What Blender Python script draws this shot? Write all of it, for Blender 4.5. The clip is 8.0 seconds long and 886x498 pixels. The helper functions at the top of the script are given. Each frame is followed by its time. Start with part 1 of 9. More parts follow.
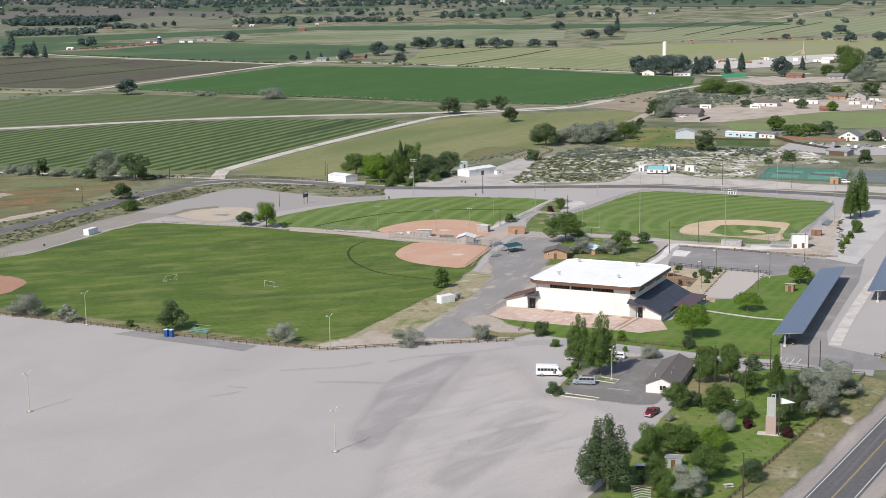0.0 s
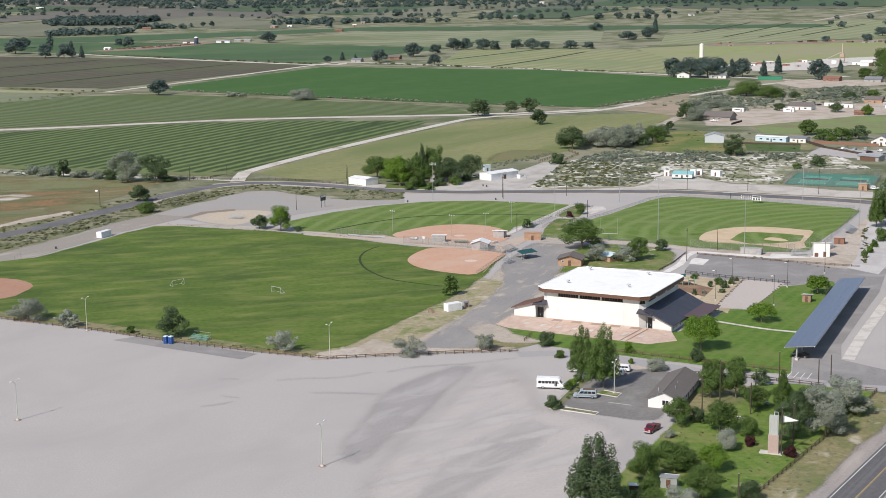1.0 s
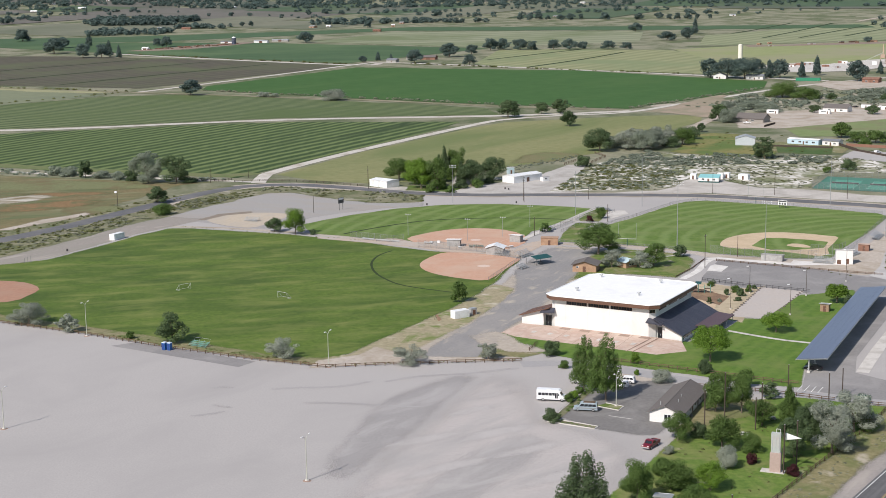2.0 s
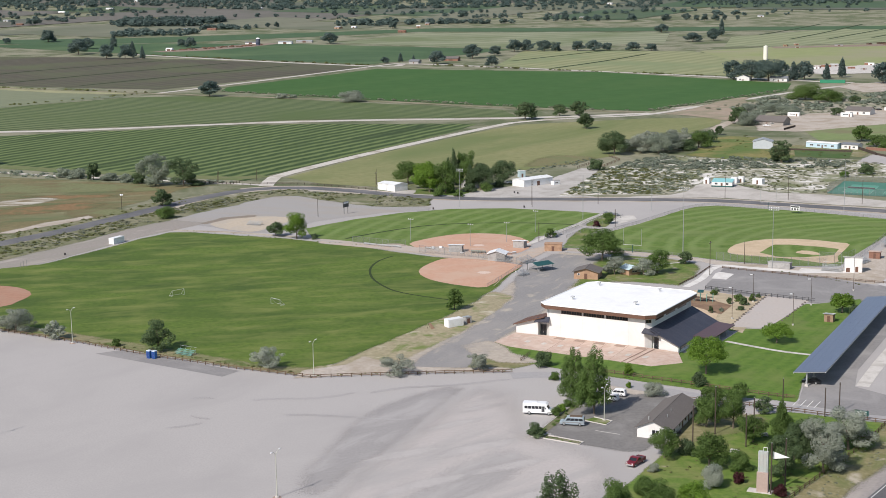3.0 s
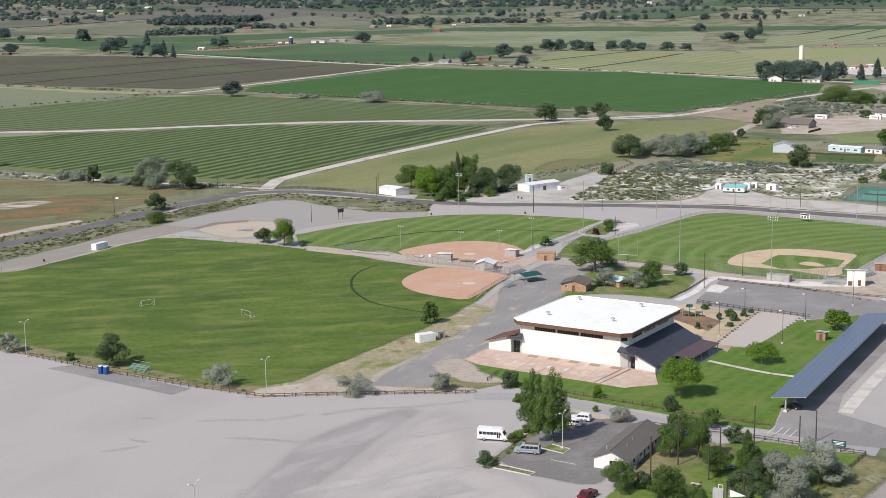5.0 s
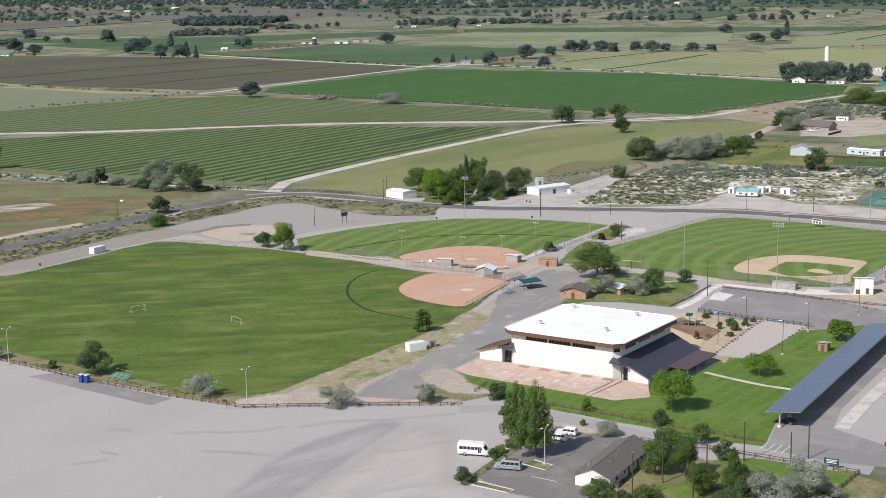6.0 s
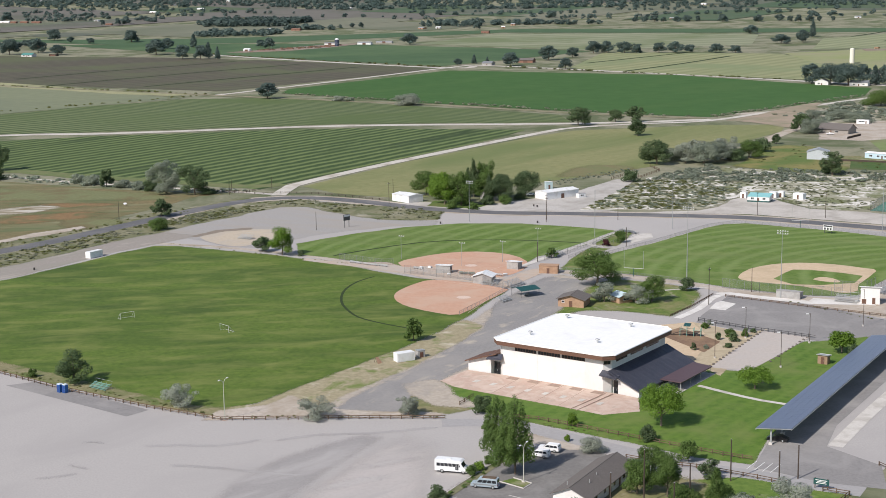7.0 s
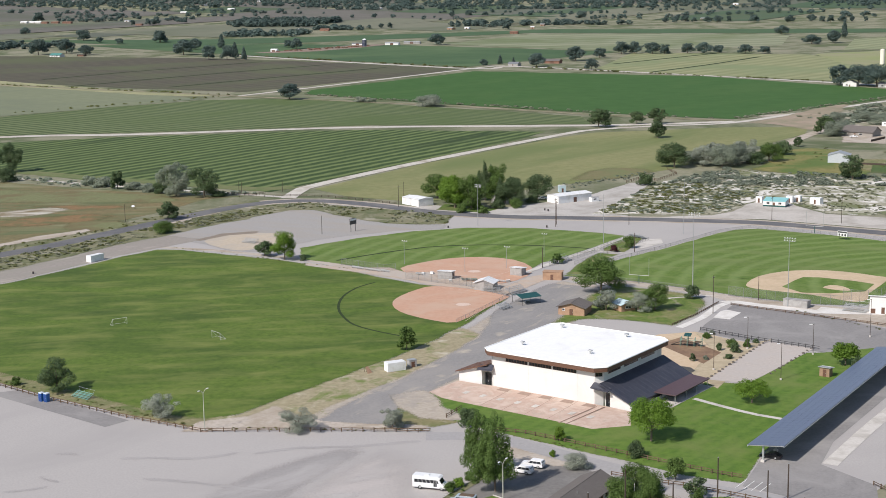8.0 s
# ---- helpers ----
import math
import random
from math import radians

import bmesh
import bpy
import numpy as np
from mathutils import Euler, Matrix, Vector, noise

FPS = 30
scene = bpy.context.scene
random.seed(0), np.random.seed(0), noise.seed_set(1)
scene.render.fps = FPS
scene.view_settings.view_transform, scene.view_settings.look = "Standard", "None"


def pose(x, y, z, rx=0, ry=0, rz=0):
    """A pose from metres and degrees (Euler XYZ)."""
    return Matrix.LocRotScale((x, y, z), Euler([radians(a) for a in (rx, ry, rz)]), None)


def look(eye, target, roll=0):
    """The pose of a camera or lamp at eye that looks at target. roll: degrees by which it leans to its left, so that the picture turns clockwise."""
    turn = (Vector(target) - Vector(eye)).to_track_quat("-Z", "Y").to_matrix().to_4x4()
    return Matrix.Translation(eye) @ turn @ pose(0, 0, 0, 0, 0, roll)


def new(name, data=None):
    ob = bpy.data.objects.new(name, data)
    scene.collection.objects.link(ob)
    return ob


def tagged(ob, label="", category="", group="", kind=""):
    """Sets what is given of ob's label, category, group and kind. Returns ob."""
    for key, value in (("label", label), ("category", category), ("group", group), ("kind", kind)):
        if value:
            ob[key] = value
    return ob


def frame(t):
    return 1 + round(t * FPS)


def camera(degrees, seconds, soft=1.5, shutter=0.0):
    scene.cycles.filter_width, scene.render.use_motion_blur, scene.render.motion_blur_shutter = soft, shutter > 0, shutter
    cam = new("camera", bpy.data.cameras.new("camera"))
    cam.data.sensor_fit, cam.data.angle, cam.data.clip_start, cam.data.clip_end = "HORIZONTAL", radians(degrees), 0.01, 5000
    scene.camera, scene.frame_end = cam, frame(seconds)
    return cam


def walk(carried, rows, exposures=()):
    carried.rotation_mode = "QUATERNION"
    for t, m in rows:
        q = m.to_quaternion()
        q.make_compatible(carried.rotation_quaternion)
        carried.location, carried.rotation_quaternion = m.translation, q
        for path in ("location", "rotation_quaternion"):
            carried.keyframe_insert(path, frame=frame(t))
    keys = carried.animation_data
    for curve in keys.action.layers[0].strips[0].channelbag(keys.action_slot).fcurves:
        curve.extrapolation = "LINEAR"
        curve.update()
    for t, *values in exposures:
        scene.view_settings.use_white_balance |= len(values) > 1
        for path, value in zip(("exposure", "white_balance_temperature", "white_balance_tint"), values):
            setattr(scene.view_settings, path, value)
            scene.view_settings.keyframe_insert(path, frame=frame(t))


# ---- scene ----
cam = camera(35.0, 8.0, soft=0.75)
PATH = [
    (0, look((0.00, 0.00, 100.00), (0.000, 98.360, 81.962), -0.97)),
    (0.5, look((5.34, 4.53, 100.04), (3.968, 102.891, 82.063), -0.93)),
    (1, look((10.71, 9.22, 100.19), (7.799, 107.558, 82.247), -0.85)),
    (1.5, look((16.11, 14.31, 100.11), (11.589, 112.585, 82.174), -0.83)),
    (3, look((31.98, 29.99, 100.05), (23.930, 128.063, 82.241), -0.84)),
    (3.5, look((36.89, 35.26, 100.03), (28.075, 133.271, 82.239), -0.79)),
    (4, look((41.91, 40.73, 100.00), (32.340, 138.664, 82.178), -0.83)),
    (4.5, look((46.79, 46.25, 99.99), (36.488, 144.108, 82.145), -0.83)),
    (6, look((61.31, 63.18, 99.82), (48.041, 160.685, 82.037), -0.85)),
    (6.5, look((66.02, 68.53, 99.89), (51.770, 165.911, 82.150), -0.84)),
    (7, look((70.68, 74.62, 99.87), (55.425, 171.854, 82.165), -0.83)),
    (7.5, look((75.54, 80.02, 100.02), (59.213, 177.089, 82.363), -0.87)),
    (8, look((80.36, 85.50, 100.08), (62.770, 182.343, 82.416), -0.85)),
]
walk(cam, PATH, [(0.0, 0.20, 6500, 12.0), (8.0, 0.20, 6500, 12.0)])

# ---- light: clear day, sun behind the camera's left shoulder ----
SUN_AZ, SUN_EL = radians(216.8), radians(42)
world = bpy.data.worlds.new("sky")
scene.world = world
world.use_nodes = True
wn = world.node_tree.nodes
sky = wn.new("ShaderNodeTexSky")
sky.sky_type = "NISHITA"
sky.sun_disc = False
sky.sun_elevation, sky.sun_rotation = SUN_EL, SUN_AZ
wn["Background"].inputs["Strength"].default_value = 0.10
world.node_tree.links.new(sky.outputs[0], wn["Background"].inputs["Color"])
sun = new("sun", bpy.data.lights.new("sun", "SUN"))
sun.data.energy, sun.data.angle, sun.data.color = 4.1, radians(0.6), (1.0, 0.95, 0.88)
to_sun = Vector((math.sin(SUN_AZ) * math.cos(SUN_EL), math.cos(SUN_AZ) * math.cos(SUN_EL), math.sin(SUN_EL)))
sun.matrix_world = look(to_sun * 300, (0, 0, 0))


# ---- materials ----
def node(nt, kind, **sets):
    n = nt.nodes.new(kind)
    for key, value in sets.items():
        n.inputs[key].default_value = value
    return n


def rgb(c):
    return (c[0], c[1], c[2], 1.0)


def mixed(nt, fac, a, b, blend="MIX"):
    """A colour mix node; fac, a and b are sockets or values."""
    n = nt.nodes.new("ShaderNodeMix")
    n.data_type, n.blend_type = "RGBA", blend
    for sock, v in ((n.inputs[0], fac), (n.inputs[6], a), (n.inputs[7], b)):
        if isinstance(v, (int, float)):
            sock.default_value = v
        elif isinstance(v, tuple):
            sock.default_value = rgb(v)
        else:
            nt.links.new(v, sock)
    return n.outputs[2]


def ramp(nt, fac, lo, hi):
    n = nt.nodes.new("ShaderNodeMapRange")
    n.inputs[1].default_value, n.inputs[2].default_value = lo, hi
    nt.links.new(fac, n.inputs[0])
    return n.outputs[0]


def noise_of(nt, vec, scale, detail=5.0, rough=0.6, distort=0.0):
    n = node(nt, "ShaderNodeTexNoise", Scale=scale, Detail=detail, Roughness=rough, Distortion=distort)
    nt.links.new(vec, n.inputs["Vector"])
    return n.outputs[0]


def start(name):
    m = bpy.data.materials.new(name)
    m.use_nodes = True
    nt = m.node_tree
    return m, nt, nt.nodes["Principled BSDF"], nt.nodes.new("ShaderNodeTexCoord").outputs["Object"]


def surface(name, a, b, fine=1.0, c=None, coarse=0.03, cover=(0.45, 0.65), rough=0.9, bump=0.3, bump_dist=0.05, metal=0.0, stretch=None, rows=None, vary=0.0, worn=None, rings=None):
    """Ground, plaster and paint: fine grain between a and b, patches of c, optional rows=(degrees, spacing, colour, amount, sharpness), bent round the point rings; stretch=(degrees, along, across)."""
    m, nt, bsdf, vec = start(name)
    if stretch:
        mp = nt.nodes.new("ShaderNodeMapping")
        mp.vector_type = "TEXTURE"
        mp.inputs["Rotation"].default_value = (0, 0, radians(stretch[0]))
        mp.inputs["Scale"].default_value = (1 / stretch[1], 1 / stretch[2], 1)
        nt.links.new(vec, mp.inputs["Vector"])
        patch_vec = mp.outputs[0]
    else:
        patch_vec = vec
    grain = noise_of(nt, vec, fine, 8.0, 0.65)
    col = mixed(nt, ramp(nt, grain, 0.3, 0.7), a, b)
    if rows:
        angle, spacing, colour, amount, sharp = rows
        mp = nt.nodes.new("ShaderNodeMapping")
        mp.inputs["Rotation"].default_value = (0, 0, radians(angle))
        nt.links.new(vec, mp.inputs["Vector"])
        sep = nt.nodes.new("ShaderNodeSeparateXYZ")
        nt.links.new(mp.outputs[0], sep.inputs[0])
        along = sep.outputs[1]
        if rings:
            away = nt.nodes.new("ShaderNodeVectorMath")
            away.operation = "DISTANCE"
            nt.links.new(vec, away.inputs[0])
            away.inputs[1].default_value = rings
            along = away.outputs["Value"]
        wob = noise_of(nt, vec, 0.6 / spacing, 3.0)
        add = nt.nodes.new("ShaderNodeMath")
        add.operation = "MULTIPLY_ADD"
        nt.links.new(wob, add.inputs[0])
        add.inputs[1].default_value = spacing * 0.5
        nt.links.new(along, add.inputs[2])
        mul = nt.nodes.new("ShaderNodeMath")
        mul.operation = "MULTIPLY"
        mul.inputs[1].default_value = 2 * math.pi / spacing
        nt.links.new(add.outputs[0], mul.inputs[0])
        sine = nt.nodes.new("ShaderNodeMath")
        sine.operation = "SINE"
        nt.links.new(mul.outputs[0], sine.inputs[0])
        band = ramp(nt, sine.outputs[0], *(sharp if isinstance(sharp, tuple) else (-sharp, sharp)))
        dim = nt.nodes.new("ShaderNodeMath")
        dim.operation = "MULTIPLY"
        nt.links.new(band, dim.inputs[0])
        dim.inputs[1].default_value = amount
        col = mixed(nt, dim.outputs[0], col, colour)
    if c:
        big = noise_of(nt, patch_vec, coarse, 6.0, 0.62, 0.6)
        col = mixed(nt, ramp(nt, big, *cover), col, c)
    if worn:
        spots = noise_of(nt, patch_vec, worn[1], 5.0, 0.6, 0.4)
        col = mixed(nt, ramp(nt, spots, *worn[2]), col, worn[0])
    if vary:
        info = nt.nodes.new("ShaderNodeObjectInfo")
        col = mixed(nt, ramp(nt, info.outputs["Random"], -0.5 / vary, 1 / vary), col, (0.02, 0.02, 0.02))
    nt.links.new(col, bsdf.inputs["Base Color"])
    bsdf.inputs["Roughness"].default_value = rough
    bsdf.inputs["Specular IOR Level"].default_value = 0.3 if rough > 0.85 else 0.5
    bsdf.inputs["Metallic"].default_value = metal
    if bump:
        bn = node(nt, "ShaderNodeBump", Strength=bump, Distance=bump_dist)
        nt.links.new(grain, bn.inputs["Height"])
        nt.links.new(bn.outputs[0], bsdf.inputs["Normal"])
    return m


def leaf_material(name, dark, light, rough=0.6):
    m, nt, bsdf, vec = start(name)
    geo = nt.nodes.new("ShaderNodeNewGeometry")
    info = nt.nodes.new("ShaderNodeObjectInfo")
    col = mixed(nt, geo.outputs["Random Per Island"], dark, light)
    tone = tuple(v * 0.62 for v in dark)
    col = mixed(nt, ramp(nt, info.outputs["Random"], 0.2, 2.0), col, tone)
    nt.links.new(col, bsdf.inputs["Base Color"])
    bsdf.inputs["Roughness"].default_value = rough
    bsdf.inputs["Specular IOR Level"].default_value = 0.25
    tr = nt.nodes.new("ShaderNodeBsdfTranslucent")
    nt.links.new(col, tr.inputs["Color"])
    mx = nt.nodes.new("ShaderNodeMixShader")
    mx.inputs[0].default_value = 0.48
    nt.links.new(bsdf.outputs[0], mx.inputs[1])
    nt.links.new(tr.outputs[0], mx.inputs[2])
    nt.links.new(mx.outputs[0], nt.nodes["Material Output"].inputs["Surface"])
    return m


LANE = surface("chalky_lane_dust", (0.46, 0.425, 0.37), (0.60, 0.565, 0.51), 0.5, (0.36, 0.31, 0.25), 0.05, (0.5, 0.7), bump=0.3)
SCRUB = surface("dry_scrub_ground", (0.195, 0.19, 0.125), (0.285, 0.27, 0.19), 0.4, (0.10, 0.12, 0.055), 0.02, (0.42, 0.6), bump=0.5, bump_dist=0.2)
GRAVEL = surface("grey_gravel", (0.355, 0.335, 0.32), (0.43, 0.405, 0.388), 2.2, (0.355, 0.335, 0.322), 0.03, (0.44, 0.75), bump=0.3, stretch=(70, 0.7, 1.2))
DUST = surface("pale_dust", (0.36, 0.31, 0.255), (0.52, 0.46, 0.40), 0.8, (0.33, 0.275, 0.21), 0.06, bump=0.3)
ASPHALT = surface("worn_asphalt", (0.205, 0.195, 0.19), (0.265, 0.253, 0.246), 1.2, (0.31, 0.295, 0.283), 0.07, (0.48, 0.7), bump=0.1)
DARK_ASPHALT = surface("road_asphalt", (0.10, 0.10, 0.105), (0.14, 0.14, 0.145), 1.0, (0.17, 0.165, 0.165), 0.05, bump=0.1)
HIGHWAY = surface("highway_asphalt", (0.09, 0.089, 0.092), (0.135, 0.132, 0.134), 0.8, (0.17, 0.166, 0.164), 0.25, (0.5, 0.7), bump=0.1, stretch=(58.3, 0.02, 1.2))
CONCRETE = surface("pale_concrete", (0.50, 0.47, 0.43), (0.60, 0.57, 0.53), 1.5, (0.42, 0.39, 0.35), 0.2, bump=0.1)
PINK_CONCRETE = surface("pink_concrete", (0.44, 0.32, 0.26), (0.50, 0.375, 0.31), 1.0, (0.55, 0.44, 0.37), 0.25, bump=0.1, worn=((0.40, 0.33, 0.27), 0.5, (0.55, 0.75)))
LAWN = surface("sports_lawn", (0.054, 0.097, 0.011), (0.119, 0.175, 0.027), 0.5, (0.048, 0.084, 0.013), 0.028, (0.42, 0.68), bump=0.4, stretch=(16, 0.6, 1.5), worn=((0.165, 0.192, 0.05), 0.09, (0.46, 0.74)))
LAWN_MOWN = surface("mown_lawn", (0.055, 0.118, 0.014), (0.115, 0.19, 0.028), 0.5, (0.14, 0.18, 0.05), 0.06, (0.5, 0.75), bump=0.4, rows=(-62, 4.2, (0.13, 0.205, 0.035), 0.42, (-0.2, 1.0)), worn=((0.15, 0.19, 0.05), 0.07, (0.5, 0.75)))
LAWN_BALL = surface("ball_field_grass", (0.064, 0.122, 0.018), (0.135, 0.20, 0.038), 0.5, (0.13, 0.175, 0.05), 0.05, (0.45, 0.72), bump=0.4, stretch=(-15, 0.4, 1.5), rows=(15, 9.0, (0.21, 0.275, 0.095), 0.48, (-0.3, 1.0)), rings=(175, 575, 0), worn=((0.17, 0.215, 0.07), 0.07, (0.5, 0.78)))
GROVE = surface("grove_grass", (0.065, 0.115, 0.02), (0.15, 0.195, 0.045), 0.6, (0.23, 0.205, 0.10), 0.1, (0.47, 0.66), bump=0.5, worn=((0.34, 0.30, 0.22), 0.14, (0.57, 0.7)))
DRY_GRASS = surface("dry_grass", (0.15, 0.14, 0.06), (0.28, 0.245, 0.135), 0.6, (0.12, 0.15, 0.05), 0.08, (0.45, 0.62), bump=0.5, worn=((0.40, 0.355, 0.28), 0.12, (0.57, 0.7)))
RED_DIRT = surface("red_infield_dirt", (0.46, 0.27, 0.185), (0.53, 0.33, 0.235), 0.6, (0.50, 0.34, 0.25), 0.08, bump=0.1)
TAN_DIRT = surface("tan_infield_dirt", (0.50, 0.38, 0.25), (0.57, 0.45, 0.32), 0.7, (0.45, 0.35, 0.23), 0.1, bump=0.1)
PAINT_WHITE = surface("white_road_paint", (0.70, 0.70, 0.68), (0.80, 0.80, 0.78), 3.0, rough=0.7, bump=0)
PAINT_YELLOW = surface("yellow_road_paint", (0.46, 0.32, 0.11), (0.54, 0.39, 0.16), 3.0, rough=0.7, bump=0)
WHITE_WALL = surface("white_stucco", (0.68, 0.662, 0.64), (0.73, 0.713, 0.69), 2.0, (0.64, 0.615, 0.59), 0.15, rough=0.85, bump=0.08)
WHITE_ROOF = surface("white_roof_membrane", (0.80, 0.80, 0.79), (0.86, 0.86, 0.85), 0.8, (0.74, 0.73, 0.71), 0.12, (0.55, 0.75), rough=0.6, bump=0.04)
WHITE_METAL = surface("white_painted_metal", (0.74, 0.75, 0.75), (0.80, 0.80, 0.80), 2.0, (0.66, 0.65, 0.62), 0.4, rough=0.45, bump=0)
BROWN_TRIM = surface("brown_fascia", (0.11, 0.055, 0.035), (0.15, 0.075, 0.05), 3.0, rough=0.6, bump=0.05)
NAVY_ROOF = surface("dark_slate_metal_roof", (0.035, 0.037, 0.052), (0.05, 0.052, 0.07), 1.0, (0.06, 0.06, 0.075), 0.3, rough=0.5, bump=0.05)
MAROON_ROOF = surface("maroon_metal_roof", (0.085, 0.05, 0.055), (0.11, 0.068, 0.07), 1.5, rough=0.5, bump=0.03)
SHINGLE = surface("grey_brown_shingles", (0.11, 0.098, 0.09), (0.175, 0.158, 0.147), 2.5, (0.135, 0.12, 0.112), 0.4, rough=0.95, bump=0.2)
GLASS_DARK = surface("dark_window_glass", (0.018, 0.02, 0.024), (0.03, 0.033, 0.038), 1.0, rough=0.12, bump=0)
WOOD = surface("weathered_brown_wood", (0.16, 0.095, 0.055), (0.25, 0.16, 0.10), 4.0, (0.20, 0.16, 0.12), 0.8, rough=0.9, bump=0.2, vary=0.35)
POLE_WOOD = surface("dark_creosoted_wood", (0.055, 0.04, 0.032), (0.085, 0.065, 0.052), 4.0, rough=0.9, bump=0.1)
GALV = surface("galvanised_steel", (0.40, 0.41, 0.41), (0.50, 0.51, 0.51), 3.0, rough=0.55, bump=0, metal=0.5)
LAMP_POST = surface("greenish_lamp_paint", (0.40, 0.41, 0.34), (0.48, 0.49, 0.42), 2.0, (0.36, 0.36, 0.29), 0.5, rough=0.7, bump=0)
MAST_STEEL = surface("weathered_mast_steel", (0.27, 0.28, 0.28), (0.34, 0.35, 0.35), 3.0, rough=0.65, bump=0, metal=0.2)
FENCE_STEEL = surface("dull_fence_steel", (0.20, 0.205, 0.20), (0.27, 0.275, 0.27), 3.0, rough=0.7, bump=0, metal=0.2)
DARK_STEEL = surface("dark_painted_steel", (0.05, 0.05, 0.052), (0.075, 0.075, 0.078), 3.0, rough=0.5, bump=0)
SOLAR = surface("solar_panel_glass", (0.095, 0.112, 0.17), (0.112, 0.13, 0.192), 0.4, rough=0.3, bump=0)
BARK = surface("tree_bark", (0.13, 0.10, 0.075), (0.20, 0.165, 0.13), 5.0, rough=0.95, bump=0.3)
LEAF = {
    "green": leaf_material("green_leaves", (0.10, 0.165, 0.042), (0.16, 0.245, 0.066)),
    "bright": leaf_material("bright_green_leaves", (0.135, 0.24, 0.03), (0.205, 0.325, 0.05)),
    "dark": leaf_material("dark_green_leaves", (0.09, 0.138, 0.066), (0.15, 0.21, 0.092)),
    "olive": leaf_material("grey_olive_leaves", (0.25, 0.29, 0.22), (0.34, 0.38, 0.295)),
    "silver": leaf_material("silver_olive_leaves", (0.33, 0.36, 0.29), (0.42, 0.45, 0.375)),
    "sage": leaf_material("sagebrush_leaves", (0.26, 0.275, 0.19), (0.36, 0.37, 0.27)),
    "maroon": leaf_material("maroon_leaves", (0.06, 0.018, 0.022), (0.11, 0.035, 0.04)),
    # Far-tree leaves: the blue haze of distance is put into their colour.
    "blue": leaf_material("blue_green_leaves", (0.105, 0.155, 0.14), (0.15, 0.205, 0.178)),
}


# ---- helpers for geometry ----
def ground_z(x, y):
    """The valley floor is level, then rises to fill the camera's view within its clip range."""
    return 110 * (max(0.0, math.hypot(x, y) - 1200) / 3600) ** 2


def mesh_of(name, verts, faces, material):
    me = bpy.data.meshes.new(name)
    me.from_pydata(verts, [], faces)
    me.materials.append(material)
    return me


def part(name, bm, material, parent=None, label=""):
    """Links a bmesh as one mesh object under a thing or a part."""
    me = bpy.data.meshes.new(name)
    bm.to_mesh(me)
    bm.free()
    me.materials.append(material)
    ob = new(name, me)
    ob.parent = parent
    return tagged(ob, label)


def shared(name, me, parent, m):
    """Another object on a mesh that is already there."""
    ob = new(name, me)
    ob.parent = parent
    ob.matrix_basis = m
    return ob


def thing(name, m, label, category, group="", kind=""):
    ob = new(name)
    ob.matrix_basis = m
    return tagged(ob, label, category, group, kind)


def box(bm, x0, x1, y0, y1, z0, z1, m=None):
    """An axis-aligned box, optionally moved by m."""
    vs = [bm.verts.new((x, y, z)) for z in (z0, z1) for y in (y0, y1) for x in (x0, x1)]
    for f in ((0, 2, 3, 1), (4, 5, 7, 6), (0, 1, 5, 4), (2, 6, 7, 3), (0, 4, 6, 2), (1, 3, 7, 5)):
        bm.faces.new([vs[i] for i in f])
    if m:
        bmesh.ops.transform(bm, matrix=m, verts=vs)
    return vs


def boxed(*args, bevel=0.0):
    bm = bmesh.new()
    box(bm, *args)
    if bevel:
        bmesh.ops.bevel(bm, geom=bm.edges[:], offset=bevel, segments=2, profile=0.5, affect="EDGES")
    return bm


def tube(bm, a, b, r0, r1=None, sides=8):
    """A tapered round bar from a to b."""
    a, b = Vector(a), Vector(b)
    r1 = r0 if r1 is None else r1
    turn = (b - a).to_track_quat("Z", "Y").to_matrix()
    rings = []
    for c, r in ((a, r0), (b, r1)):
        rings.append([bm.verts.new(c + turn @ Vector((r * math.cos(k * math.tau / sides), r * math.sin(k * math.tau / sides), 0))) for k in range(sides)])
    for k in range(sides):
        bm.faces.new((rings[0][k], rings[0][(k + 1) % sides], rings[1][(k + 1) % sides], rings[1][k]))
    bm.faces.new(rings[0][::-1])
    bm.faces.new(rings[1])


def tubes(*bars, sides=8):
    bm = bmesh.new()
    for bar in bars:
        tube(bm, *bar, sides=sides)
    return bm


def prism(bm, outline, axis, a, b):
    """Extrudes an outline: axis 'x' takes (y, z) points, 'y' (x, z), 'z' (x, y)."""
    put = {"x": lambda p, v: (v, p[0], p[1]), "y": lambda p, v: (p[0], v, p[1]), "z": lambda p, v: (p[0], p[1], v)}[axis]
    lo, hi = [bm.verts.new(put(p, a)) for p in outline], [bm.verts.new(put(p, b)) for p in outline]
    n = len(outline)
    bm.faces.new(lo[::-1])
    bm.faces.new(hi)
    for k in range(n):
        bm.faces.new((lo[k], lo[(k + 1) % n], hi[(k + 1) % n], hi[k]))
    bmesh.ops.recalc_face_normals(bm, faces=bm.faces[:])
    return bm


def smooth_line(pts, step=12.0, closed=False):
    """Catmull-Rom through the points."""
    out, n = [], len(pts)
    for i in range(n if closed else n - 1):
        p = [Vector(pts[(i + k) % n] if closed else pts[min(max(i + k, 0), n - 1)]) for k in (-1, 0, 1, 2)]
        count = max(2, int((p[2] - p[1]).length / step))
        for k in range(count):
            t = k / count
            out.append(0.5 * (2 * p[1] + (p[2] - p[0]) * t + (2 * p[0] - 5 * p[1] + 4 * p[2] - p[3]) * t * t + (3 * p[1] - p[0] - 3 * p[2] + p[3]) * t**3))
    if not closed:
        out.append(Vector(pts[-1]))
    return out


SOFT = {}


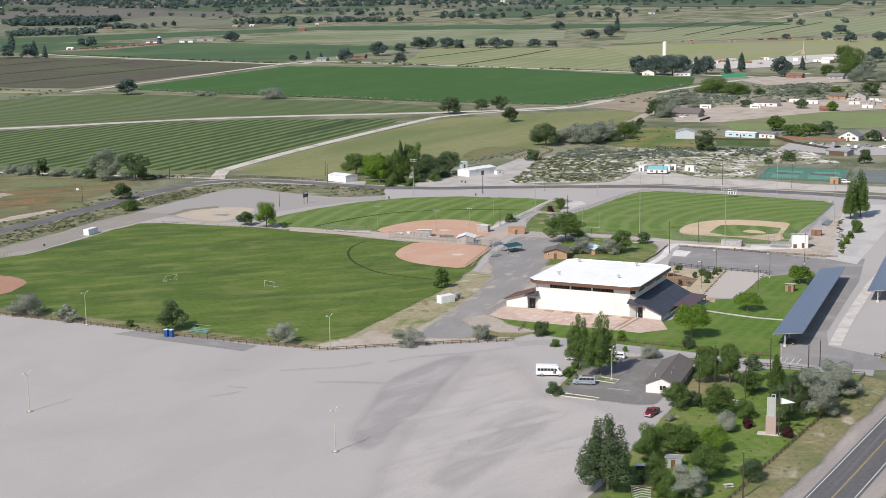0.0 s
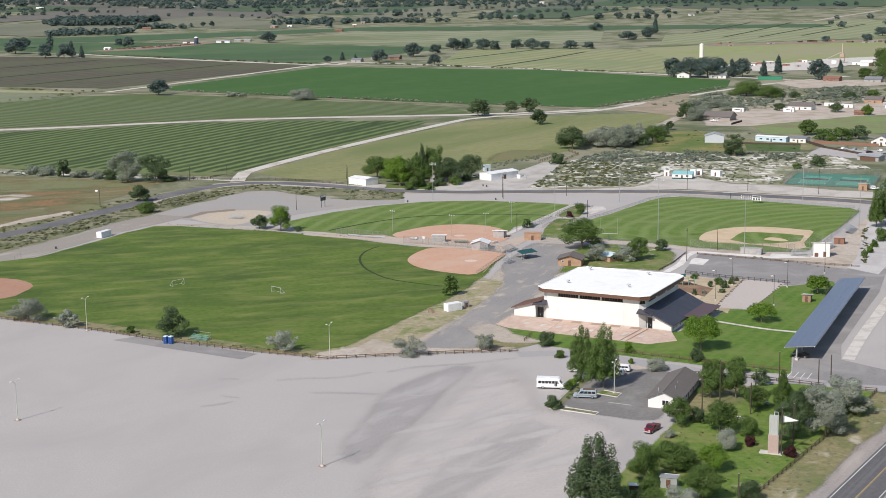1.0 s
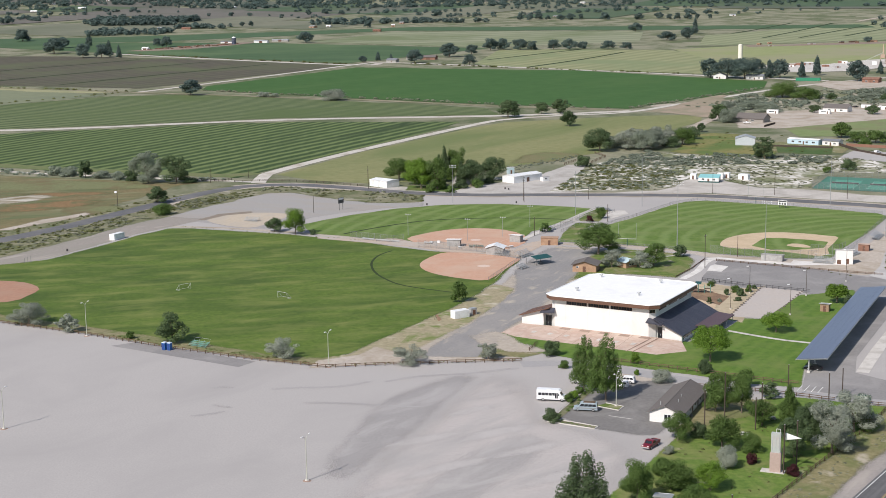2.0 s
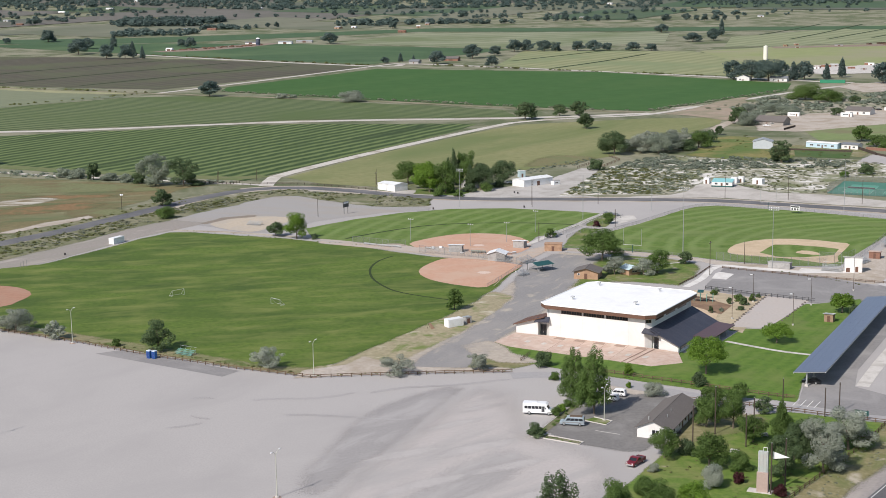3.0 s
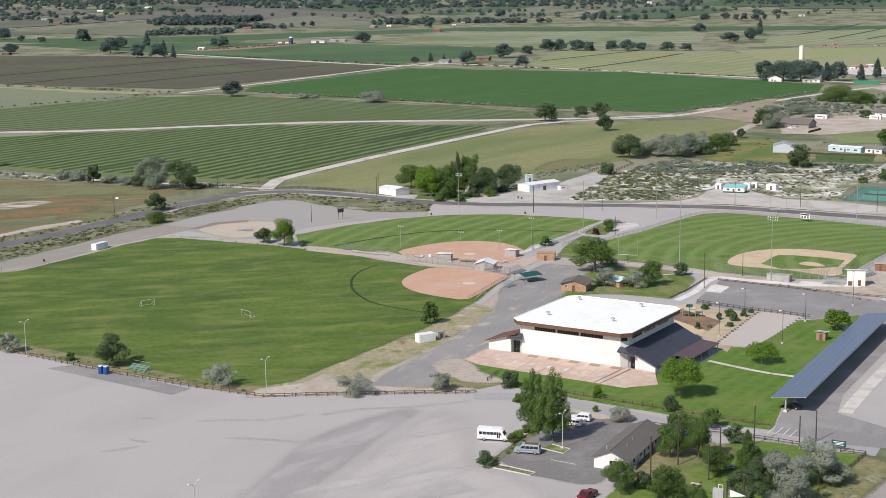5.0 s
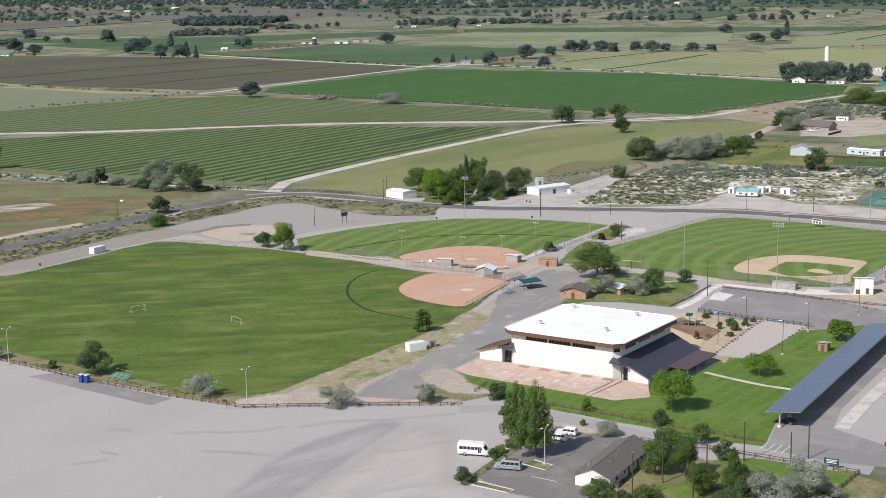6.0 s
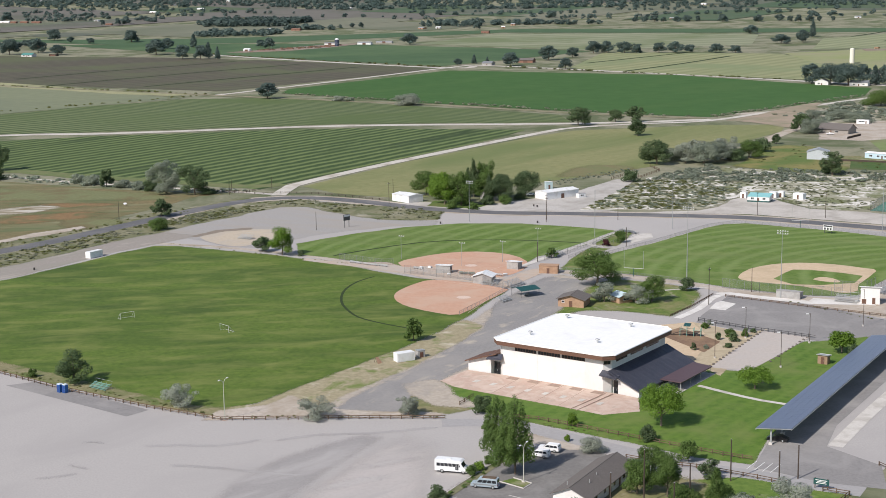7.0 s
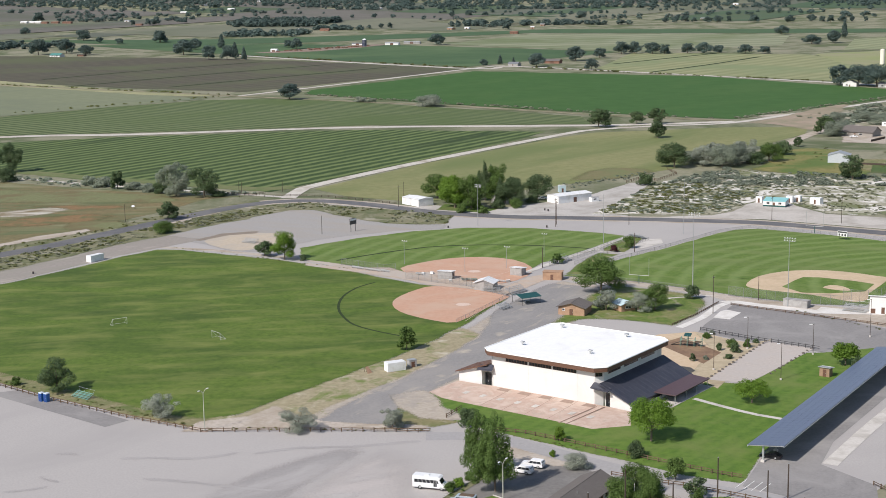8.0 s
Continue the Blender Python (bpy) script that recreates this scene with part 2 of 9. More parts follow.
def softened(material):
    """The same ground cover, thinning out raggedly where its 'cover' falls to nothing at the edge."""
    if material.name not in SOFT:
        m = material.copy()
        m.name = material.name + "_fringed"
        nt = m.node_tree
        at_edge = nt.nodes.new("ShaderNodeAttribute")
        at_edge.attribute_name = "cover"
        vec = nt.nodes.new("ShaderNodeTexCoord").outputs["Object"]
        grit = noise_of(nt, vec, 2.6, 7.0, 0.72)
        total = nt.nodes.new("ShaderNodeMath")
        total.operation = "MULTIPLY_ADD"
        nt.links.new(grit, total.inputs[0])
        total.inputs[1].default_value = 3.2
        nt.links.new(at_edge.outputs["Fac"], total.inputs[2])
        mx = nt.nodes.new("ShaderNodeMixShader")
        nt.links.new(ramp(nt, total.outputs[0], 1.56, 1.64), mx.inputs[0])
        nt.links.new(nt.nodes.new("ShaderNodeBsdfTransparent").outputs[0], mx.inputs[1])
        nt.links.new(nt.nodes["Principled BSDF"].outputs[0], mx.inputs[2])
        nt.links.new(mx.outputs[0], nt.nodes["Material Output"].inputs["Surface"])
        SOFT[material.name] = m
    return SOFT[material.name]


def edge_distance(xs, ys, line):
    """Distance of points to a closed outline, positive inside it."""
    px, py = np.meshgrid(xs, ys)
    best, odd = np.full(px.shape, 1e9), np.zeros(px.shape, bool)
    for a, b in zip(line, line[1:] + line[:1]):
        dx, dy = b.x - a.x, b.y - a.y
        t = np.clip(((px - a.x) * dx + (py - a.y) * dy) / max(dx * dx + dy * dy, 1e-9), 0, 1)
        best = np.minimum(best, np.hypot(px - a.x - t * dx, py - a.y - t * dy))
        if dy:
            odd ^= ((a.y > py) != (b.y > py)) & (px < dx * (py - a.y) / dy + a.x)
    return np.where(odd, best, -best)


def fringed_patch(name, line, material, lift, fringe):
    """A sheet of small cells whose cover fades across the outline."""
    x0, x1 = min(p.x for p in line) - fringe, max(p.x for p in line) + fringe
    y0, y1 = min(p.y for p in line) - fringe, max(p.y for p in line) + fringe
    step = max(fringe * 0.9, math.sqrt((x1 - x0) * (y1 - y0)) / 110)
    xs, ys = np.arange(x0, x1 + step, step), np.arange(y0, y1 + step, step)
    far = edge_distance(xs, ys, line)
    index, verts, cover, faces = {}, [], [], []
    for r in range(len(ys) - 1):
        for c in range(len(xs) - 1):
            if far[r : r + 2, c : c + 2].max() > -fringe:
                quad = []
                for rr, cc in ((r, c), (r, c + 1), (r + 1, c + 1), (r + 1, c)):
                    if (rr, cc) not in index:
                        index[rr, cc] = len(verts)
                        x, y = float(xs[cc]), float(ys[rr])
                        verts.append((x, y, ground_z(x, y) + lift))
                        cover.append(float(np.clip(far[rr, cc] / fringe, -1, 1)))
                    quad.append(index[rr, cc])
                faces.append(quad)
    me = mesh_of(name, verts, faces, softened(material))
    me.attributes.new("cover", "FLOAT", "POINT").data.foreach_set("value", cover)
    return new(name, me)


def patch(name, pts, material, lift, label, category="ground", curved=False, rugged=0.0, cell=120.0, fringe=None):
    """A flush piece of ground, laid over the valley floor. rugged: uneven outline; fringe: metres over which its edge thins out."""
    line = smooth_line(pts, 10.0, True) if curved else [Vector(p) for p in pts]
    fringe = rugged * 1.3 if fringe is None else fringe
    if rugged:
        dense = []
        for a, b in zip(line, line[1:] + line[:1]):
            count = max(1, int((b - a).length / (rugged * 3)))
            dense += [a.lerp(b, k / count) for k in range(count)]
        line = [p + rugged * Vector((noise.noise((p.x * 0.11, p.y * 0.11, 3.3)), noise.noise((p.x * 0.11, p.y * 0.11, 9.1)))) for p in dense]
    if fringe:
        return tagged(fringed_patch(name, line, material, lift, fringe), label, category, kind="structure")
    if sum(a.x * b.y - b.x * a.y for a, b in zip(line, line[1:] + line[:1])) < 0:
        line = line[::-1]
    bm = bmesh.new()
    bm.faces.new([bm.verts.new((p.x, p.y, 0)) for p in line])
    bmesh.ops.triangulate(bm, faces=bm.faces[:])
    if max(math.hypot(p.x, p.y) for p in line) > 1200:
        for _ in range(6):
            long = [e for e in bm.edges if e.calc_length() > cell]
            if not long:
                break
            bmesh.ops.subdivide_edges(bm, edges=long, cuts=1)
            bmesh.ops.triangulate(bm, faces=[f for f in bm.faces if len(f.verts) > 3])
    for v in bm.verts:
        v.co.z = ground_z(v.co.x, v.co.y) + lift
    return tagged(part(name, bm, material), label, category, kind="structure")


def ribbon(name, pts, width, material, lift, label, category="road", shift=0.0, dash=None):
    """A strip along a line: roads, paths and painted lines. shift: metres to the right of the line."""
    line = smooth_line(pts, 10.0)
    bm = bmesh.new()
    rows = []
    for k, p in enumerate(line):
        d = (line[min(k + 1, len(line) - 1)] - line[max(k - 1, 0)]).normalized()
        side = Vector((d.y, -d.x))
        row = []
        for s in (shift - width / 2, shift + width / 2):
            q = p + side * s
            row.append(bm.verts.new((q.x, q.y, ground_z(q.x, q.y) + lift)))
        rows.append(row)
    for k, (a, b) in enumerate(zip(rows, rows[1:])):
        if not dash or k % (2 * dash) < dash:
            bm.faces.new((a[0], a[1], b[1], b[0]))
    return tagged(part(name, bm, material), label, category, kind="structure")


# ---- ground: one sheet to the horizon ----
def ground_sheet():
    radii = [0, 60, 150, 300, 500, 750, 1000] + [1200 + 60 * k for k in range(0, 70)] + [5800, 6800]
    sides = 120
    verts = [(0, 0, 0)]
    faces = []
    for r in radii[1:]:
        for k in range(sides):
            a = k * math.tau / sides
            x, y = r * math.cos(a), r * math.sin(a)
            verts.append((x, y, ground_z(x, y)))
    for k in range(sides):
        faces.append((0, 1 + k, 1 + (k + 1) % sides))
    for i in range(len(radii) - 2):
        a, b = 1 + i * sides, 1 + (i + 1) * sides
        for k in range(sides):
            faces.append((a + k, b + k, b + (k + 1) % sides, a + (k + 1) % sides))
    ob = new("ground", mesh_of("ground", verts, faces, SCRUB))
    return tagged(ob, "dry tan valley floor with scrub and patchy grass", "ground", kind="structure")


ground_sheet()

# near ground
COURT_ASPHALT = surface("court_asphalt", (0.155, 0.147, 0.14), (0.21, 0.2, 0.19), 1.2, (0.25, 0.24, 0.228), 0.1, (0.5, 0.72), bump=0.15)
patch("gravel_yard", [(-300, 40), (60, 40), (28, 267), (45, 300), (58, 325), (112, 358), (150, 430), (205, 560), (235, 640), (210, 660), (146, 697), (109, 714), (40, 718), (-10, 720), (-60, 742), (-98, 757), (-122, 752), (-141, 728), (-158, 690), (-172, 652), (-186, 622), (-215, 590), (-300, 540)], GRAVEL, 0.02, "wide pale grey gravel parking area with tyre marks", "gravel")
patch("asphalt_strip", [(-100, 412.5), (-93.5, 417), (-54, 395), (-57.5, 389)], ASPHALT, 0.05, "dark worn asphalt strip beside the lot fence", "asphalt")
patch("sports_lawn", [(-240, 500), (-195, 528), (-166, 547), (-155, 574), (-144, 606), (-136, 621), (-125, 621), (-112, 616.5), (-82, 605), (-54, 591.5), (-34, 576), (-19.5, 566), (-8, 561), (19, 546), (10, 501), (2, 474), (-12, 441), (-24, 415), (-29, 402.5), (-36, 399), (-46, 400.5), (-58, 406.5), (-76, 416), (-107, 433), (-150, 454)], LAWN, 0.06, "broad green mown sports field with patchy turf", "lawn", rugged=1.2, fringe=1.8)
patch("dusty_edge", [(-29, 402), (-24, 416), (-12, 442), (2, 474), (10, 500), (17, 492), (14, 470), (3, 440), (-5, 420), (-12, 402), (-22, 393), (-33, 391), (-58, 400), (-60, 405)], surface("trampled_grass", (0.24, 0.205, 0.12), (0.38, 0.335, 0.225), 0.6, (0.15, 0.19, 0.055), 0.11, (0.5, 0.64), bump=0.4, worn=((0.50, 0.45, 0.36), 0.14, (0.58, 0.72))), 0.045, "dry trampled grass along the sports field", "grass", rugged=1.5)
TAN_GRAVEL = surface("tan_dusty_gravel", (0.34, 0.295, 0.24), (0.46, 0.405, 0.34), 0.7, (0.30, 0.275, 0.25), 0.09, (0.48, 0.66), bump=0.3, worn=((0.20, 0.21, 0.09), 0.2, (0.62, 0.72)))
patch("dusty_ground", [(-14, 402), (-4, 430), (4, 462), (10, 490), (16, 512), (24, 540), (34, 574), (56, 564), (52, 545), (42, 505), (34, 478), (26, 452), (20, 438), (14, 424), (22, 402)], TAN_GRAVEL, 0.04, "tan dusty ground along the asphalt lane", "ground", rugged=1.5, fringe=3.0)
patch("gym_asphalt", [(-8, 397), (-6, 410), (1, 430), (11, 462), (17.5, 488), (18, 508), (17.5, 524), (23, 545), (31, 570), (53, 562), (49, 545), (38, 512), (30, 478), (23, 452), (16, 436), (13, 424), (20, 412), (20, 399)], surface("sun_bleached_asphalt", (0.215, 0.205, 0.20), (0.28, 0.27, 0.26), 1.2, (0.31, 0.29, 0.27), 0.07, (0.46, 0.7), bump=0.1, worn=((0.42, 0.375, 0.31), 0.16, (0.56, 0.72)), stretch=(70, 0.5, 1.3)), 0.05, "worn grey asphalt lane past the gymnasium", "asphalt", rugged=1.0, fringe=2.4)
patch("red_infield", [(-18.4, 533.7), (-17.8, 543.3), (-14, 555), (-9, 561), (4, 557.5), (17.5, 548.5), (18.7, 543.5), (13, 524), (8, 507), (1, 508), (-9.4, 515.5), (-15.5, 524)], RED_DIRT, 0.09, "reddish skinned softball infield", "infield", curved=True)
patch("red_infield", [(-28, 592), (-23, 603), (-13, 614), (-1, 618), (12, 613.5), (20.7, 599), (21, 582), (14, 568), (4, 569), (-6, 573), (-20, 579)], RED_DIRT, 0.085, "reddish skinned softball infield with chalk lines", "infield", curved=True)
patch("red_infield", [(-190, 505), (-176, 508), (-163, 506.5), (-155, 501.5), (-149, 492.5), (-149.5, 481.5), (-153, 472), (-175, 470), (-190, 480)], surface("dark_red_dirt", (0.33, 0.18, 0.12), (0.39, 0.225, 0.155), 0.6, (0.36, 0.225, 0.16), 0.08, bump=0.1), 0.09, "reddish dirt infield corner in the sports field", "infield", curved=True)
patch("softball_outfield", [(-78, 631), (-60, 656), (-40, 675), (-18, 687.5), (10, 688.5), (41, 679), (55, 670), (41, 638), (31, 616), (24, 610), (18, 585), (-20, 583), (-50, 597), (-70, 606.5)], LAWN_BALL, 0.06, "green mown softball outfield", "lawn", rugged=0.8)
patch("ball_field", [(34, 584), (44, 605), (67, 641), (91, 683), (98, 692), (108, 695.5), (143, 678.5), (179, 653), (181.5, 644), (162.5, 602), (144, 565), (135, 545), (115, 546), (95, 556), (82, 565), (60, 577)], LAWN_BALL, 0.06, "green mown baseball and football field", "lawn", rugged=0.6)
patch("ball_field_border", [(20, 580), (34, 583), (60, 576), (82, 564), (95, 555), (115, 545), (135, 541), (150, 560), (186, 640), (198, 632), (168, 560), (150, 520), (140, 513), (112, 538), (92, 547), (84, 557), (72, 563), (56, 570), (34, 577)], DUST, 0.035, "pale dusty path round the ball field", "path", rugged=0.6)
patch("baseball_dirt", [(98.8, 578), (103.2, 590.3), (111.7, 599.8), (122.3, 604.1), (134.2, 602), (144.7, 595), (148, 590), (138.5, 565), (137, 555), (132.3, 550.3), (128, 553.3), (118.3, 560.8), (105.5, 566.1), (99, 570.5)], TAN_DIRT, 0.085, "tan dirt of the baseball infield", "infield", curved=True)
patch("infield_grass", [(110.4, 572.5), (115.6, 584.6), (118.6, 590.2), (124.4, 590.3), (135.3, 585.5), (142, 580.5), (137.5, 567.5), (125.6, 563), (116.4, 563.5)], LAWN_BALL, 0.11, "green grass inside the baseball diamond", "lawn")
patch("pitchers_mound", [(124, 572), (127, 577), (131, 575), (133, 569), (130, 568)], TAN_DIRT, 0.13, "tan pitcher's mound in the infield grass", "mound", curved=True)
patch("gym_lawn", [(24, 405), (20, 412), (14, 428), (20, 440), (60, 425), (68, 417), (80, 432), (84, 448), (94, 446), (101, 459), (112, 481), (117, 482), (131, 489), (130, 470), (112, 430), (103, 408), (96, 390), (91, 369.5), (78, 373.5), (66, 381), (52, 388.5), (36, 397)], LAWN_MOWN, 0.06, "striped mown lawn round the gymnasium", "lawn", rugged=0.4, fringe=0.7)
patch("dry_corner", [(4, 424), (9, 414), (16, 406), (24, 405), (27.5, 406), (20, 416), (15.5, 427), (12, 430)], TAN_GRAVEL, 0.078, "bare tan dirt corner beside the concrete slope", "ground", rugged=1.0, fringe=2.2)
ribbon("footpath", [(66, 540), (72.7, 549.8), (86.8, 555.7)], 1.4, CONCRETE, 0.085, "narrow pale footpath behind the trees", "path")
ribbon("footpath", [(81, 431), (88, 425), (96, 419), (107, 414)], 1.6, CONCRETE, 0.08, "narrow pale concrete footpath across the lawn", "path")
patch("back_lawn", [(37, 505), (44, 536), (49, 560), (56, 568), (72, 560), (82, 552), (84, 540), (80, 524), (74, 510), (60, 516), (46, 516)], GROVE, 0.06, "patchy grass behind the gymnasium", "lawn", rugged=2.0, fringe=3.0)
patch("back_yard", [(60, 470), (70, 498), (81, 503), (92, 494), (98, 490), (86, 441), (76, 440)], TAN_DIRT, 0.05, "pale sandy yard behind the gymnasium", "sand", rugged=0.5)
patch("sand_garden", [(81, 502), (97, 490), (103, 496), (87, 441), (80, 455), (86, 480)], surface("garden_sand", (0.40, 0.33, 0.22), (0.50, 0.42, 0.30), 0.7, (0.34, 0.28, 0.19), 0.12, bump=0.2), 0.065, "sandy garden strip with small shrubs", "sand", rugged=0.4)
patch("playground_mat", [(70.6, 486), (77, 495.5), (88.4, 478.5), (83.4, 465.5)], surface("wood_chip_mat", (0.16, 0.10, 0.065), (0.23, 0.15, 0.10), 1.5, (0.27, 0.18, 0.11), 0.2, bump=0.4), 0.09, "brown wood chip playground bed", "playground bed")
patch("gravel_court", [(101.5, 494), (114.5, 486.5), (101.5, 460), (94.5, 446.5), (84.5, 449.5)], surface("pinkish_gravel", (0.40, 0.355, 0.32), (0.49, 0.44, 0.40), 1.2, (0.44, 0.40, 0.37), 0.2, bump=0.2), 0.09, "pale pinkish gravel court edged with boulders", "gravel")
patch("car_park", [(82, 503), (84, 513), (93.5, 543), (108, 538), (119, 531), (141, 510.5), (148, 515), (137, 487), (128, 470), (117, 482), (98, 491)], ASPHALT, 0.05, "grey asphalt car park beside the ball field", "asphalt")
WHITE_CONCRETE = surface("bleached_concrete", (0.60, 0.575, 0.54), (0.70, 0.675, 0.64), 1.0, (0.55, 0.52, 0.48), 0.2, bump=0.1)
ribbon("pavement", [(76.3, 507.8), (83.3, 522.2), (87.7, 537.4), (91, 543.6)], 2.6, WHITE_CONCRETE, 0.075, "pale concrete walk up to the ball field", "pavement")
ribbon("pavement", [(90.4, 544.6), (94, 546), (102.1, 541.6), (112, 537.8), (118.7, 534.6), (126, 534.4), (137, 534.4)], 4.6, WHITE_CONCRETE, 0.078, "pale concrete walk along the car park", "pavement")
patch("concrete_pad", [(121, 541.7), (128.3, 539.2), (126.9, 535), (118.6, 535.6)], WHITE_CONCRETE, 0.082, "pale concrete pad beside the bleachers", "slab")
patch("concrete_pad", [(133.4, 533.6), (139.5, 531.5), (139.2, 541.2), (134, 540)], WHITE_CONCRETE, 0.084, "pale concrete pad round the press box", "slab")
patch("concrete_slab", [(86.6, 522.3), (91.5, 520.4), (95.4, 530.4), (91, 534.4), (89, 532)], WHITE_CONCRETE, 0.07, "bare concrete slab in the car park corner", "slab")
patch("carport_asphalt", [(91, 368), (97, 392), (112, 430), (131, 472), (146, 512), (156, 510), (142, 470), (126, 433), (112, 400), (108, 384), (118, 372), (117, 357), (104, 360)], ASPHALT, 0.055, "grey asphalt drive under the solar carport", "asphalt")
ribbon("concrete_strip", [(109.8, 384), (120, 409), (131, 434), (142, 459), (156, 488), (170, 520)], 3.4, CONCRETE, 0.075, "long pale concrete strip between the carports", "pavement")
patch("drive_gravel", [(172, 600), (186, 640), (214, 640), (178, 560), (150, 500), (142, 512), (150, 530)], surface("pale_drive_gravel", (0.44, 0.42, 0.40), (0.52, 0.50, 0.48), 1.0, (0.38, 0.36, 0.35), 0.05, bump=0.15), 0.06, "pale gravel drive beside the ball field", "gravel")
patch("bus_asphalt", [(28, 345), (32, 356), (36, 362), (46, 374), (52, 377), (60, 372), (68, 362), (64, 348), (55, 338), (51, 330), (47, 330), (37, 335)], COURT_ASPHALT, 0.05, "dark asphalt parking court beside the small house", "asphalt", rugged=0.6, fringe=1.8)
ribbon("access_lane", [(20, 392), (36, 393), (55, 381), (77, 368), (92, 362.5), (112, 355)], 6.0, surface("gravelly_lane", (0.30, 0.29, 0.285), (0.37, 0.355, 0.35), 1.0, (0.33, 0.32, 0.315), 0.1, bump=0.1), 0.045, "worn grey lane between the rail fences", "lane")
patch("grove_grass", [(30, 262), (36, 285), (42, 300), (50, 316), (56, 331), (61, 346), (68, 357), (88, 361), (97, 357), (109, 353), (99.5, 335), (87.7, 317), (75.4, 297), (63.4, 279), (55, 264), (40, 240), (28, 225)], surface("grove_lawn", (0.065, 0.125, 0.018), (0.15, 0.215, 0.042), 0.6, (0.22, 0.21, 0.085), 0.07, (0.5, 0.72), bump=0.5, worn=((0.33, 0.29, 0.20), 0.11, (0.60, 0.72))), 0.06, "sunny green grass of the small grove", "lawn", rugged=0.7)
patch("dry_yard", [(62.5, 352), (65.5, 360), (74, 361.5), (81, 356), (80, 347), (72, 343.5), (66, 341), (60, 331), (55, 328), (57, 336)], DRY_GRASS, 0.088, "dry trampled grass beside the small house", "grass", rugged=1.2, fringe=3.5)
patch("verge", [(109, 353), (114, 345), (109, 336), (86, 297), (67, 266), (55, 245), (40, 225), (28, 215), (30, 230), (40, 240), (55, 264), (75.4, 297), (99.5, 335)], DRY_GRASS, 0.05, "dry yellowish grass verge beside the highway", "grass", rugged=1.4, fringe=2.2)
patch("verge", [(119, 364), (122, 366), (128, 364), (180, 460), (230, 560), (280, 680), (400, 900), (420, 880), (150, 390), (122, 338)], DRY_GRASS, 0.05, "dry yellowish grass verge across the side road", "grass", rugged=0.9)

# highway, back road and far lanes
HWY = [(-59.5, 45.5), (10.5, 158.5), (76, 264.2), (99.5, 302.4), (160.5, 401.5), (300, 630), (520, 988)]
SIDE = Vector((0.851, -0.525))
ROADSIDE = surface("brownish_shoulder_gravel", (0.25, 0.225, 0.21), (0.33, 0.30, 0.28), 1.0, (0.38, 0.34, 0.30), 0.09, (0.46, 0.66), bump=0.2, stretch=(58.3, 0.2, 1.2))
patch("highway_shoulder", [(x - SIDE.x * 8.6, y - SIDE.y * 8.6) for x, y in HWY[:6]] + [(x + SIDE.x * 8.4, y + SIDE.y * 8.4) for x, y in HWY[5::-1]], ROADSIDE, 0.064, "brownish worn shoulder of the highway", "road shoulder", rugged=1.0, fringe=1.8)
ribbon("highway", HWY, 9.6, HIGHWAY, 0.075, "two-lane dark asphalt highway with worn wheel tracks", shift=-0.2)
ribbon("edge_line", HWY, 0.15, PAINT_WHITE, 0.095, "solid white edge line of the highway", "road marking", shift=-4.4)
ribbon("edge_line", HWY, 0.15, PAINT_WHITE, 0.095, "solid white edge line of the highway", "road marking", shift=3.9)
ribbon("centre_line", HWY, 0.1, PAINT_YELLOW, 0.095, "solid dull yellow centre line of the highway", "road marking", shift=-0.12)
ribbon("centre_line", HWY, 0.1, PAINT_YELLOW, 0.095, "solid dull yellow centre line of the highway", "road marking", shift=0.12)
WEEDY = surface("weedy_bank_soil", (0.15, 0.145, 0.08), (0.25, 0.235, 0.15), 0.5, (0.11, 0.125, 0.055), 0.09, (0.42, 0.6), bump=0.5, worn=((0.36, 0.33, 0.26), 0.07, (0.56, 0.72)))
BACK = [(-262, 470), (-226, 540), (-197, 600), (-184, 627), (-172, 660), (-159, 697), (-145, 733), (-129, 757), (-105, 763), (-72, 749.5), (-41, 730.5), (-6, 720), (34, 718.5), (75, 716), (109, 711.5), (146, 695), (180, 678), (212, 658), (280, 622), (420, 548)]
ribbon("shoulder", BACK, 16.0, DUST, 0.03, "pale dusty shoulder along the back road", "verge")
ribbon("back_road", BACK, 10.0, DARK_ASPHALT, 0.06, "narrow dark asphalt road behind the ball fields")
patch("canal_bank", [(-205, 571), (-196.5, 588), (-184.7, 613), (-173.4, 645), (-159.2, 678), (-150.5, 694.7), (-138, 718), (-126, 742), (-119, 730), (-124, 702), (-131, 688), (-139, 671.7), (-144.2, 655), (-153, 638.6), (-157.9, 625), (-164.3, 605), (-171.2, 588), (-177.7, 572.6), (-184, 557.5), (-215, 500), (-240, 510)], WEEDY, 0.055, "weedy bank along the back road", "bank", rugged=1.6)
patch("gravel_margin", [(-184, 557.5), (-177.7, 572.6), (-171.2, 588), (-164.3, 605), (-157.9, 625), (-153, 638.6), (-144.2, 655), (-124.5, 647), (-135, 628), (-139, 621), (-147, 606), (-157, 574), (-168, 546), (-197, 526), (-242, 498), (-250, 480), (-215, 500)], surface("dusty_grey_gravel", (0.245, 0.215, 0.19), (0.325, 0.295, 0.265), 0.8, (0.27, 0.25, 0.215), 0.06, (0.42, 0.62), bump=0.3, worn=((0.36, 0.325, 0.285), 0.12, (0.55, 0.7)), stretch=(60, 0.35, 1.5)), 0.053, "dusty grey-brown gravel strip beside the sports field", "gravel", rugged=1.2)
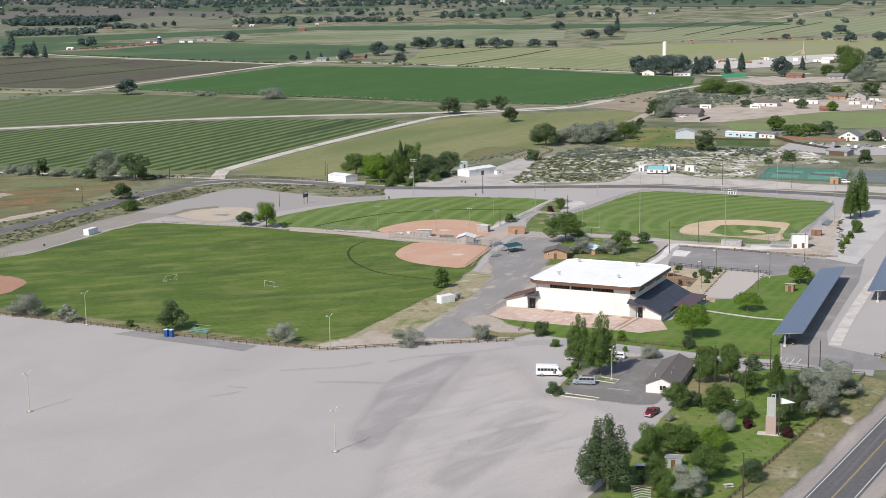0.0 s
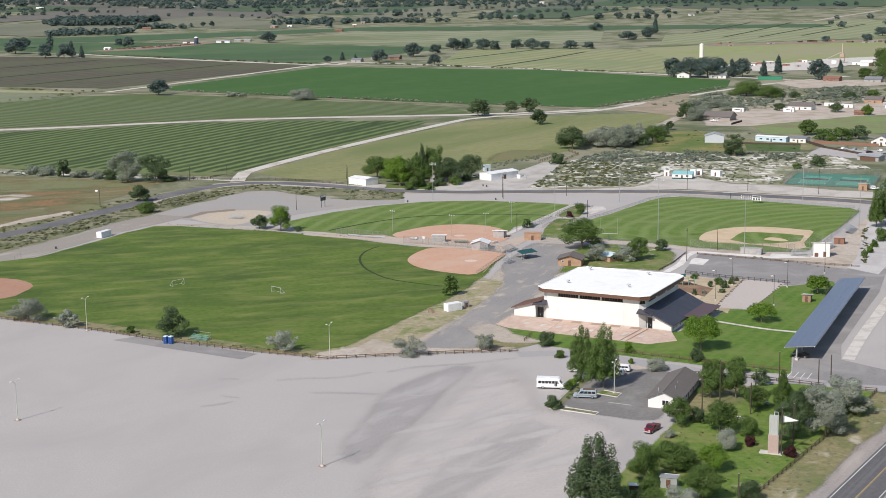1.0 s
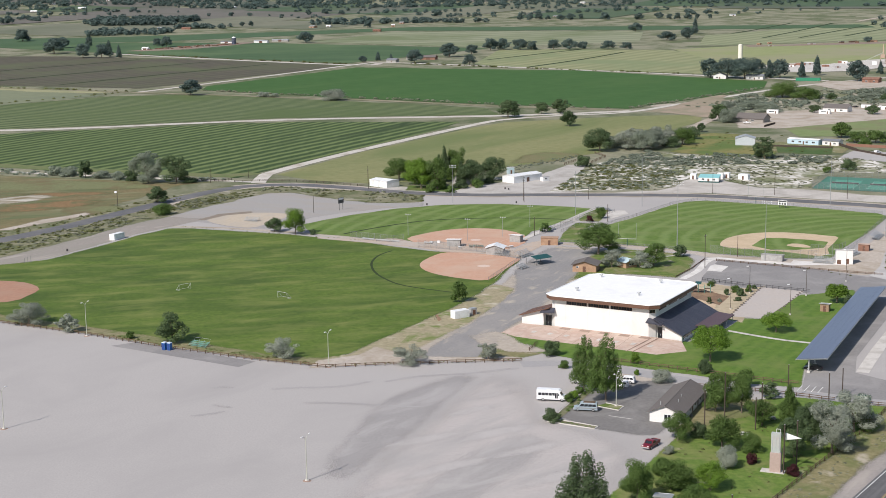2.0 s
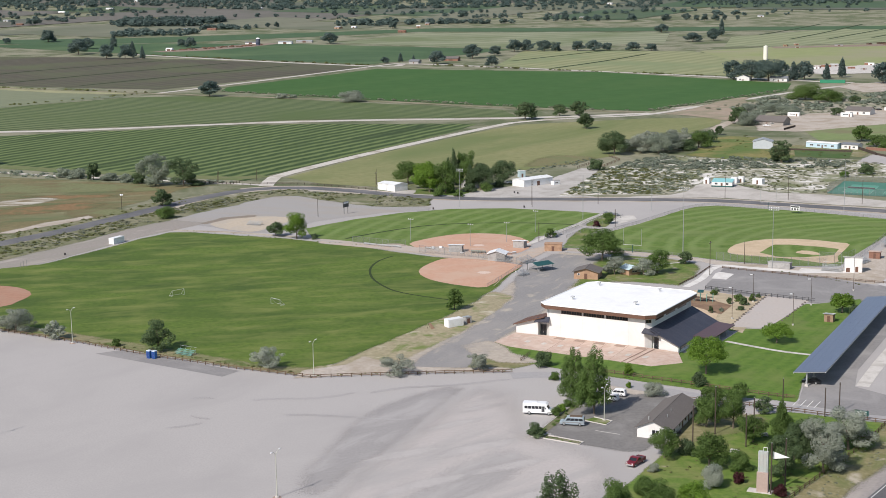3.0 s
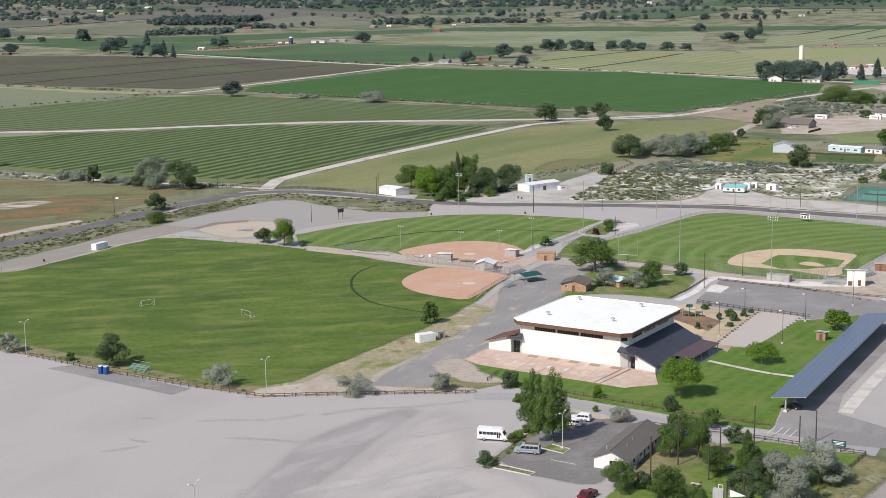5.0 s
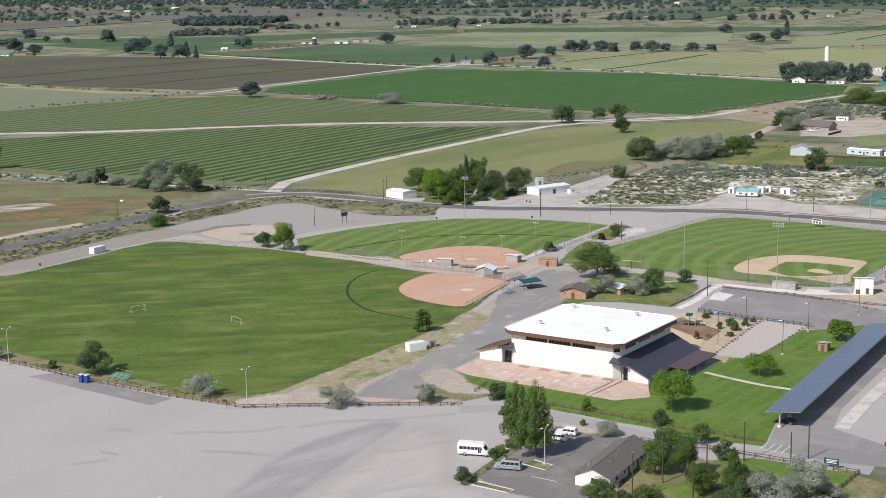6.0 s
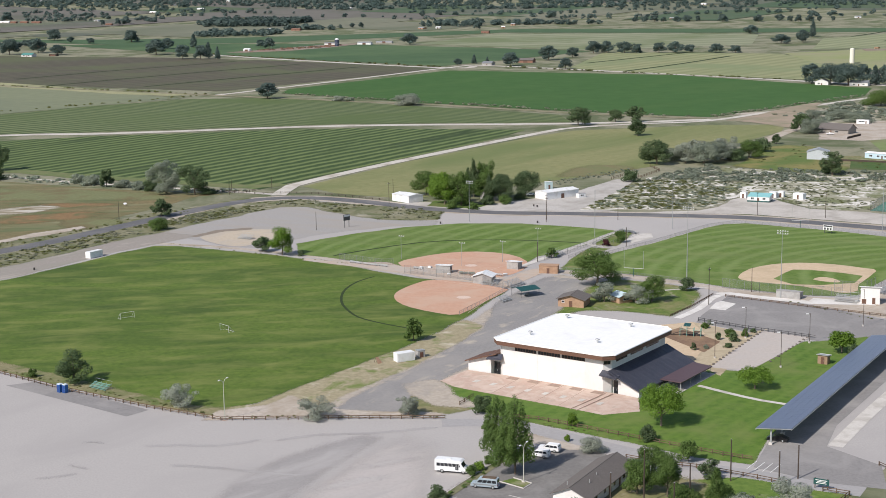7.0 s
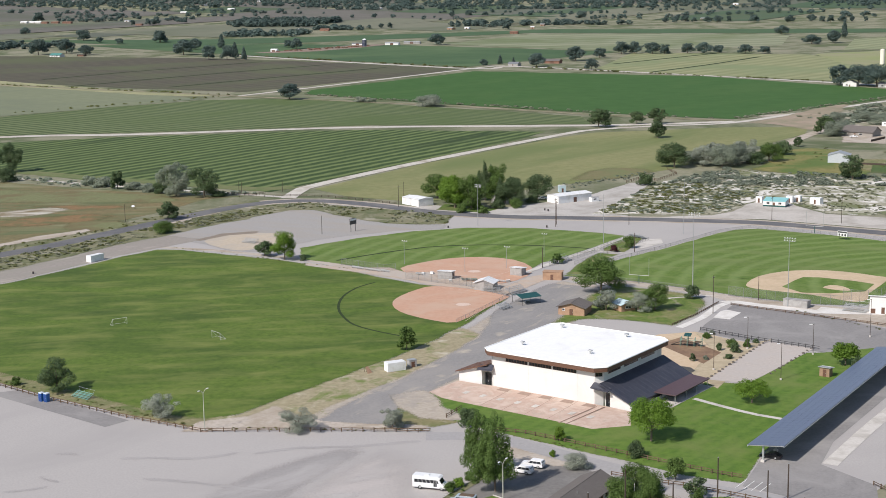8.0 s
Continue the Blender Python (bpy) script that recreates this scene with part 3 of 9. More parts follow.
patch("dry_meadow", [(-150, 776), (-166, 765), (-175, 715), (-192, 660), (-206, 622), (-260, 520), (-420, 560), (-430, 800), (-342, 835), (-250, 800), (-200, 782)], surface("rusty_meadow", (0.125, 0.105, 0.05), (0.23, 0.18, 0.09), 0.35, (0.11, 0.13, 0.055), 0.045, (0.42, 0.60), bump=0.4, stretch=(10, 0.35, 1.5), worn=((0.21, 0.20, 0.11), 0.05, (0.5, 0.66))), 0.05, "rusty brown dry meadow beside the back road", "meadow", rugged=1.5)
OLIVE_MEADOW = surface("olive_meadow", (0.125, 0.14, 0.06), (0.20, 0.205, 0.10), 0.5, (0.15, 0.125, 0.06), 0.04, (0.48, 0.62), bump=0.4)
patch("meadow_band", [(-300, 800), (-273, 780), (-246, 788), (-197, 776), (-178, 760), (-182, 752), (-216, 750), (-262, 744), (-300, 752)], OLIVE_MEADOW, 0.065, "olive green band of grass in the dry meadow", "meadow", rugged=2.5, fringe=6.0)
patch("meadow_band", [(-206, 690), (-184, 693), (-170, 680), (-185, 658), (-198, 668)], OLIVE_MEADOW, 0.066, "olive green band of grass beside the back road", "meadow", rugged=2.0, fringe=5.0)
patch("meadow_band", [(-290, 700), (-262, 690), (-240, 690), (-225, 700), (-240, 684), (-270, 670), (-295, 676)], OLIVE_MEADOW, 0.067, "olive green tongue of grass in the dry meadow", "meadow", rugged=2.0, fringe=5.0)
RUSSET_WEEDS = surface("russet_weeds", (0.17, 0.105, 0.048), (0.26, 0.165, 0.08), 0.4, (0.13, 0.125, 0.055), 0.07, (0.45, 0.6), bump=0.4)
patch("meadow_band", [(-236, 668), (-214, 676), (-196, 690), (-190, 706), (-204, 712), (-226, 698), (-244, 684)], RUSSET_WEEDS, 0.069, "russet band of dry weeds in the meadow", "meadow", rugged=2.5, fringe=7.0)
patch("meadow_band", [(-300, 735), (-270, 728), (-236, 736), (-206, 738), (-190, 732), (-214, 722), (-250, 734), (-290, 722)], RUSSET_WEEDS, 0.071, "russet band of dry weeds beyond the alkali patch", "meadow", rugged=2.5, fringe=6.0)
patch("salt_flat", [(-262, 706), (-248, 714), (-242, 724), (-234, 730), (-221, 723), (-226, 709), (-234, 701), (-246, 697)], surface("white_alkali", (0.42, 0.39, 0.33), (0.55, 0.52, 0.46), 0.6, (0.20, 0.16, 0.09), 0.16, (0.38, 0.58), bump=0.2, stretch=(20, 0.4, 1.5)), 0.08, "whitish alkali patch in the dry meadow", "ground", rugged=2.5, fringe=5.0)
patch("salt_flat", [(-212, 618), (-206, 634), (-201, 648), (-187, 668), (-183.5, 664), (-190, 647), (-198, 635), (-206, 619)], DUST, 0.08, "pale bare strip beside the back road", "ground", rugged=1.5, fringe=2.0)

# fields of the valley
ROW = math.degrees(math.atan2(257, 131))
patch("crop_field", [(-640, 700), (-460, 1010), (-338, 1082), (-174, 1140), (-30, 1128), (-45, 1060), (-86, 947), (-125, 836), (-140, 792), (-168, 806), (-263, 833), (-342, 878), (-420, 830)], surface("cut_hay_rows", (0.022, 0.046, 0.01), (0.045, 0.078, 0.018), 0.3, (0.07, 0.105, 0.034), 0.012, (0.55, 0.8), bump=0.4, rows=(-69.3, 10.7, (0.16, 0.203, 0.072), 0.88, (-0.5, 0.95)), worn=((0.03, 0.052, 0.014), 0.02, (0.56, 0.7)), stretch=(69.3, 0.25, 1.6)), 0.10, "hay field cut into pale and dark green rows", "field")
patch("crop_field", [(-660, 960), (-443, 1085), (-348, 1113), (-179, 1177), (0, 1191), (-15, 1262), (-152, 1357), (-317, 1464), (-404, 1446), (-470, 1362), (-530, 1250), (-640, 1090)], surface("pale_hay_rows", (0.035, 0.062, 0.018), (0.065, 0.095, 0.03), 0.25, (0.085, 0.12, 0.038), 0.008, bump=0.4, rows=(34.0, 10.5, (0.165, 0.195, 0.088), 0.8, (-0.9, 0.7))), 0.14, "pale green hay field with faint windrows", "field")
patch("crop_field", [(-328, 1525), (-335, 1584), (-205, 1900), (87, 1789), (282, 1562), (261, 1461), (171, 1329), (109, 1236), (0, 1292), (-155, 1395)], surface("lush_alfalfa", (0.034, 0.092, 0.016), (0.05, 0.115, 0.024), 0.05, (0.07, 0.125, 0.03), 0.006, (0.52, 0.75), bump=0.3, stretch=(60, 0.3, 1.5)), 0.2, "lush dark green alfalfa field", "field")
patch("crop_field", [(-1000, 1790), (-775, 1716), (-590, 1625), (-404, 1556), (-225, 1930), (-300, 2010), (-540, 2150), (-700, 2215), (-1060, 2260), (-1400, 2200)], surface("ploughed_brown_soil", (0.075, 0.068, 0.048), (0.115, 0.102, 0.07), 0.08, (0.095, 0.105, 0.052), 0.006, bump=0.3, rows=(-ROW + 6, 24.0, (0.06, 0.056, 0.036), 0.5, 0.9)), 0.2, "brown fallow field with dark furrow lines", "field")
patch("crop_field", [(-900, 1480), (-736, 1640), (-588, 1600), (-415, 1457), (-471, 1362), (-533, 1257), (-700, 1140)], surface("grey_green_stubble", (0.165, 0.185, 0.108), (0.2, 0.215, 0.132), 0.1, (0.15, 0.17, 0.11), 0.006, bump=0.3), 0.22, "pale grey-green stubble field", "field")
patch("field_rim", [(-900, 1790), (-785, 1735), (-560, 1590), (-481, 1540), (-420, 1506), (-434, 1490), (-500, 1512), (-600, 1575), (-740, 1650), (-880, 1700)], surface("yellow_rim_grass", (0.27, 0.265, 0.14), (0.34, 0.33, 0.19), 0.1, (0.22, 0.22, 0.12), 0.02, bump=0.3), 0.245, "yellowish grass rim of the stubble field", "field", rugged=2.0)
patch("crop_field", [(-1050, 2560), (-665, 2300), (-230, 1990), (-40, 2330), (-200, 2430), (-450, 2560), (-700, 2600)], surface("mid_green_field", (0.045, 0.09, 0.036), (0.062, 0.11, 0.046), 0.04, (0.09, 0.14, 0.06), 0.005, bump=0.3), 0.25, "flat mid green crop field", "field")
patch("crop_field", [(-1300, 2700), (-845, 2760), (-214, 3060), (262, 2980), (700, 2900), (690, 2780), (248, 2840), (-252, 2930), (-645, 2640), (-900, 2560)], surface("far_green_field", (0.05, 0.095, 0.042), (0.07, 0.12, 0.055), 0.03, bump=0.2), 0.28, "far strip of green crops", "field")
patch("crop_field", [(-364, 2580), (-60, 2360), (60, 2400), (216, 2470), (250, 2800), (3, 2860), (-250, 2880)], surface("pale_straw_field", (0.225, 0.24, 0.155), (0.27, 0.28, 0.185), 0.04, (0.14, 0.17, 0.08), 0.005, bump=0.2, rows=(-20, 60.0, (0.15, 0.17, 0.085), 0.5, 0.6)), 0.27, "pale straw coloured field", "field")
# Pasture and hay colours to green_tan_lawn are lifted and blued to paint in haze.
patch("crop_field", [(-120, 806), (-83, 922), (-18, 1080), (5, 1121), (103, 1166), (165, 1172), (156, 1114), (65, 900), (16, 838), (-30, 782), (-56, 762), (-96, 780)], surface("olive_tan_pasture", (0.18, 0.185, 0.075), (0.25, 0.245, 0.115), 0.2, (0.14, 0.17, 0.06), 0.012, (0.45, 0.65), bump=0.3, stretch=(65, 0.3, 1.5)), 0.1, "olive tan mown pasture", "field")
patch("crop_field", [(-50, 1925), (87, 1805), (225, 1700), (300, 1640), (330, 1760), (300, 2000), (241, 2220), (110, 2265), (-20, 2300)], surface("pale_yellow_hay", (0.235, 0.245, 0.125), (0.29, 0.295, 0.16), 0.05, (0.19, 0.225, 0.11), 0.006, bump=0.3, rows=(-ROW + 2, 26.0, (0.15, 0.165, 0.07), 0.5, 0.8)), 0.25, "pale yellowish hay field with dark ditches", "field")
patch("crop_field", [(300, 2330), (392, 2340), (767, 2450), (1100, 2500), (1200, 3000), (940, 3000), (737, 2990), (346, 2620)], surface("banded_hay", (0.225, 0.245, 0.14), (0.275, 0.29, 0.17), 0.04, (0.20, 0.23, 0.125), 0.004, bump=0.3, rows=(-ROW + 8, 30.0, (0.135, 0.155, 0.07), 0.5, 0.8)), 0.27, "pale hay field ruled with dark ditches", "field")
patch("crop_field", [(270, 2010), (330, 1780), (460, 1900), (700, 2000), (900, 2150), (760, 2400), (392, 2320), (250, 2230)], surface("yellow_green_pasture", (0.215, 0.245, 0.10), (0.265, 0.285, 0.13), 0.05, (0.27, 0.255, 0.16), 0.006, bump=0.3), 0.26, "yellowish green pasture beyond the farm", "field")
patch("pasture", [(209, 1062), (280, 1123), (400, 1130), (420, 1000), (316, 990), (208, 992)], surface("green_tan_lawn", (0.15, 0.20, 0.07), (0.205, 0.25, 0.105), 0.15, (0.18, 0.17, 0.09), 0.03, bump=0.3), 0.1, "greenish tan pasture among the houses", "field")
patch("pasture", [(120, 930), (150, 1010), (168, 1010), (168, 960), (215, 960), (230, 925), (215, 890), (150, 900)], DRY_GRASS, 0.1, "orange tan dry grass beside the hedge", "grass", rugged=1.5)
patch("bare_yard", [(-58, 745), (-44, 753), (-18, 738), (12, 771), (30, 800), (46, 842), (58, 846), (50, 800), (44, 770), (36, 735), (53, 726), (-18, 722.5)], surface("grey_yard_dust", (0.40, 0.375, 0.345), (0.50, 0.475, 0.445), 0.8, (0.34, 0.315, 0.28), 0.06, bump=0.3), 0.045, "pale bare yard round the white sheds", "yard", rugged=0.8)
patch("house_lawn", [(-40, 757), (-12, 744), (-17, 731), (-41, 738)], surface("garden_turf", (0.06, 0.105, 0.02), (0.11, 0.165, 0.035), 0.5, (0.15, 0.15, 0.06), 0.06, bump=0.4), 0.09, "shady green lawn of the farm garden", "lawn", rugged=1.0)
patch("weed_patch", [(13, 850), (18, 882), (30, 908), (52, 905), (56, 888), (38, 858)], surface("reddish_weeds", (0.15, 0.135, 0.062), (0.205, 0.18, 0.09), 0.4, (0.15, 0.165, 0.07), 0.06, (0.4, 0.6), bump=0.4), 0.125, "reddish dry weeds behind the white shed", "grass", rugged=2.5, fringe=7.0)
patch("bare_yard", [(60, 722), (73, 728), (88, 731), (98, 745), (105, 767), (112, 781), (124, 778), (128, 764), (134, 752), (139, 740), (153, 735), (166, 730), (187, 711), (240, 690), (235, 668), (180, 690), (145, 706), (110, 722)], surface("chalky_dust", (0.42, 0.39, 0.35), (0.54, 0.505, 0.465), 0.8, (0.36, 0.33, 0.29), 0.07, bump=0.3), 0.058, "pale bare apron round the office trailer", "yard", rugged=1.0)
patch("pasture", [(112, 905), (119, 922), (135, 1008), (153, 1021), (170, 1013), (161, 943), (166, 915), (178, 903), (170, 872), (140, 878)], surface("tawny_meadow", (0.16, 0.15, 0.045), (0.245, 0.215, 0.085), 0.3, (0.10, 0.145, 0.035), 0.03, (0.42, 0.6), bump=0.4), 0.13, "tawny green rough meadow beside the hedge", "grass", rugged=2.0, fringe=4.0)
patch("house_lawn", [(182.7, 938), (218, 929), (207, 884), (176.5, 892.5)], surface("deep_green_turf", (0.04, 0.085, 0.018), (0.075, 0.125, 0.03), 0.5, (0.10, 0.12, 0.045), 0.06, bump=0.4), 0.14, "deep green lawn before the mobile home", "lawn", rugged=0.8)
patch("field_path", [(-66, 599), (-48, 591.5), (-32, 593), (-24, 584), (-15, 587), (-6, 579), (5.5, 567), (17, 568), (22, 580), (30, 590), (28, 575), (19.2, 549), (7, 556.5), (-11, 562.5), (-23, 573), (-47, 585), (-66, 594)], surface("pinkish_path_dirt", (0.40, 0.315, 0.25), (0.49, 0.40, 0.325), 0.7, (0.43, 0.385, 0.34), 0.12, bump=0.2), 0.088, "pinkish trodden dirt between the softball infields", "path", rugged=0.8)
patch("bare_yard", [(120, 1275), (150, 1255), (182, 1120), (178, 1060), (205, 1050), (300, 1120), (420, 1160), (430, 1260), (285, 1230), (268, 1260), (210, 1200), (180, 1290)], DUST, 0.11, "pale bare yards among the farmhouses", "yard", rugged=2.0)
patch("bare_yard", [(330, 1430), (430, 1460), (520, 1540), (400, 1540), (345, 1560), (320, 1500)], DUST, 0.24, "pale bare ground beside the grove", "yard", rugged=2.0)
patch("bare_yard", [(300, 1770), (345, 1700), (420, 1720), (470, 1790), (560, 1800), (560, 1960), (470, 1920), (400, 1840), (330, 1850)], CONCRETE, 0.3, "whitish yard of the gravel works", "yard", rugged=2.5)
patch("bare_yard", [(208, 868), (225, 905), (262, 880), (290, 860), (300, 820), (242, 832)], GRAVEL, 0.1, "grey gravel yard beside the white house", "yard", rugged=1.0)
ribbon("dirt_lane", [(-660, 930), (-443, 1072), (-344, 1098), (-177, 1160), (5, 1180), (110, 1215)], 13.0, LANE, 0.16, "pale dirt farm lane between the hay fields", "lane")
ribbon("dirt_lane", [(-124, 770), (-126, 800), (-122, 825), (-84, 936), (-18, 1102), (5, 1144), (50, 1176), (106, 1203), (167, 1296), (266, 1443), (337, 1528), (420, 1600)], 8.0, LANE, 0.15, "pale dirt farm lane past the pasture", "lane")
ribbon("dirt_lane", [(-390, 1500), (-217, 1950), (-180, 2010)], 9.0, LANE, 0.3, "pale dirt lane between fields", "lane")
ribbon("dirt_lane", [(-1400, 1960), (-780, 1680), (-404, 1502), (-152, 1376), (0, 1275), (105, 1222)], 11.0, surface("grassy_lane", (0.22, 0.19, 0.12), (0.32, 0.28, 0.20), 0.3, (0.13, 0.14, 0.06), 0.03, bump=0.3), 0.28, "pale grassy ditch lane between fields", "lane")
ribbon("dirt_lane", [(-665, 2290), (-230, 1960), (-160, 1990), (87, 1797), (300, 1600), (345, 1560)], 12.0, LANE, 0.3, "pale lane along the alfalfa field", "lane")
ribbon("dirt_lane", [(-128, 775), (-160, 786), (-250, 815), (-350, 855), (-460, 880)], 5.0, LANE, 0.1, "pale track beside the olive trees", "lane")
ribbon("headland", [(-560, 880), (-430, 848), (-343, 872), (-263, 843), (-190, 818), (-150, 803), (-134, 815)], 14.0, surface("headland_grass", (0.10, 0.135, 0.045), (0.15, 0.18, 0.07), 0.3, (0.17, 0.17, 0.08), 0.04, bump=0.3), 0.125, "plain green headland of the hay field", "field")
DARK_STRIP = surface("dark_rank_grass", (0.016, 0.03, 0.008), (0.035, 0.055, 0.014), 1.0, bump=0.6)
# Both arcs are flat dark strips in place of low fences and their shadow.
ribbon("softball_warning_line", [(-56, 605), (-46, 618), (-27, 637), (-6, 644.7), (20, 645.2), (43.5, 639.3)], 1.5, DARK_STRIP, 0.075, "flat dark strip standing in for the outfield fence and shadow", "grass")
ribbon("softball_warning_line", [(-31.6, 565), (-35.7, 556), (-37.2, 543), (-35.9, 530), (-32.4, 517), (-25.9, 503.5), (-20.5, 497), (-12.7, 491.2), (-4, 486.2)], 0.9, DARK_STRIP, 0.08, "flat dark strip standing in for the sports field fence and shadow", "grass")
ribbon("field_path", [(-137, 627), (-112, 622), (-82, 611), (-54, 597), (-36, 581), (-20, 572)], 4.0, DUST, 0.05, "pale dusty path behind the sports field", "path")
ribbon("field_path", [(19.5, 588.0), (26.2, 605.2), (33.4, 623.4), (42.0, 643.1), (47.8, 658.6), (53.2, 671.1)], 2.6, CONCRETE, 0.10, "concrete walk between the ball fields", "path")
ribbon("field_path", [(42.0, 643.1), (43.5, 634.9), (48.9, 632.9), (53.0, 631.6)], 2.0, CONCRETE, 0.094, "short concrete walk to the ball field gate", "path")
patch("walk_lawn", [(44.8, 641.9), (53.7, 668.1), (56.6, 670.9), (59.3, 665.9), (56.7, 647.7), (53.2, 634.2), (49.0, 635.0), (44.9, 636.4)], GROVE, 0.08, "patchy grass beside the concrete walk", "lawn", rugged=0.6)
patch("walk_lawn", [(34.4, 587.2), (40.2, 619.3), (42.9, 631.2), (47.8, 629.3), (51.2, 629.0), (46.3, 616.4), (43.0, 587.6)], GROVE, 0.082, "patchy grass between walk and ball field", "lawn", rugged=0.8)
patch("bleacher_pad", [(56.7, 647.7), (60.0, 663.5), (67.0, 667.2), (67.7, 655.5), (59.7, 642.0)], CONCRETE, 0.084, "pale concrete pad under the bleachers", "slab", rugged=0.3)
patch("tennis_court", [(166, 735.5), (206.5, 716.5), (224, 764.5), (183.5, 781.5)], surface("dark_green_court", (0.052, 0.165, 0.118), (0.07, 0.195, 0.14), 0.6, rough=0.85, bump=0), 0.1, "dark green tennis court surround", "court")
COURT_GREEN = surface("light_green_court", (0.075, 0.25, 0.18), (0.095, 0.285, 0.21), 0.6, rough=0.85, bump=0)
U, V = Vector((0.905, -0.425)), Vector((0.36, 0.933))
for k in range(2):
    o = Vector((174.5, 739.5)) + U * (k * 19.5)
    inner = [o, o + U * 13.5, o + U * 13.5 + V * 30, o + V * 30]
    patch("court_surface", [tuple(p) for p in inner], COURT_GREEN, 0.13, "lighter green tennis court with white lines", "court")
    for a, b in ((0, 1), (1, 2), (2, 3), (3, 0)):
        ribbon("court_line", [tuple(inner[a]), tuple(inner[b])], 0.06, PAINT_WHITE, 0.15, "white tennis court line", "court line")
patch("tennis_court", [(209.5, 716), (240, 700), (256, 748), (227, 763)], surface("grey_court", (0.13, 0.15, 0.145), (0.16, 0.18, 0.175), 0.6, rough=0.85, bump=0), 0.1, "grey-green disused court", "court")
patch("canal_bank", [(-150, 704), (-142, 723), (-133, 742), (-122, 751), (-108, 756), (-86, 746), (-66, 738), (-30, 725), (-29, 696), (-43, 694), (-57, 696), (-78, 712), (-100, 732), (-112, 730), (-118, 719), (-126, 704), (-137, 683), (-145, 671)], WEEDY, 0.056, "weedy bank between the gravel yard and the back road", "bank", rugged=1.6)
patch("practice_yard", [(-145, 671), (-137, 683), (-126, 704), (-118, 719), (-112, 730), (-100, 732), (-78, 712), (-57, 696), (-43, 694), (-29, 694), (-29, 683), (-48, 676), (-65, 662), (-77, 649), (-84, 636), (-89, 620), (-105, 622), (-117, 633), (-141, 650)], surface("blue_grey_gravel", (0.285, 0.272, 0.258), (0.36, 0.343, 0.325), 1.0, (0.33, 0.30, 0.265), 0.05, (0.46, 0.68), bump=0.2, stretch=(-20, 0.4, 1.5)), 0.046, "blue-grey gravel yard behind the sports field", "gravel", rugged=1.5)
patch("practice_rim", [(-128, 645), (-122, 662), (-112, 668), (-108, 669), (-107, 664), (-118, 658), (-125, 643)], surface("brown_rim_soil", (0.19, 0.155, 0.12), (0.27, 0.225, 0.18), 0.8, bump=0.3), 0.078, "dark brown soil rim of the practice infield", "ground", rugged=0.6, fringe=1.2)
patch("practice_infield", [(-123.5, 643), (-118.5, 658.5), (-107, 665.5), (-90.5, 662), (-89, 649), (-94.5, 631), (-100, 622.5), (-111, 628)], surface("pale_practice_dirt", (0.42, 0.35, 0.265), (0.50, 0.43, 0.34), 0.7, (0.40, 0.36, 0.31), 0.06, bump=0.2), 0.07, "bare tan practice infield beyond the sports field", "infield", curved=True)
patch("sage_strip", [(-270, 530), (-208.4, 617), (-201, 627.6), (-191.5, 644), (-182.6, 667), (-178, 688), (-169, 708), (-158, 721.4), (-141, 763), (-128, 752), (-147, 715), (-162, 685), (-178, 652), (-189, 620), (-201, 595), (-262, 480)], WEEDY, 0.045, "dry weedy soil along the back road", "ground", rugged=1.2)
patch("dusty_margin", [(-38, 388), (-20, 392.5), (-8, 394), (18, 397), (20, 400), (-6, 400), (-14, 404), (-22, 412), (-26, 402), (-36, 396)], DUST, 0.064, "pale dusty margin along the lot fence", "ground", rugged=1.0)
patch("dusty_margin", [(-205, 474), (-143, 443), (-112, 428), (-82, 411.5), (-55, 398.5), (-35, 390.5), (-33, 400), (-46, 402), (-58, 408), (-76, 417.5), (-107, 434.5), (-150, 455.5), (-210, 486)], surface("fence_line_grass", (0.17, 0.16, 0.075), (0.28, 0.245, 0.145), 0.7, (0.11, 0.14, 0.04), 0.12, (0.45, 0.62), bump=0.5), 0.057, "dry weedy strip between lawn and lot fence", "grass", rugged=0.7)
patch("dusty_margin", [(8, 400), (20, 399), (26, 404), (20, 410), (14, 420), (9, 414)], DRY_GRASS, 0.058, "dry weedy corner beside the lane", "grass", rugged=1.0)
patch("dusty_margin", [(34, 386), (44, 379), (52, 375), (56, 377), (46, 383), (36, 390)], DUST, 0.06, "sandy margin beside the parking court", "ground", rugged=0.8)

# ditches ruled across the far fields
for a in ([(-735, 1755), (-672, 1914), (-616, 2013), (-559, 2120)], [(-645, 1631), (-606, 1730), (-534, 1885), (-442, 2046)], [(-517, 1626), (-439, 1794), (-340, 1982)], [(-33, 2035), (40, 2157), (117, 2281)], [(25, 1866), (96, 2009), (169, 2176)], [(400, 2665), (485, 2826), (571, 2999)], [(434, 2520), (541, 2739), (649, 2969)], [(493, 2502), (605, 2706), (714, 2895)], [(574, 2526), (664, 2684), (773, 2860)]):
    ribbon("field_ditch", a, 7.0, DARK_STRIP, 0.33, "dark weedy ditch ruled across a far field", "ditch")
ribbon("dirt_lane", [(706, 3009), (775, 3121), (845, 3224), (954, 3383)], 12.0, DUST, 0.35, "pale dirt lane across the far hay fields", "lane")
patch("bare_field", [(122, 1207), (150, 1262), (205, 1392), (212, 1380), (194, 1270), (180, 1200), (165, 1140), (155, 1160), (140, 1190)], surface("pinkish_bare_soil", (0.29, 0.225, 0.165), (0.36, 0.29, 0.22), 0.2, (0.24, 0.215, 0.14), 0.03, (0.46, 0.62), bump=0.3), 0.19, "pinkish tan bare field beside the lanes", "field", rugged=3.0)
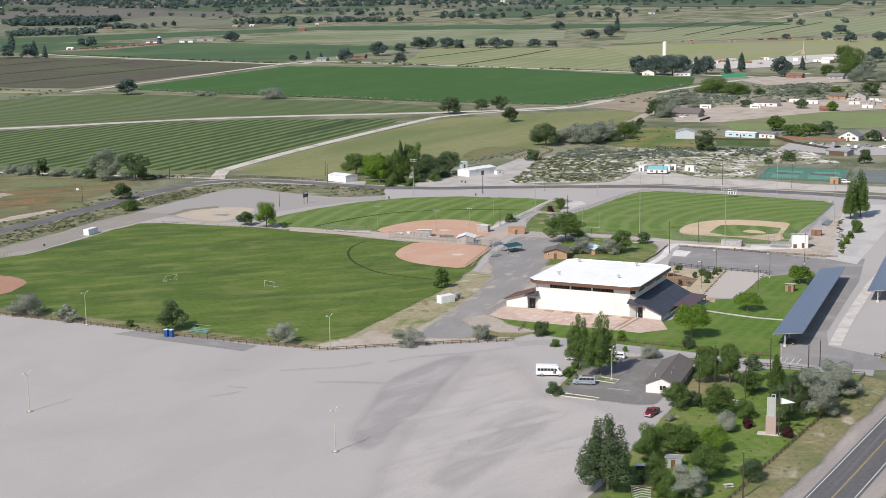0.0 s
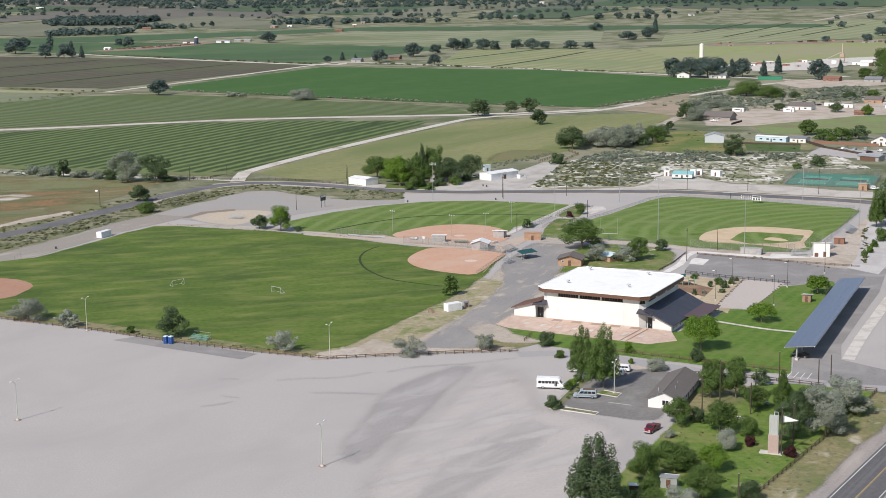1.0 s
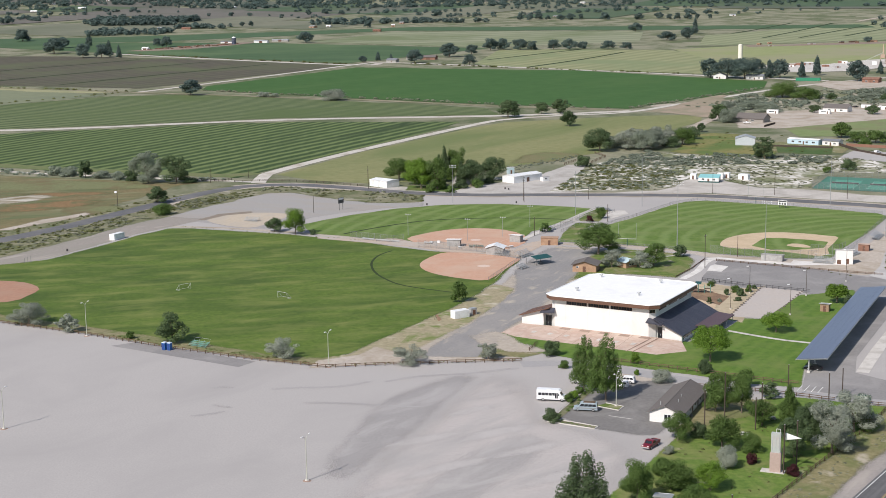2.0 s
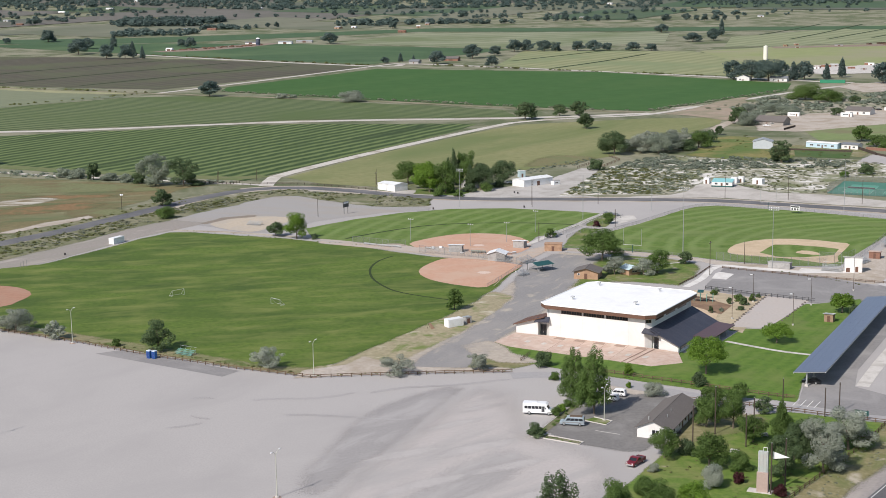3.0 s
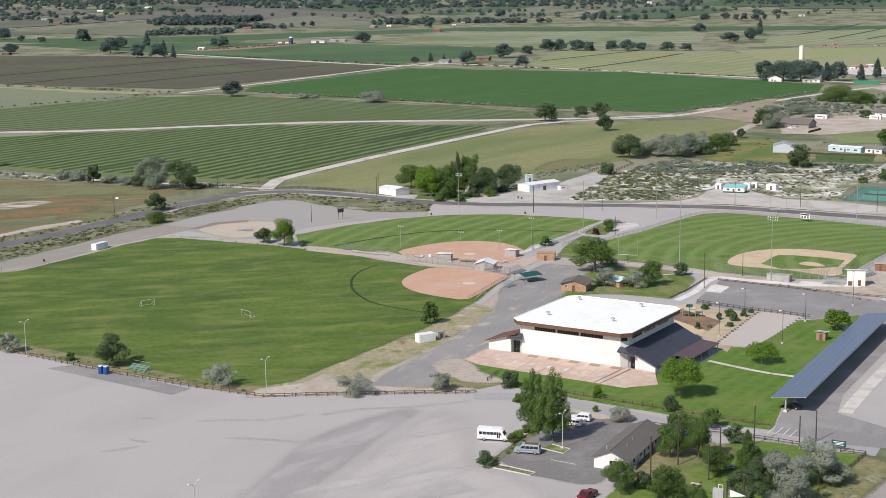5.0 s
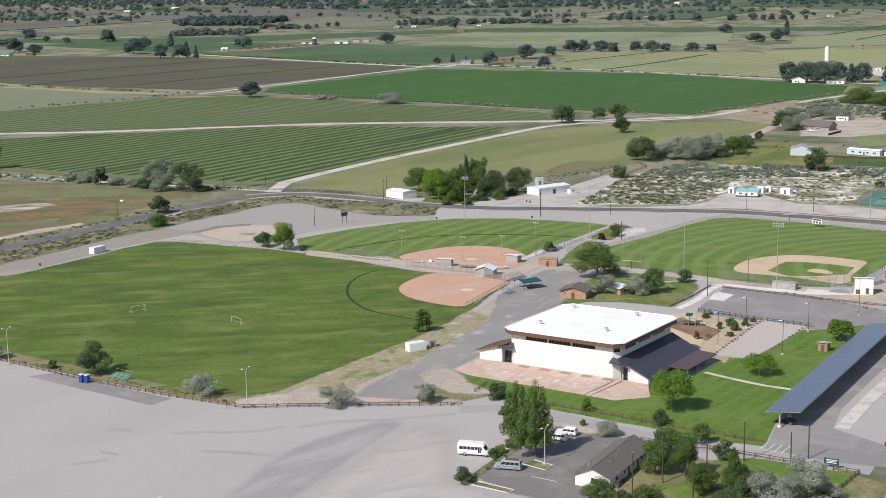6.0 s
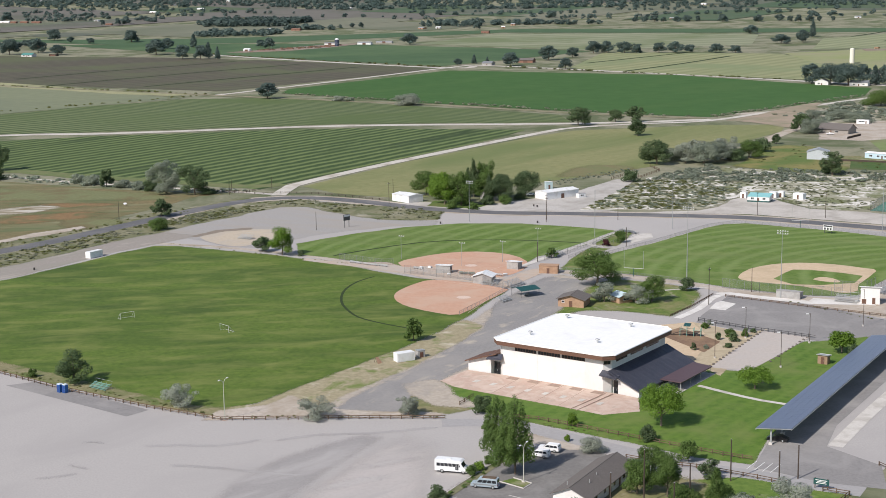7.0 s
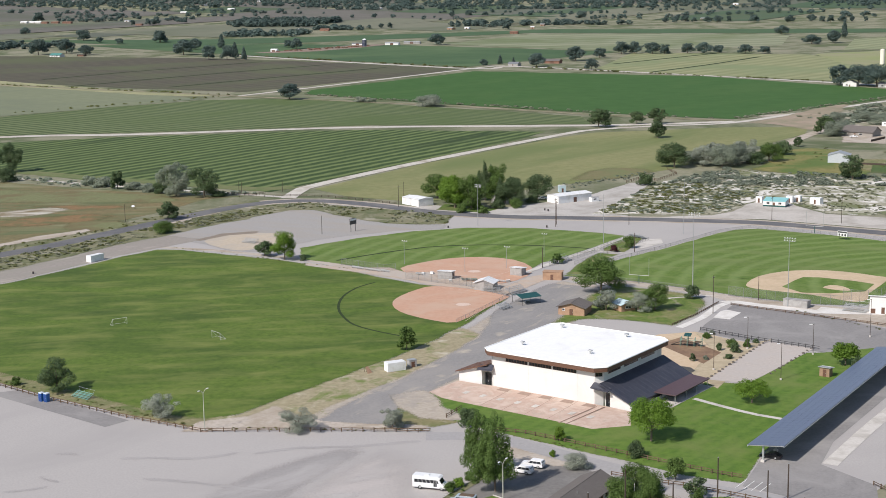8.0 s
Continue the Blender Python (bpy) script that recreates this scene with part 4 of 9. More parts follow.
CATTLE_SOIL = surface("trampled_brown_soil", (0.20, 0.145, 0.11), (0.28, 0.21, 0.165), 0.1, (0.24, 0.21, 0.17), 0.02, bump=0.3)
patch("cattle_yard", [(370, 2268), (560, 2292), (800, 2340), (800, 2392), (560, 2345), (370, 2306)], CATTLE_SOIL, 0.34, "trampled brown cattle yard beyond the pastures", "yard", rugged=4.0)
patch("cattle_yard", [(-646, 2345), (-602, 2412), (-540, 2540), (-475, 2600), (-470, 2560), (-504, 2468), (-548, 2384), (-611, 2336)], CATTLE_SOIL, 0.34, "trampled brown cattle pens beside the silo farm", "yard", rugged=4.0)
patch("bare_yard", [(112, 1240), (150, 1262), (205, 1180), (320, 1242), (420, 1292), (480, 1400), (400, 1420), (330, 1390), (280, 1400), (215, 1330), (180, 1300)], surface("brushy_tan_soil", (0.29, 0.265, 0.20), (0.40, 0.365, 0.30), 0.2, (0.17, 0.175, 0.095), 0.02, (0.46, 0.6), bump=0.3), 0.115, "tan brushy ground among the far yards", "ground", rugged=4.0)
ribbon("dirt_lane", [(135, 1031), (153, 1091), (167, 1131), (180, 1160), (194, 1189)], 9.0, DUST, 0.16, "pale dirt drive to the grey farmhouse", "lane")


# ---- trees ----
def leaf_cloud(rng, lobes, count, size, squash=0.8, tall=1.0):
    """Many small leaf sprays over ellipsoid lobes (x, y, z, rx, rz), in a unit tree that will stand tall times its width."""
    weights = np.array([l[3] ** 2 * l[4] for l in lobes]) ** 0.75
    pick = rng.choice(len(lobes), count, p=weights / weights.sum())
    lob = np.array(lobes)[pick]
    d = rng.normal(size=(count, 3))
    d /= np.linalg.norm(d, axis=1, keepdims=True)
    depth = rng.uniform(0.66, 1.1, (count, 1))
    radius = lob[:, [3, 3, 4]] * depth
    centre = lob[:, :3] + d * radius
    out = d + (0, 0, 0.3) + rng.normal(scale=0.3, size=(count, 3))
    out /= np.linalg.norm(out, axis=1, keepdims=True)
    side = np.cross(out, rng.normal(size=(count, 3)))
    side /= np.linalg.norm(side, axis=1, keepdims=True)
    up = np.cross(out, side)
    s = size * rng.uniform(0.55, 1.35, (count, 1)) * (1, 1, 1 / tall) * math.sqrt(tall)
    verts = np.stack([centre - side * s, centre - up * s * squash + out * s * 0.35, centre + side * s, centre + up * s * squash + out * s * 0.2], 1)
    return verts.reshape(-1, 3)


def quads_mesh(name, verts, material):
    n = len(verts) // 4
    me = bpy.data.meshes.new(name)
    me.vertices.add(4 * n)
    me.loops.add(4 * n)
    me.polygons.add(n)
    me.vertices.foreach_set("co", np.asarray(verts, np.float32).ravel())
    me.loops.foreach_set("vertex_index", np.arange(4 * n, dtype=np.int32))
    me.polygons.foreach_set("loop_start", np.arange(0, 4 * n, 4, dtype=np.int32))
    me.update(calc_edges=True)
    me.materials.append(material)
    return me


def lobes_of(kind, rng):
    """Crown outline of a unit tree: height 1, width 1."""
    out = []
    if kind == "round":
        for k in range(18):
            a, h = k * 2.0 + rng.uniform(-0.6, 0.6), 0.22 + 0.64 * ((k * 0.618) % 1)
            reach = (0.36 * math.sin(math.pi * min(1, max(0, (h + 0.2) / 1.2))) ** 0.7) * rng.uniform(0.7, 1.1)
            out.append((reach * math.cos(a), reach * math.sin(a), h, rng.uniform(0.13, 0.21), rng.uniform(0.09, 0.15)))
        out += [(0, 0, 0.55, 0.3, 0.3), (0.03, 0.02, 0.84, 0.15, 0.13)]
    elif kind == "umbrella":
        for k in range(34):
            a, h = k * 2.4 + rng.uniform(-0.3, 0.3), 0.43 + 0.46 * (k + 0.5) / 34
            reach = 0.4 * math.sqrt(max(0.03, 1 - max(0.0, (h - 0.52) / 0.42) ** 2)) * rng.uniform(0.82, 1.0)
            out.append((reach * math.cos(a), reach * math.sin(a), h, rng.uniform(0.11, 0.15), rng.uniform(0.09, 0.13)))
        out += [(0, 0, 0.6, 0.36, 0.18), (0, 0, 0.75, 0.26, 0.17)]
    elif kind == "cottonwood":
        spires = [(0.0, 0.0, 1.0), (0.17, 0.06, 0.93), (-0.15, 0.1, 0.96), (0.05, -0.18, 0.9), (-0.2, -0.12, 0.84), (0.27, -0.1, 0.8), (0.1, 0.24, 0.88), (-0.31, 0.02, 0.7), (0.33, 0.12, 0.66)]
        for x, y, top in spires:
            for k in range(4):
                h = 0.24 + (top - 0.32) * k / 3
                fat = 0.145 - 0.065 * k / 3
                out.append((x * (0.8 + 0.35 * (1 - k / 3)) + rng.uniform(-0.04, 0.04), y * (0.8 + 0.35 * (1 - k / 3)) + rng.uniform(-0.04, 0.04), h, fat * rng.uniform(0.85, 1.15), rng.uniform(0.08, 0.12)))
        out.append((0, 0, 0.42, 0.26, 0.26))
    elif kind == "open":
        for k in range(17):
            a, h = k * 2.0 + rng.uniform(-0.6, 0.6), 0.15 + 0.72 * ((k * 0.618) % 1)
            reach = 0.40 * math.sin(math.pi * min(1, max(0, (h + 0.08) / 1.1))) * rng.uniform(0.55, 1.15)
            out.append((reach * math.cos(a), reach * math.sin(a), h, rng.uniform(0.09, 0.19), rng.uniform(0.07, 0.13)))
        out.append((0, 0, 0.5, 0.24, 0.24))
    elif kind == "poplar":
        for k in range(26):
            h = 0.1 + 0.84 * (k + 0.5) / 26
            a = k * 2.4 + rng.uniform(-0.4, 0.4)
            wide = min(1, (h + 0.12) / 0.3) * (1 - h) ** 0.8
            reach = 0.40 * wide * rng.uniform(0.55, 1.1)
            out.append((reach * math.cos(a), reach * math.sin(a), h, 0.045 + 0.10 * wide * rng.uniform(0.8, 1.2), rng.uniform(0.08, 0.14)))
        out += [(0, 0, 0.38, 0.25, 0.3), (0.02, 0.0, 0.68, 0.13, 0.22), (0.0, 0.01, 0.9, 0.055, 0.11)]
    else:
        for k in range(12):
            a, h = k * 2.0 + rng.uniform(-0.5, 0.5), 0.16 + 0.6 * ((k * 0.618) % 1)
            reach = rng.uniform(0.16, 0.36) * (1.05 - h * 0.7)
            out.append((reach * math.cos(a), reach * math.sin(a), h, rng.uniform(0.15, 0.23), rng.uniform(0.14, 0.22)))
        out.append((0, 0, 0.4, 0.3, 0.32))
    return out


def wood_of(kind, rng, lobes):
    bm = bmesh.new()
    top = 0.8 if kind in ("poplar", "cottonwood") else 0.5
    lean = Vector((rng.uniform(-0.03, 0.03), rng.uniform(-0.03, 0.03), top))
    thick = 0.026 if kind != "bush" else 0.015
    mid = lean * 0.45
    tube(bm, (0, 0, -0.02), mid, thick, thick * 0.75, 7)
    tube(bm, mid, lean, thick * 0.75, thick * 0.4, 7)
    for k, l in enumerate(lobes[:9]):
        tip = Vector(l[:3])
        base = lean * min(0.95, max(0.25, 0.35 + 0.06 * k))
        if tip.z > base.z - 0.1:
            knee = base.lerp(tip, 0.5) + Vector((0, 0, 0.03))
            tube(bm, base, knee, thick * 0.45, thick * 0.3, 5)
            tube(bm, knee, tip, thick * 0.3, thick * 0.1, 5)
    me = bpy.data.meshes.new("trunk")
    bm.to_mesh(me)
    bm.free()
    me.materials.append(BARK)
    return me


TREES = {}


def tree_meshes(kind, leaf, seed, fine, tall):
    key = (kind, leaf, seed, fine, tall)
    if key not in TREES:
        rng = np.random.default_rng(100 * seed + len(kind))
        lobes = lobes_of(kind, rng)
        count, size = {3: (14000, 0.0128), 2: (8200, 0.0165), 1: (2400, 0.034), 0: (950, 0.056)}[fine]
        if kind == "open":
            count = int(count * 0.8)
        crown = quads_mesh("crown", leaf_cloud(rng, lobes, count, size, tall=tall), LEAF[leaf])
        TREES[key] = (crown, wood_of(kind, rng, lobes))
    return TREES[key]


TREE_WORDS = {
    ("round", "green"): "broad green deciduous tree",
    ("round", "bright"): "fresh bright green rounded tree",
    ("round", "dark"): "dense dark green tree",
    ("round", "olive"): "rounded silver-leaved Russian olive",
    ("round", "silver"): "rounded silver-leaved Russian olive",
    ("open", "olive"): "open silver-grey Russian olive tree",
    ("open", "green"): "open-crowned green cottonwood",
    ("open", "dark"): "open-crowned dark green tree",
    ("poplar", "green"): "tall pointed green poplar",
    ("poplar", "dark"): "tall pointed dark poplar",
    ("round", "maroon"): "small dark maroon-leaved tree",
    ("cottonwood", "green"): "broad green many-topped cottonwood",
    ("cottonwood", "dark"): "dark green many-topped cottonwood",
    ("umbrella", "bright"): "fresh bright green umbrella-crowned tree",
    ("bush", "maroon"): "low dark maroon-leaved shrub",
    ("bush", "green"): "low rounded green shrub",
    ("bush", "bright"): "low bright green shrub",
    ("bush", "dark"): "low dark green shrub",
    ("open", "silver"): "open silver-grey Russian olive tree",
    ("bush", "silver"): "low silver-grey shrub",
    ("bush", "olive"): "low silver-grey shrub",
    ("round", "blue"): "rounded tree with haze-blue leaves",
    ("open", "blue"): "open-crowned tree with haze-blue leaves",
    ("poplar", "blue"): "tall pointed tree with haze-blue leaves",
}
tree_count = 0


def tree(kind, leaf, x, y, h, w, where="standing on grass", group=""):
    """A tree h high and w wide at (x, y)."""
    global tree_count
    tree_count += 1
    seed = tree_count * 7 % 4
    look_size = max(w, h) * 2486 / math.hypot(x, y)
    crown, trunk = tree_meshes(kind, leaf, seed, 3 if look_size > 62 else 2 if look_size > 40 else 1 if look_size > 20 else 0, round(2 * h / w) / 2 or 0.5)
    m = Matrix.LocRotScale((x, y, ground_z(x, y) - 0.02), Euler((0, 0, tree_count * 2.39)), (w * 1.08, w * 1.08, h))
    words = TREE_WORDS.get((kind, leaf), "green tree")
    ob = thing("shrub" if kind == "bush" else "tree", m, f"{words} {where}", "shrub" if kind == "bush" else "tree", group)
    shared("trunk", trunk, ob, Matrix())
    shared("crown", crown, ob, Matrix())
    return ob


# ---- gymnasium ----
def at(x, y, deg=0.0, z=0.0):
    return pose(x, y, ground_z(x, y) + z, 0, 0, deg)


def chamfered(x0, x1, y0, y1, c):
    return [(x0 + c, y0), (x1 - c, y0), (x1, y0 + c), (x1, y1 - c), (x1 - c, y1), (x0 + c, y1), (x0, y1 - c), (x0, y0 + c)]


def plate(outline, z0, z1):
    return prism(bmesh.new(), outline, "z", z0, z1)


def slab(corners, thick):
    """A sloped roof slab from its upper corners."""
    bm = bmesh.new()
    top = [bm.verts.new(c) for c in corners]
    low = [bm.verts.new((c[0], c[1], c[2] - thick)) for c in corners]
    n = len(corners)
    bm.faces.new(top)
    bm.faces.new(low[::-1])
    for k in range(n):
        bm.faces.new((top[k], low[k], low[(k + 1) % n], top[(k + 1) % n]))
    bmesh.ops.recalc_face_normals(bm, faces=bm.faces[:])
    return bm


def window_unit(parent, x0, x1, z0, z1, y, panes=1, frame_mat=None, out=-1, name="window"):
    """A window on a wall that faces -y (out=-1) or +y: frame, glass panes, sill."""
    fm = frame_mat or DARK_STEEL
    d = 0.06 * out
    bm = bmesh.new()
    e = 0.08
    ys = sorted((y, y + d))
    box(bm, x0 - e, x1 + e, *ys, z1, z1 + e)
    box(bm, x0 - e, x1 + e, *ys, z0 - e, z0)
    step = (x1 - x0) / panes
    for k in range(panes + 1):
        c = x0 + k * step
        box(bm, c - e / 2, c + e / 2, *ys, z0, z1)
    w = part(name, bm, fm, parent)
    for k in range(panes):
        part("pane", boxed(x0 + k * step + e / 2, x0 + (k + 1) * step - e / 2, *sorted((y, y + d * 0.4)), z0, z1), GLASS_DARK, w)
    return w


def wall_window(parent, side, a0, a1, z0, z1, plane, panes=1, frame_mat=None):
    """A window on any of the four walls: side 'front', 'back', 'left' or 'right'."""
    if side in ("front", "back"):
        return window_unit(parent, a0, a1, z0, z1, plane, panes, frame_mat, -1 if side == "front" else 1)
    w = window_unit(parent, a0, a1, z0, z1, 0, panes, frame_mat, -1)
    w.matrix_basis = Matrix.Translation((plane, 0, 0)) @ Matrix.Rotation(radians(90 if side == "right" else -90), 4, "Z")
    if side == "left":
        w.matrix_basis = Matrix.Translation((plane, a0 + a1, 0)) @ Matrix.Rotation(radians(-90), 4, "Z")
    return w


def gymnasium():
    g = thing("gymnasium", at(43.4, 426.8, -26), "large white stucco gymnasium with flat white roof and brown fascia", "building")
    w, d, h = 16.6, 33.7, 9.3
    body = part("wall", plate(chamfered(-w, w, 0, d, 1.6), -0.3, h), WHITE_WALL, g)
    for x in (-11.4, -4.25, 2.8, 10.1):
        part("panel_joint", boxed(x - 0.03, x + 0.03, -0.012, 0.02, 0.3, 8.6), surface_grey, body)
    part("fascia", plate(chamfered(-w - 1.5, w + 1.5, -1.6, d + 1.6, 2.4), h, h + 1.15), BROWN_TRIM, g, "dark brown metal fascia")
    roof = part("roof", plate(chamfered(-w - 1.3, w + 1.3, -1.4, d + 1.4, 2.3), h + 1.15, h + 1.22), WHITE_ROOF, g, "bright white roof membrane with rounded rim")
    rim = bmesh.new()
    ring = chamfered(-w - 1.5, w + 1.5, -1.6, d + 1.6, 2.4)
    for a, b in zip(ring, ring[1:] + ring[:1]):
        tube(rim, (*a, h + 1.2), (*b, h + 1.2), 0.16)
    part("roof_rim", rim, WHITE_ROOF, roof)
    seams = bmesh.new()
    for k in range(-2, 3):
        box(seams, k * 6.2 - 0.06, k * 6.2 + 0.06, -1.0, d + 1.0, h + 1.22, h + 1.235)
    part("roof_seam", seams, WHITE_ROOF, roof)
    for x, y in ((-11.4, 8.3), (-12.7, 30.3), (7.2, 30.3), (8.0, 9.9)):
        v = part("roof_vent", tubes(((x, y, h + 1.2), (x, y, h + 1.9), 0.22)), GALV, roof, "small galvanised roof vent")
        part("cowl", boxed(x - 0.55, x + 0.5, y - 0.4, y + 0.4, h + 1.9, h + 2.25, bevel=0.06), GALV, v)
    for x0, x1 in ((-11.1, -4.6), (-4.0, 2.5), (3.1, 9.8)):
        window_unit(g, x0, x1, 8.0, 8.95, 0, 8, BROWN_TRIM)
    for y0, y1 in ((4, 10), (12, 19), (21, 28)):
        wall_window(g, "right", y0, y1, 8.0, 8.9, w, 8, BROWN_TRIM)
        wall_window(g, "left", y0, y1, 8.0, 8.9, -w, 8, BROWN_TRIM)
    corner = window_unit(g, 0.2, 1.9, 7.9, 8.7, 0, 2, BROWN_TRIM)
    corner.matrix_basis = Matrix.Translation((w - 1.6, 0, 0)) @ Matrix.Rotation(radians(45), 4, "Z")
    # wings with lean-to roofs
    for s, out, eave, deep_to in ((1, 24.9, 2.35, d), (-1, 26.3, 3.2, 10.5)):
        inner = 6.25
        wing = bmesh.new()
        zi = inner - (inner - eave) * (19.0 - w) / (out - w)
        prism(wing, [(s * 19.0, -0.2), (s * out, -0.2), (s * out, eave), (s * 19.0, zi)], "y", 0.6, deep_to - 1)
        wall = part("wing_wall", wing, WHITE_WALL, g)
        deep = bmesh.new()
        box(deep, *sorted((s * (w - 0.2), s * 19.0)), 2.2, deep_to - 1.2, -0.2, 5.0)
        part("recess_wall", deep, WHITE_WALL, g)
        door = part("door", boxed(*sorted((s * 17.0, s * 18.9)), 2.05, 2.2, 0.05, 3.6), DARK_STEEL, g, "dark bronze entrance door in the recess")
        part("door_glass", boxed(*sorted((s * 17.2, s * 18.0)), 2.02, 2.05, 0.3, 3.3), GLASS_DARK, door)
        part("door_glass", boxed(*sorted((s * 18.1, s * 18.7)), 2.02, 2.05, 0.3, 3.3), GLASS_DARK, door)
        part("door_handle", boxed(*sorted((s * 17.9, s * 17.96)), 1.95, 2.02, 1.0, 1.5), GALV, door)
        far = out + 0.7
        ze = inner - (inner - eave) * (far - w) / (out - w) + 0.25
        corners = [(s * w, -0.6, inner + 0.25), (s * far, -0.2, ze), (s * far, deep_to - 0.6, ze), (s * w, deep_to - 0.6, inner + 0.25)]
        lean = part("wing_roof", slab(corners if s > 0 else corners[::-1], 0.28), NAVY_ROOF if s > 0 else BROWN_TRIM, g, "dark slate standing seam lean-to roof")
        for k in range(0, 16 if s > 0 else 5):
            y = 0.6 + k * (d - 2) / 15
            part("roof_seam", tubes(((s * w, y, inner + 0.27), (s * far, y, ze + 0.02), 0.022), sides=4), NAVY_ROOF if s > 0 else BROWN_TRIM, lean)
        hip = bmesh.new()
        a, b, c, e = (s * (w - 2.1), -1.3, 5.35), (s * 19.4, -1.3, 5.0), (s * 19.4, 0.7, zi + 0.3), (s * (w - 1.7), 0.1, inner + 0.3)
        part("door_canopy", slab([a, b, c, e] if s > 0 else [a, e, c, b], 0.25), NAVY_ROOF, g, "dark hipped canopy over the corner door")
        hip.free()
    side = part("wing_window_band", boxed(24.86, 24.95, 2.0, 30, 0.9, 1.9), GLASS_DARK, g)
    for k in range(9):
        part("mullion", boxed(24.9, 25.0, 2.0 + k * 3.5, 2.12 + k * 3.5, 0.6, 2.1), DARK_STEEL, side)
    # porch on the wing's outer side
    porch = part("porch_roof", slab([(25.0, 12, 2.75), (30.5, 13, 2.35), (30.5, 32, 2.35), (25.0, 32, 2.75)], 0.22), MAROON_ROOF, g, "maroon metal porch roof on steel posts")
    for y in (13.5, 19.5, 25.5, 31.5):
        part("porch_post", tubes(((30.1, y, -0.1), (30.1, y, 2.2), 0.1)), GALV, porch)
    part("porch_slab", boxed(25, 31, 10, 33, -0.1, 0.12), CONCRETE, g)
    # sloping concrete apron in front
    bm = bmesh.new()
    inner_line = [(-26.4, 0.3, 0.55), (-19, 0.0, 0.75), (-16.7, -0.02, 0.9), (16.7, -0.02, 0.9), (19, 0.3, 0.75), (25, 0.3, 0.55)]
    outer_line = [(-27.5, -12.0, 0.02), (-22.0, -14.5, 0.02), (-16.7, -15.0, 0.02), (9.0, -15.6, 0.02), (23.5, -16.5, 0.02), (30.0, -9.0, 0.02)]
    ins = [bm.verts.new(p) for p in inner_line]
    outs = [bm.verts.new(p) for p in outer_line]
    base_i = [bm.verts.new((p[0], p[1], -0.3)) for p in inner_line]
    base_o = [bm.verts.new((p[0], p[1], -0.3)) for p in outer_line]
    for k in range(5):
        bm.faces.new((outs[k], outs[k + 1], ins[k + 1], ins[k]))
        bm.faces.new((base_o[k], base_o[k + 1], outs[k + 1], outs[k]))
    bm.faces.new((base_o[0], outs[0], ins[0], base_i[0]))
    bm.faces.new((base_i[5], ins[5], outs[5], base_o[5]))
    bmesh.ops.recalc_face_normals(bm, faces=bm.faces[:])
    apron = part("apron", bm, PINK_CONCRETE, g, "sloping pinkish concrete apron with pale footings")

    def on_apron(x, y):
        return 0.9 + (0.02 - 0.9) * (-y / 15.3)

    for k in range(8):
        x, y = -19 + k * 5.3, -8.6 - 0.12 * k
        part("pale_patch", slab([(x, y, on_apron(x, y) + 0.03), (x + 1.3, y, on_apron(x, y) + 0.03), (x + 1.5, y + 1.9, on_apron(x, y + 1.9) + 0.03), (x + 0.1, y + 1.9, on_apron(x, y + 1.9) + 0.03)], 0.02), CONCRETE, apron)
    for k in range(5):
        x = -12.5 + k * 6.3
        part("grey_grate", slab([(x, -2.4, on_apron(x, -2.4) + 0.04), (x + 3.4, -2.4, on_apron(x, -2.4) + 0.04), (x + 3.1, -0.5, on_apron(x, -0.5) + 0.04), (x + 0.3, -0.5, on_apron(x, -0.5) + 0.04)], 0.03), surface_brownish, apron)
    for x in (16.2, 18.0):
        part("curb_line", slab([(x - 2.0, -15.7, 0.1), (x - 1.7, -15.7, 0.1), (x + 0.3, -0.6, 0.88), (x, -0.6, 0.88)], 0.06), surface_brownish, apron)
    for k in range(1, 5):
        x = -16 + k * 6.6
        part("apron_joint", slab([(x - 0.05, -15.1, 0.045), (x + 0.05, -15.1, 0.045), (x + 0.05, -0.2, 0.905), (x - 0.05, -0.2, 0.905)], 0.02), surface_brownish, apron)
    return g


surface_grey = surface("joint_grey", (0.52, 0.51, 0.50), (0.58, 0.57, 0.56), 2.0, bump=0)
surface_brownish = surface("brown_grey_concrete", (0.27, 0.19, 0.15), (0.34, 0.25, 0.20), 1.5, bump=0.1)
gymnasium()


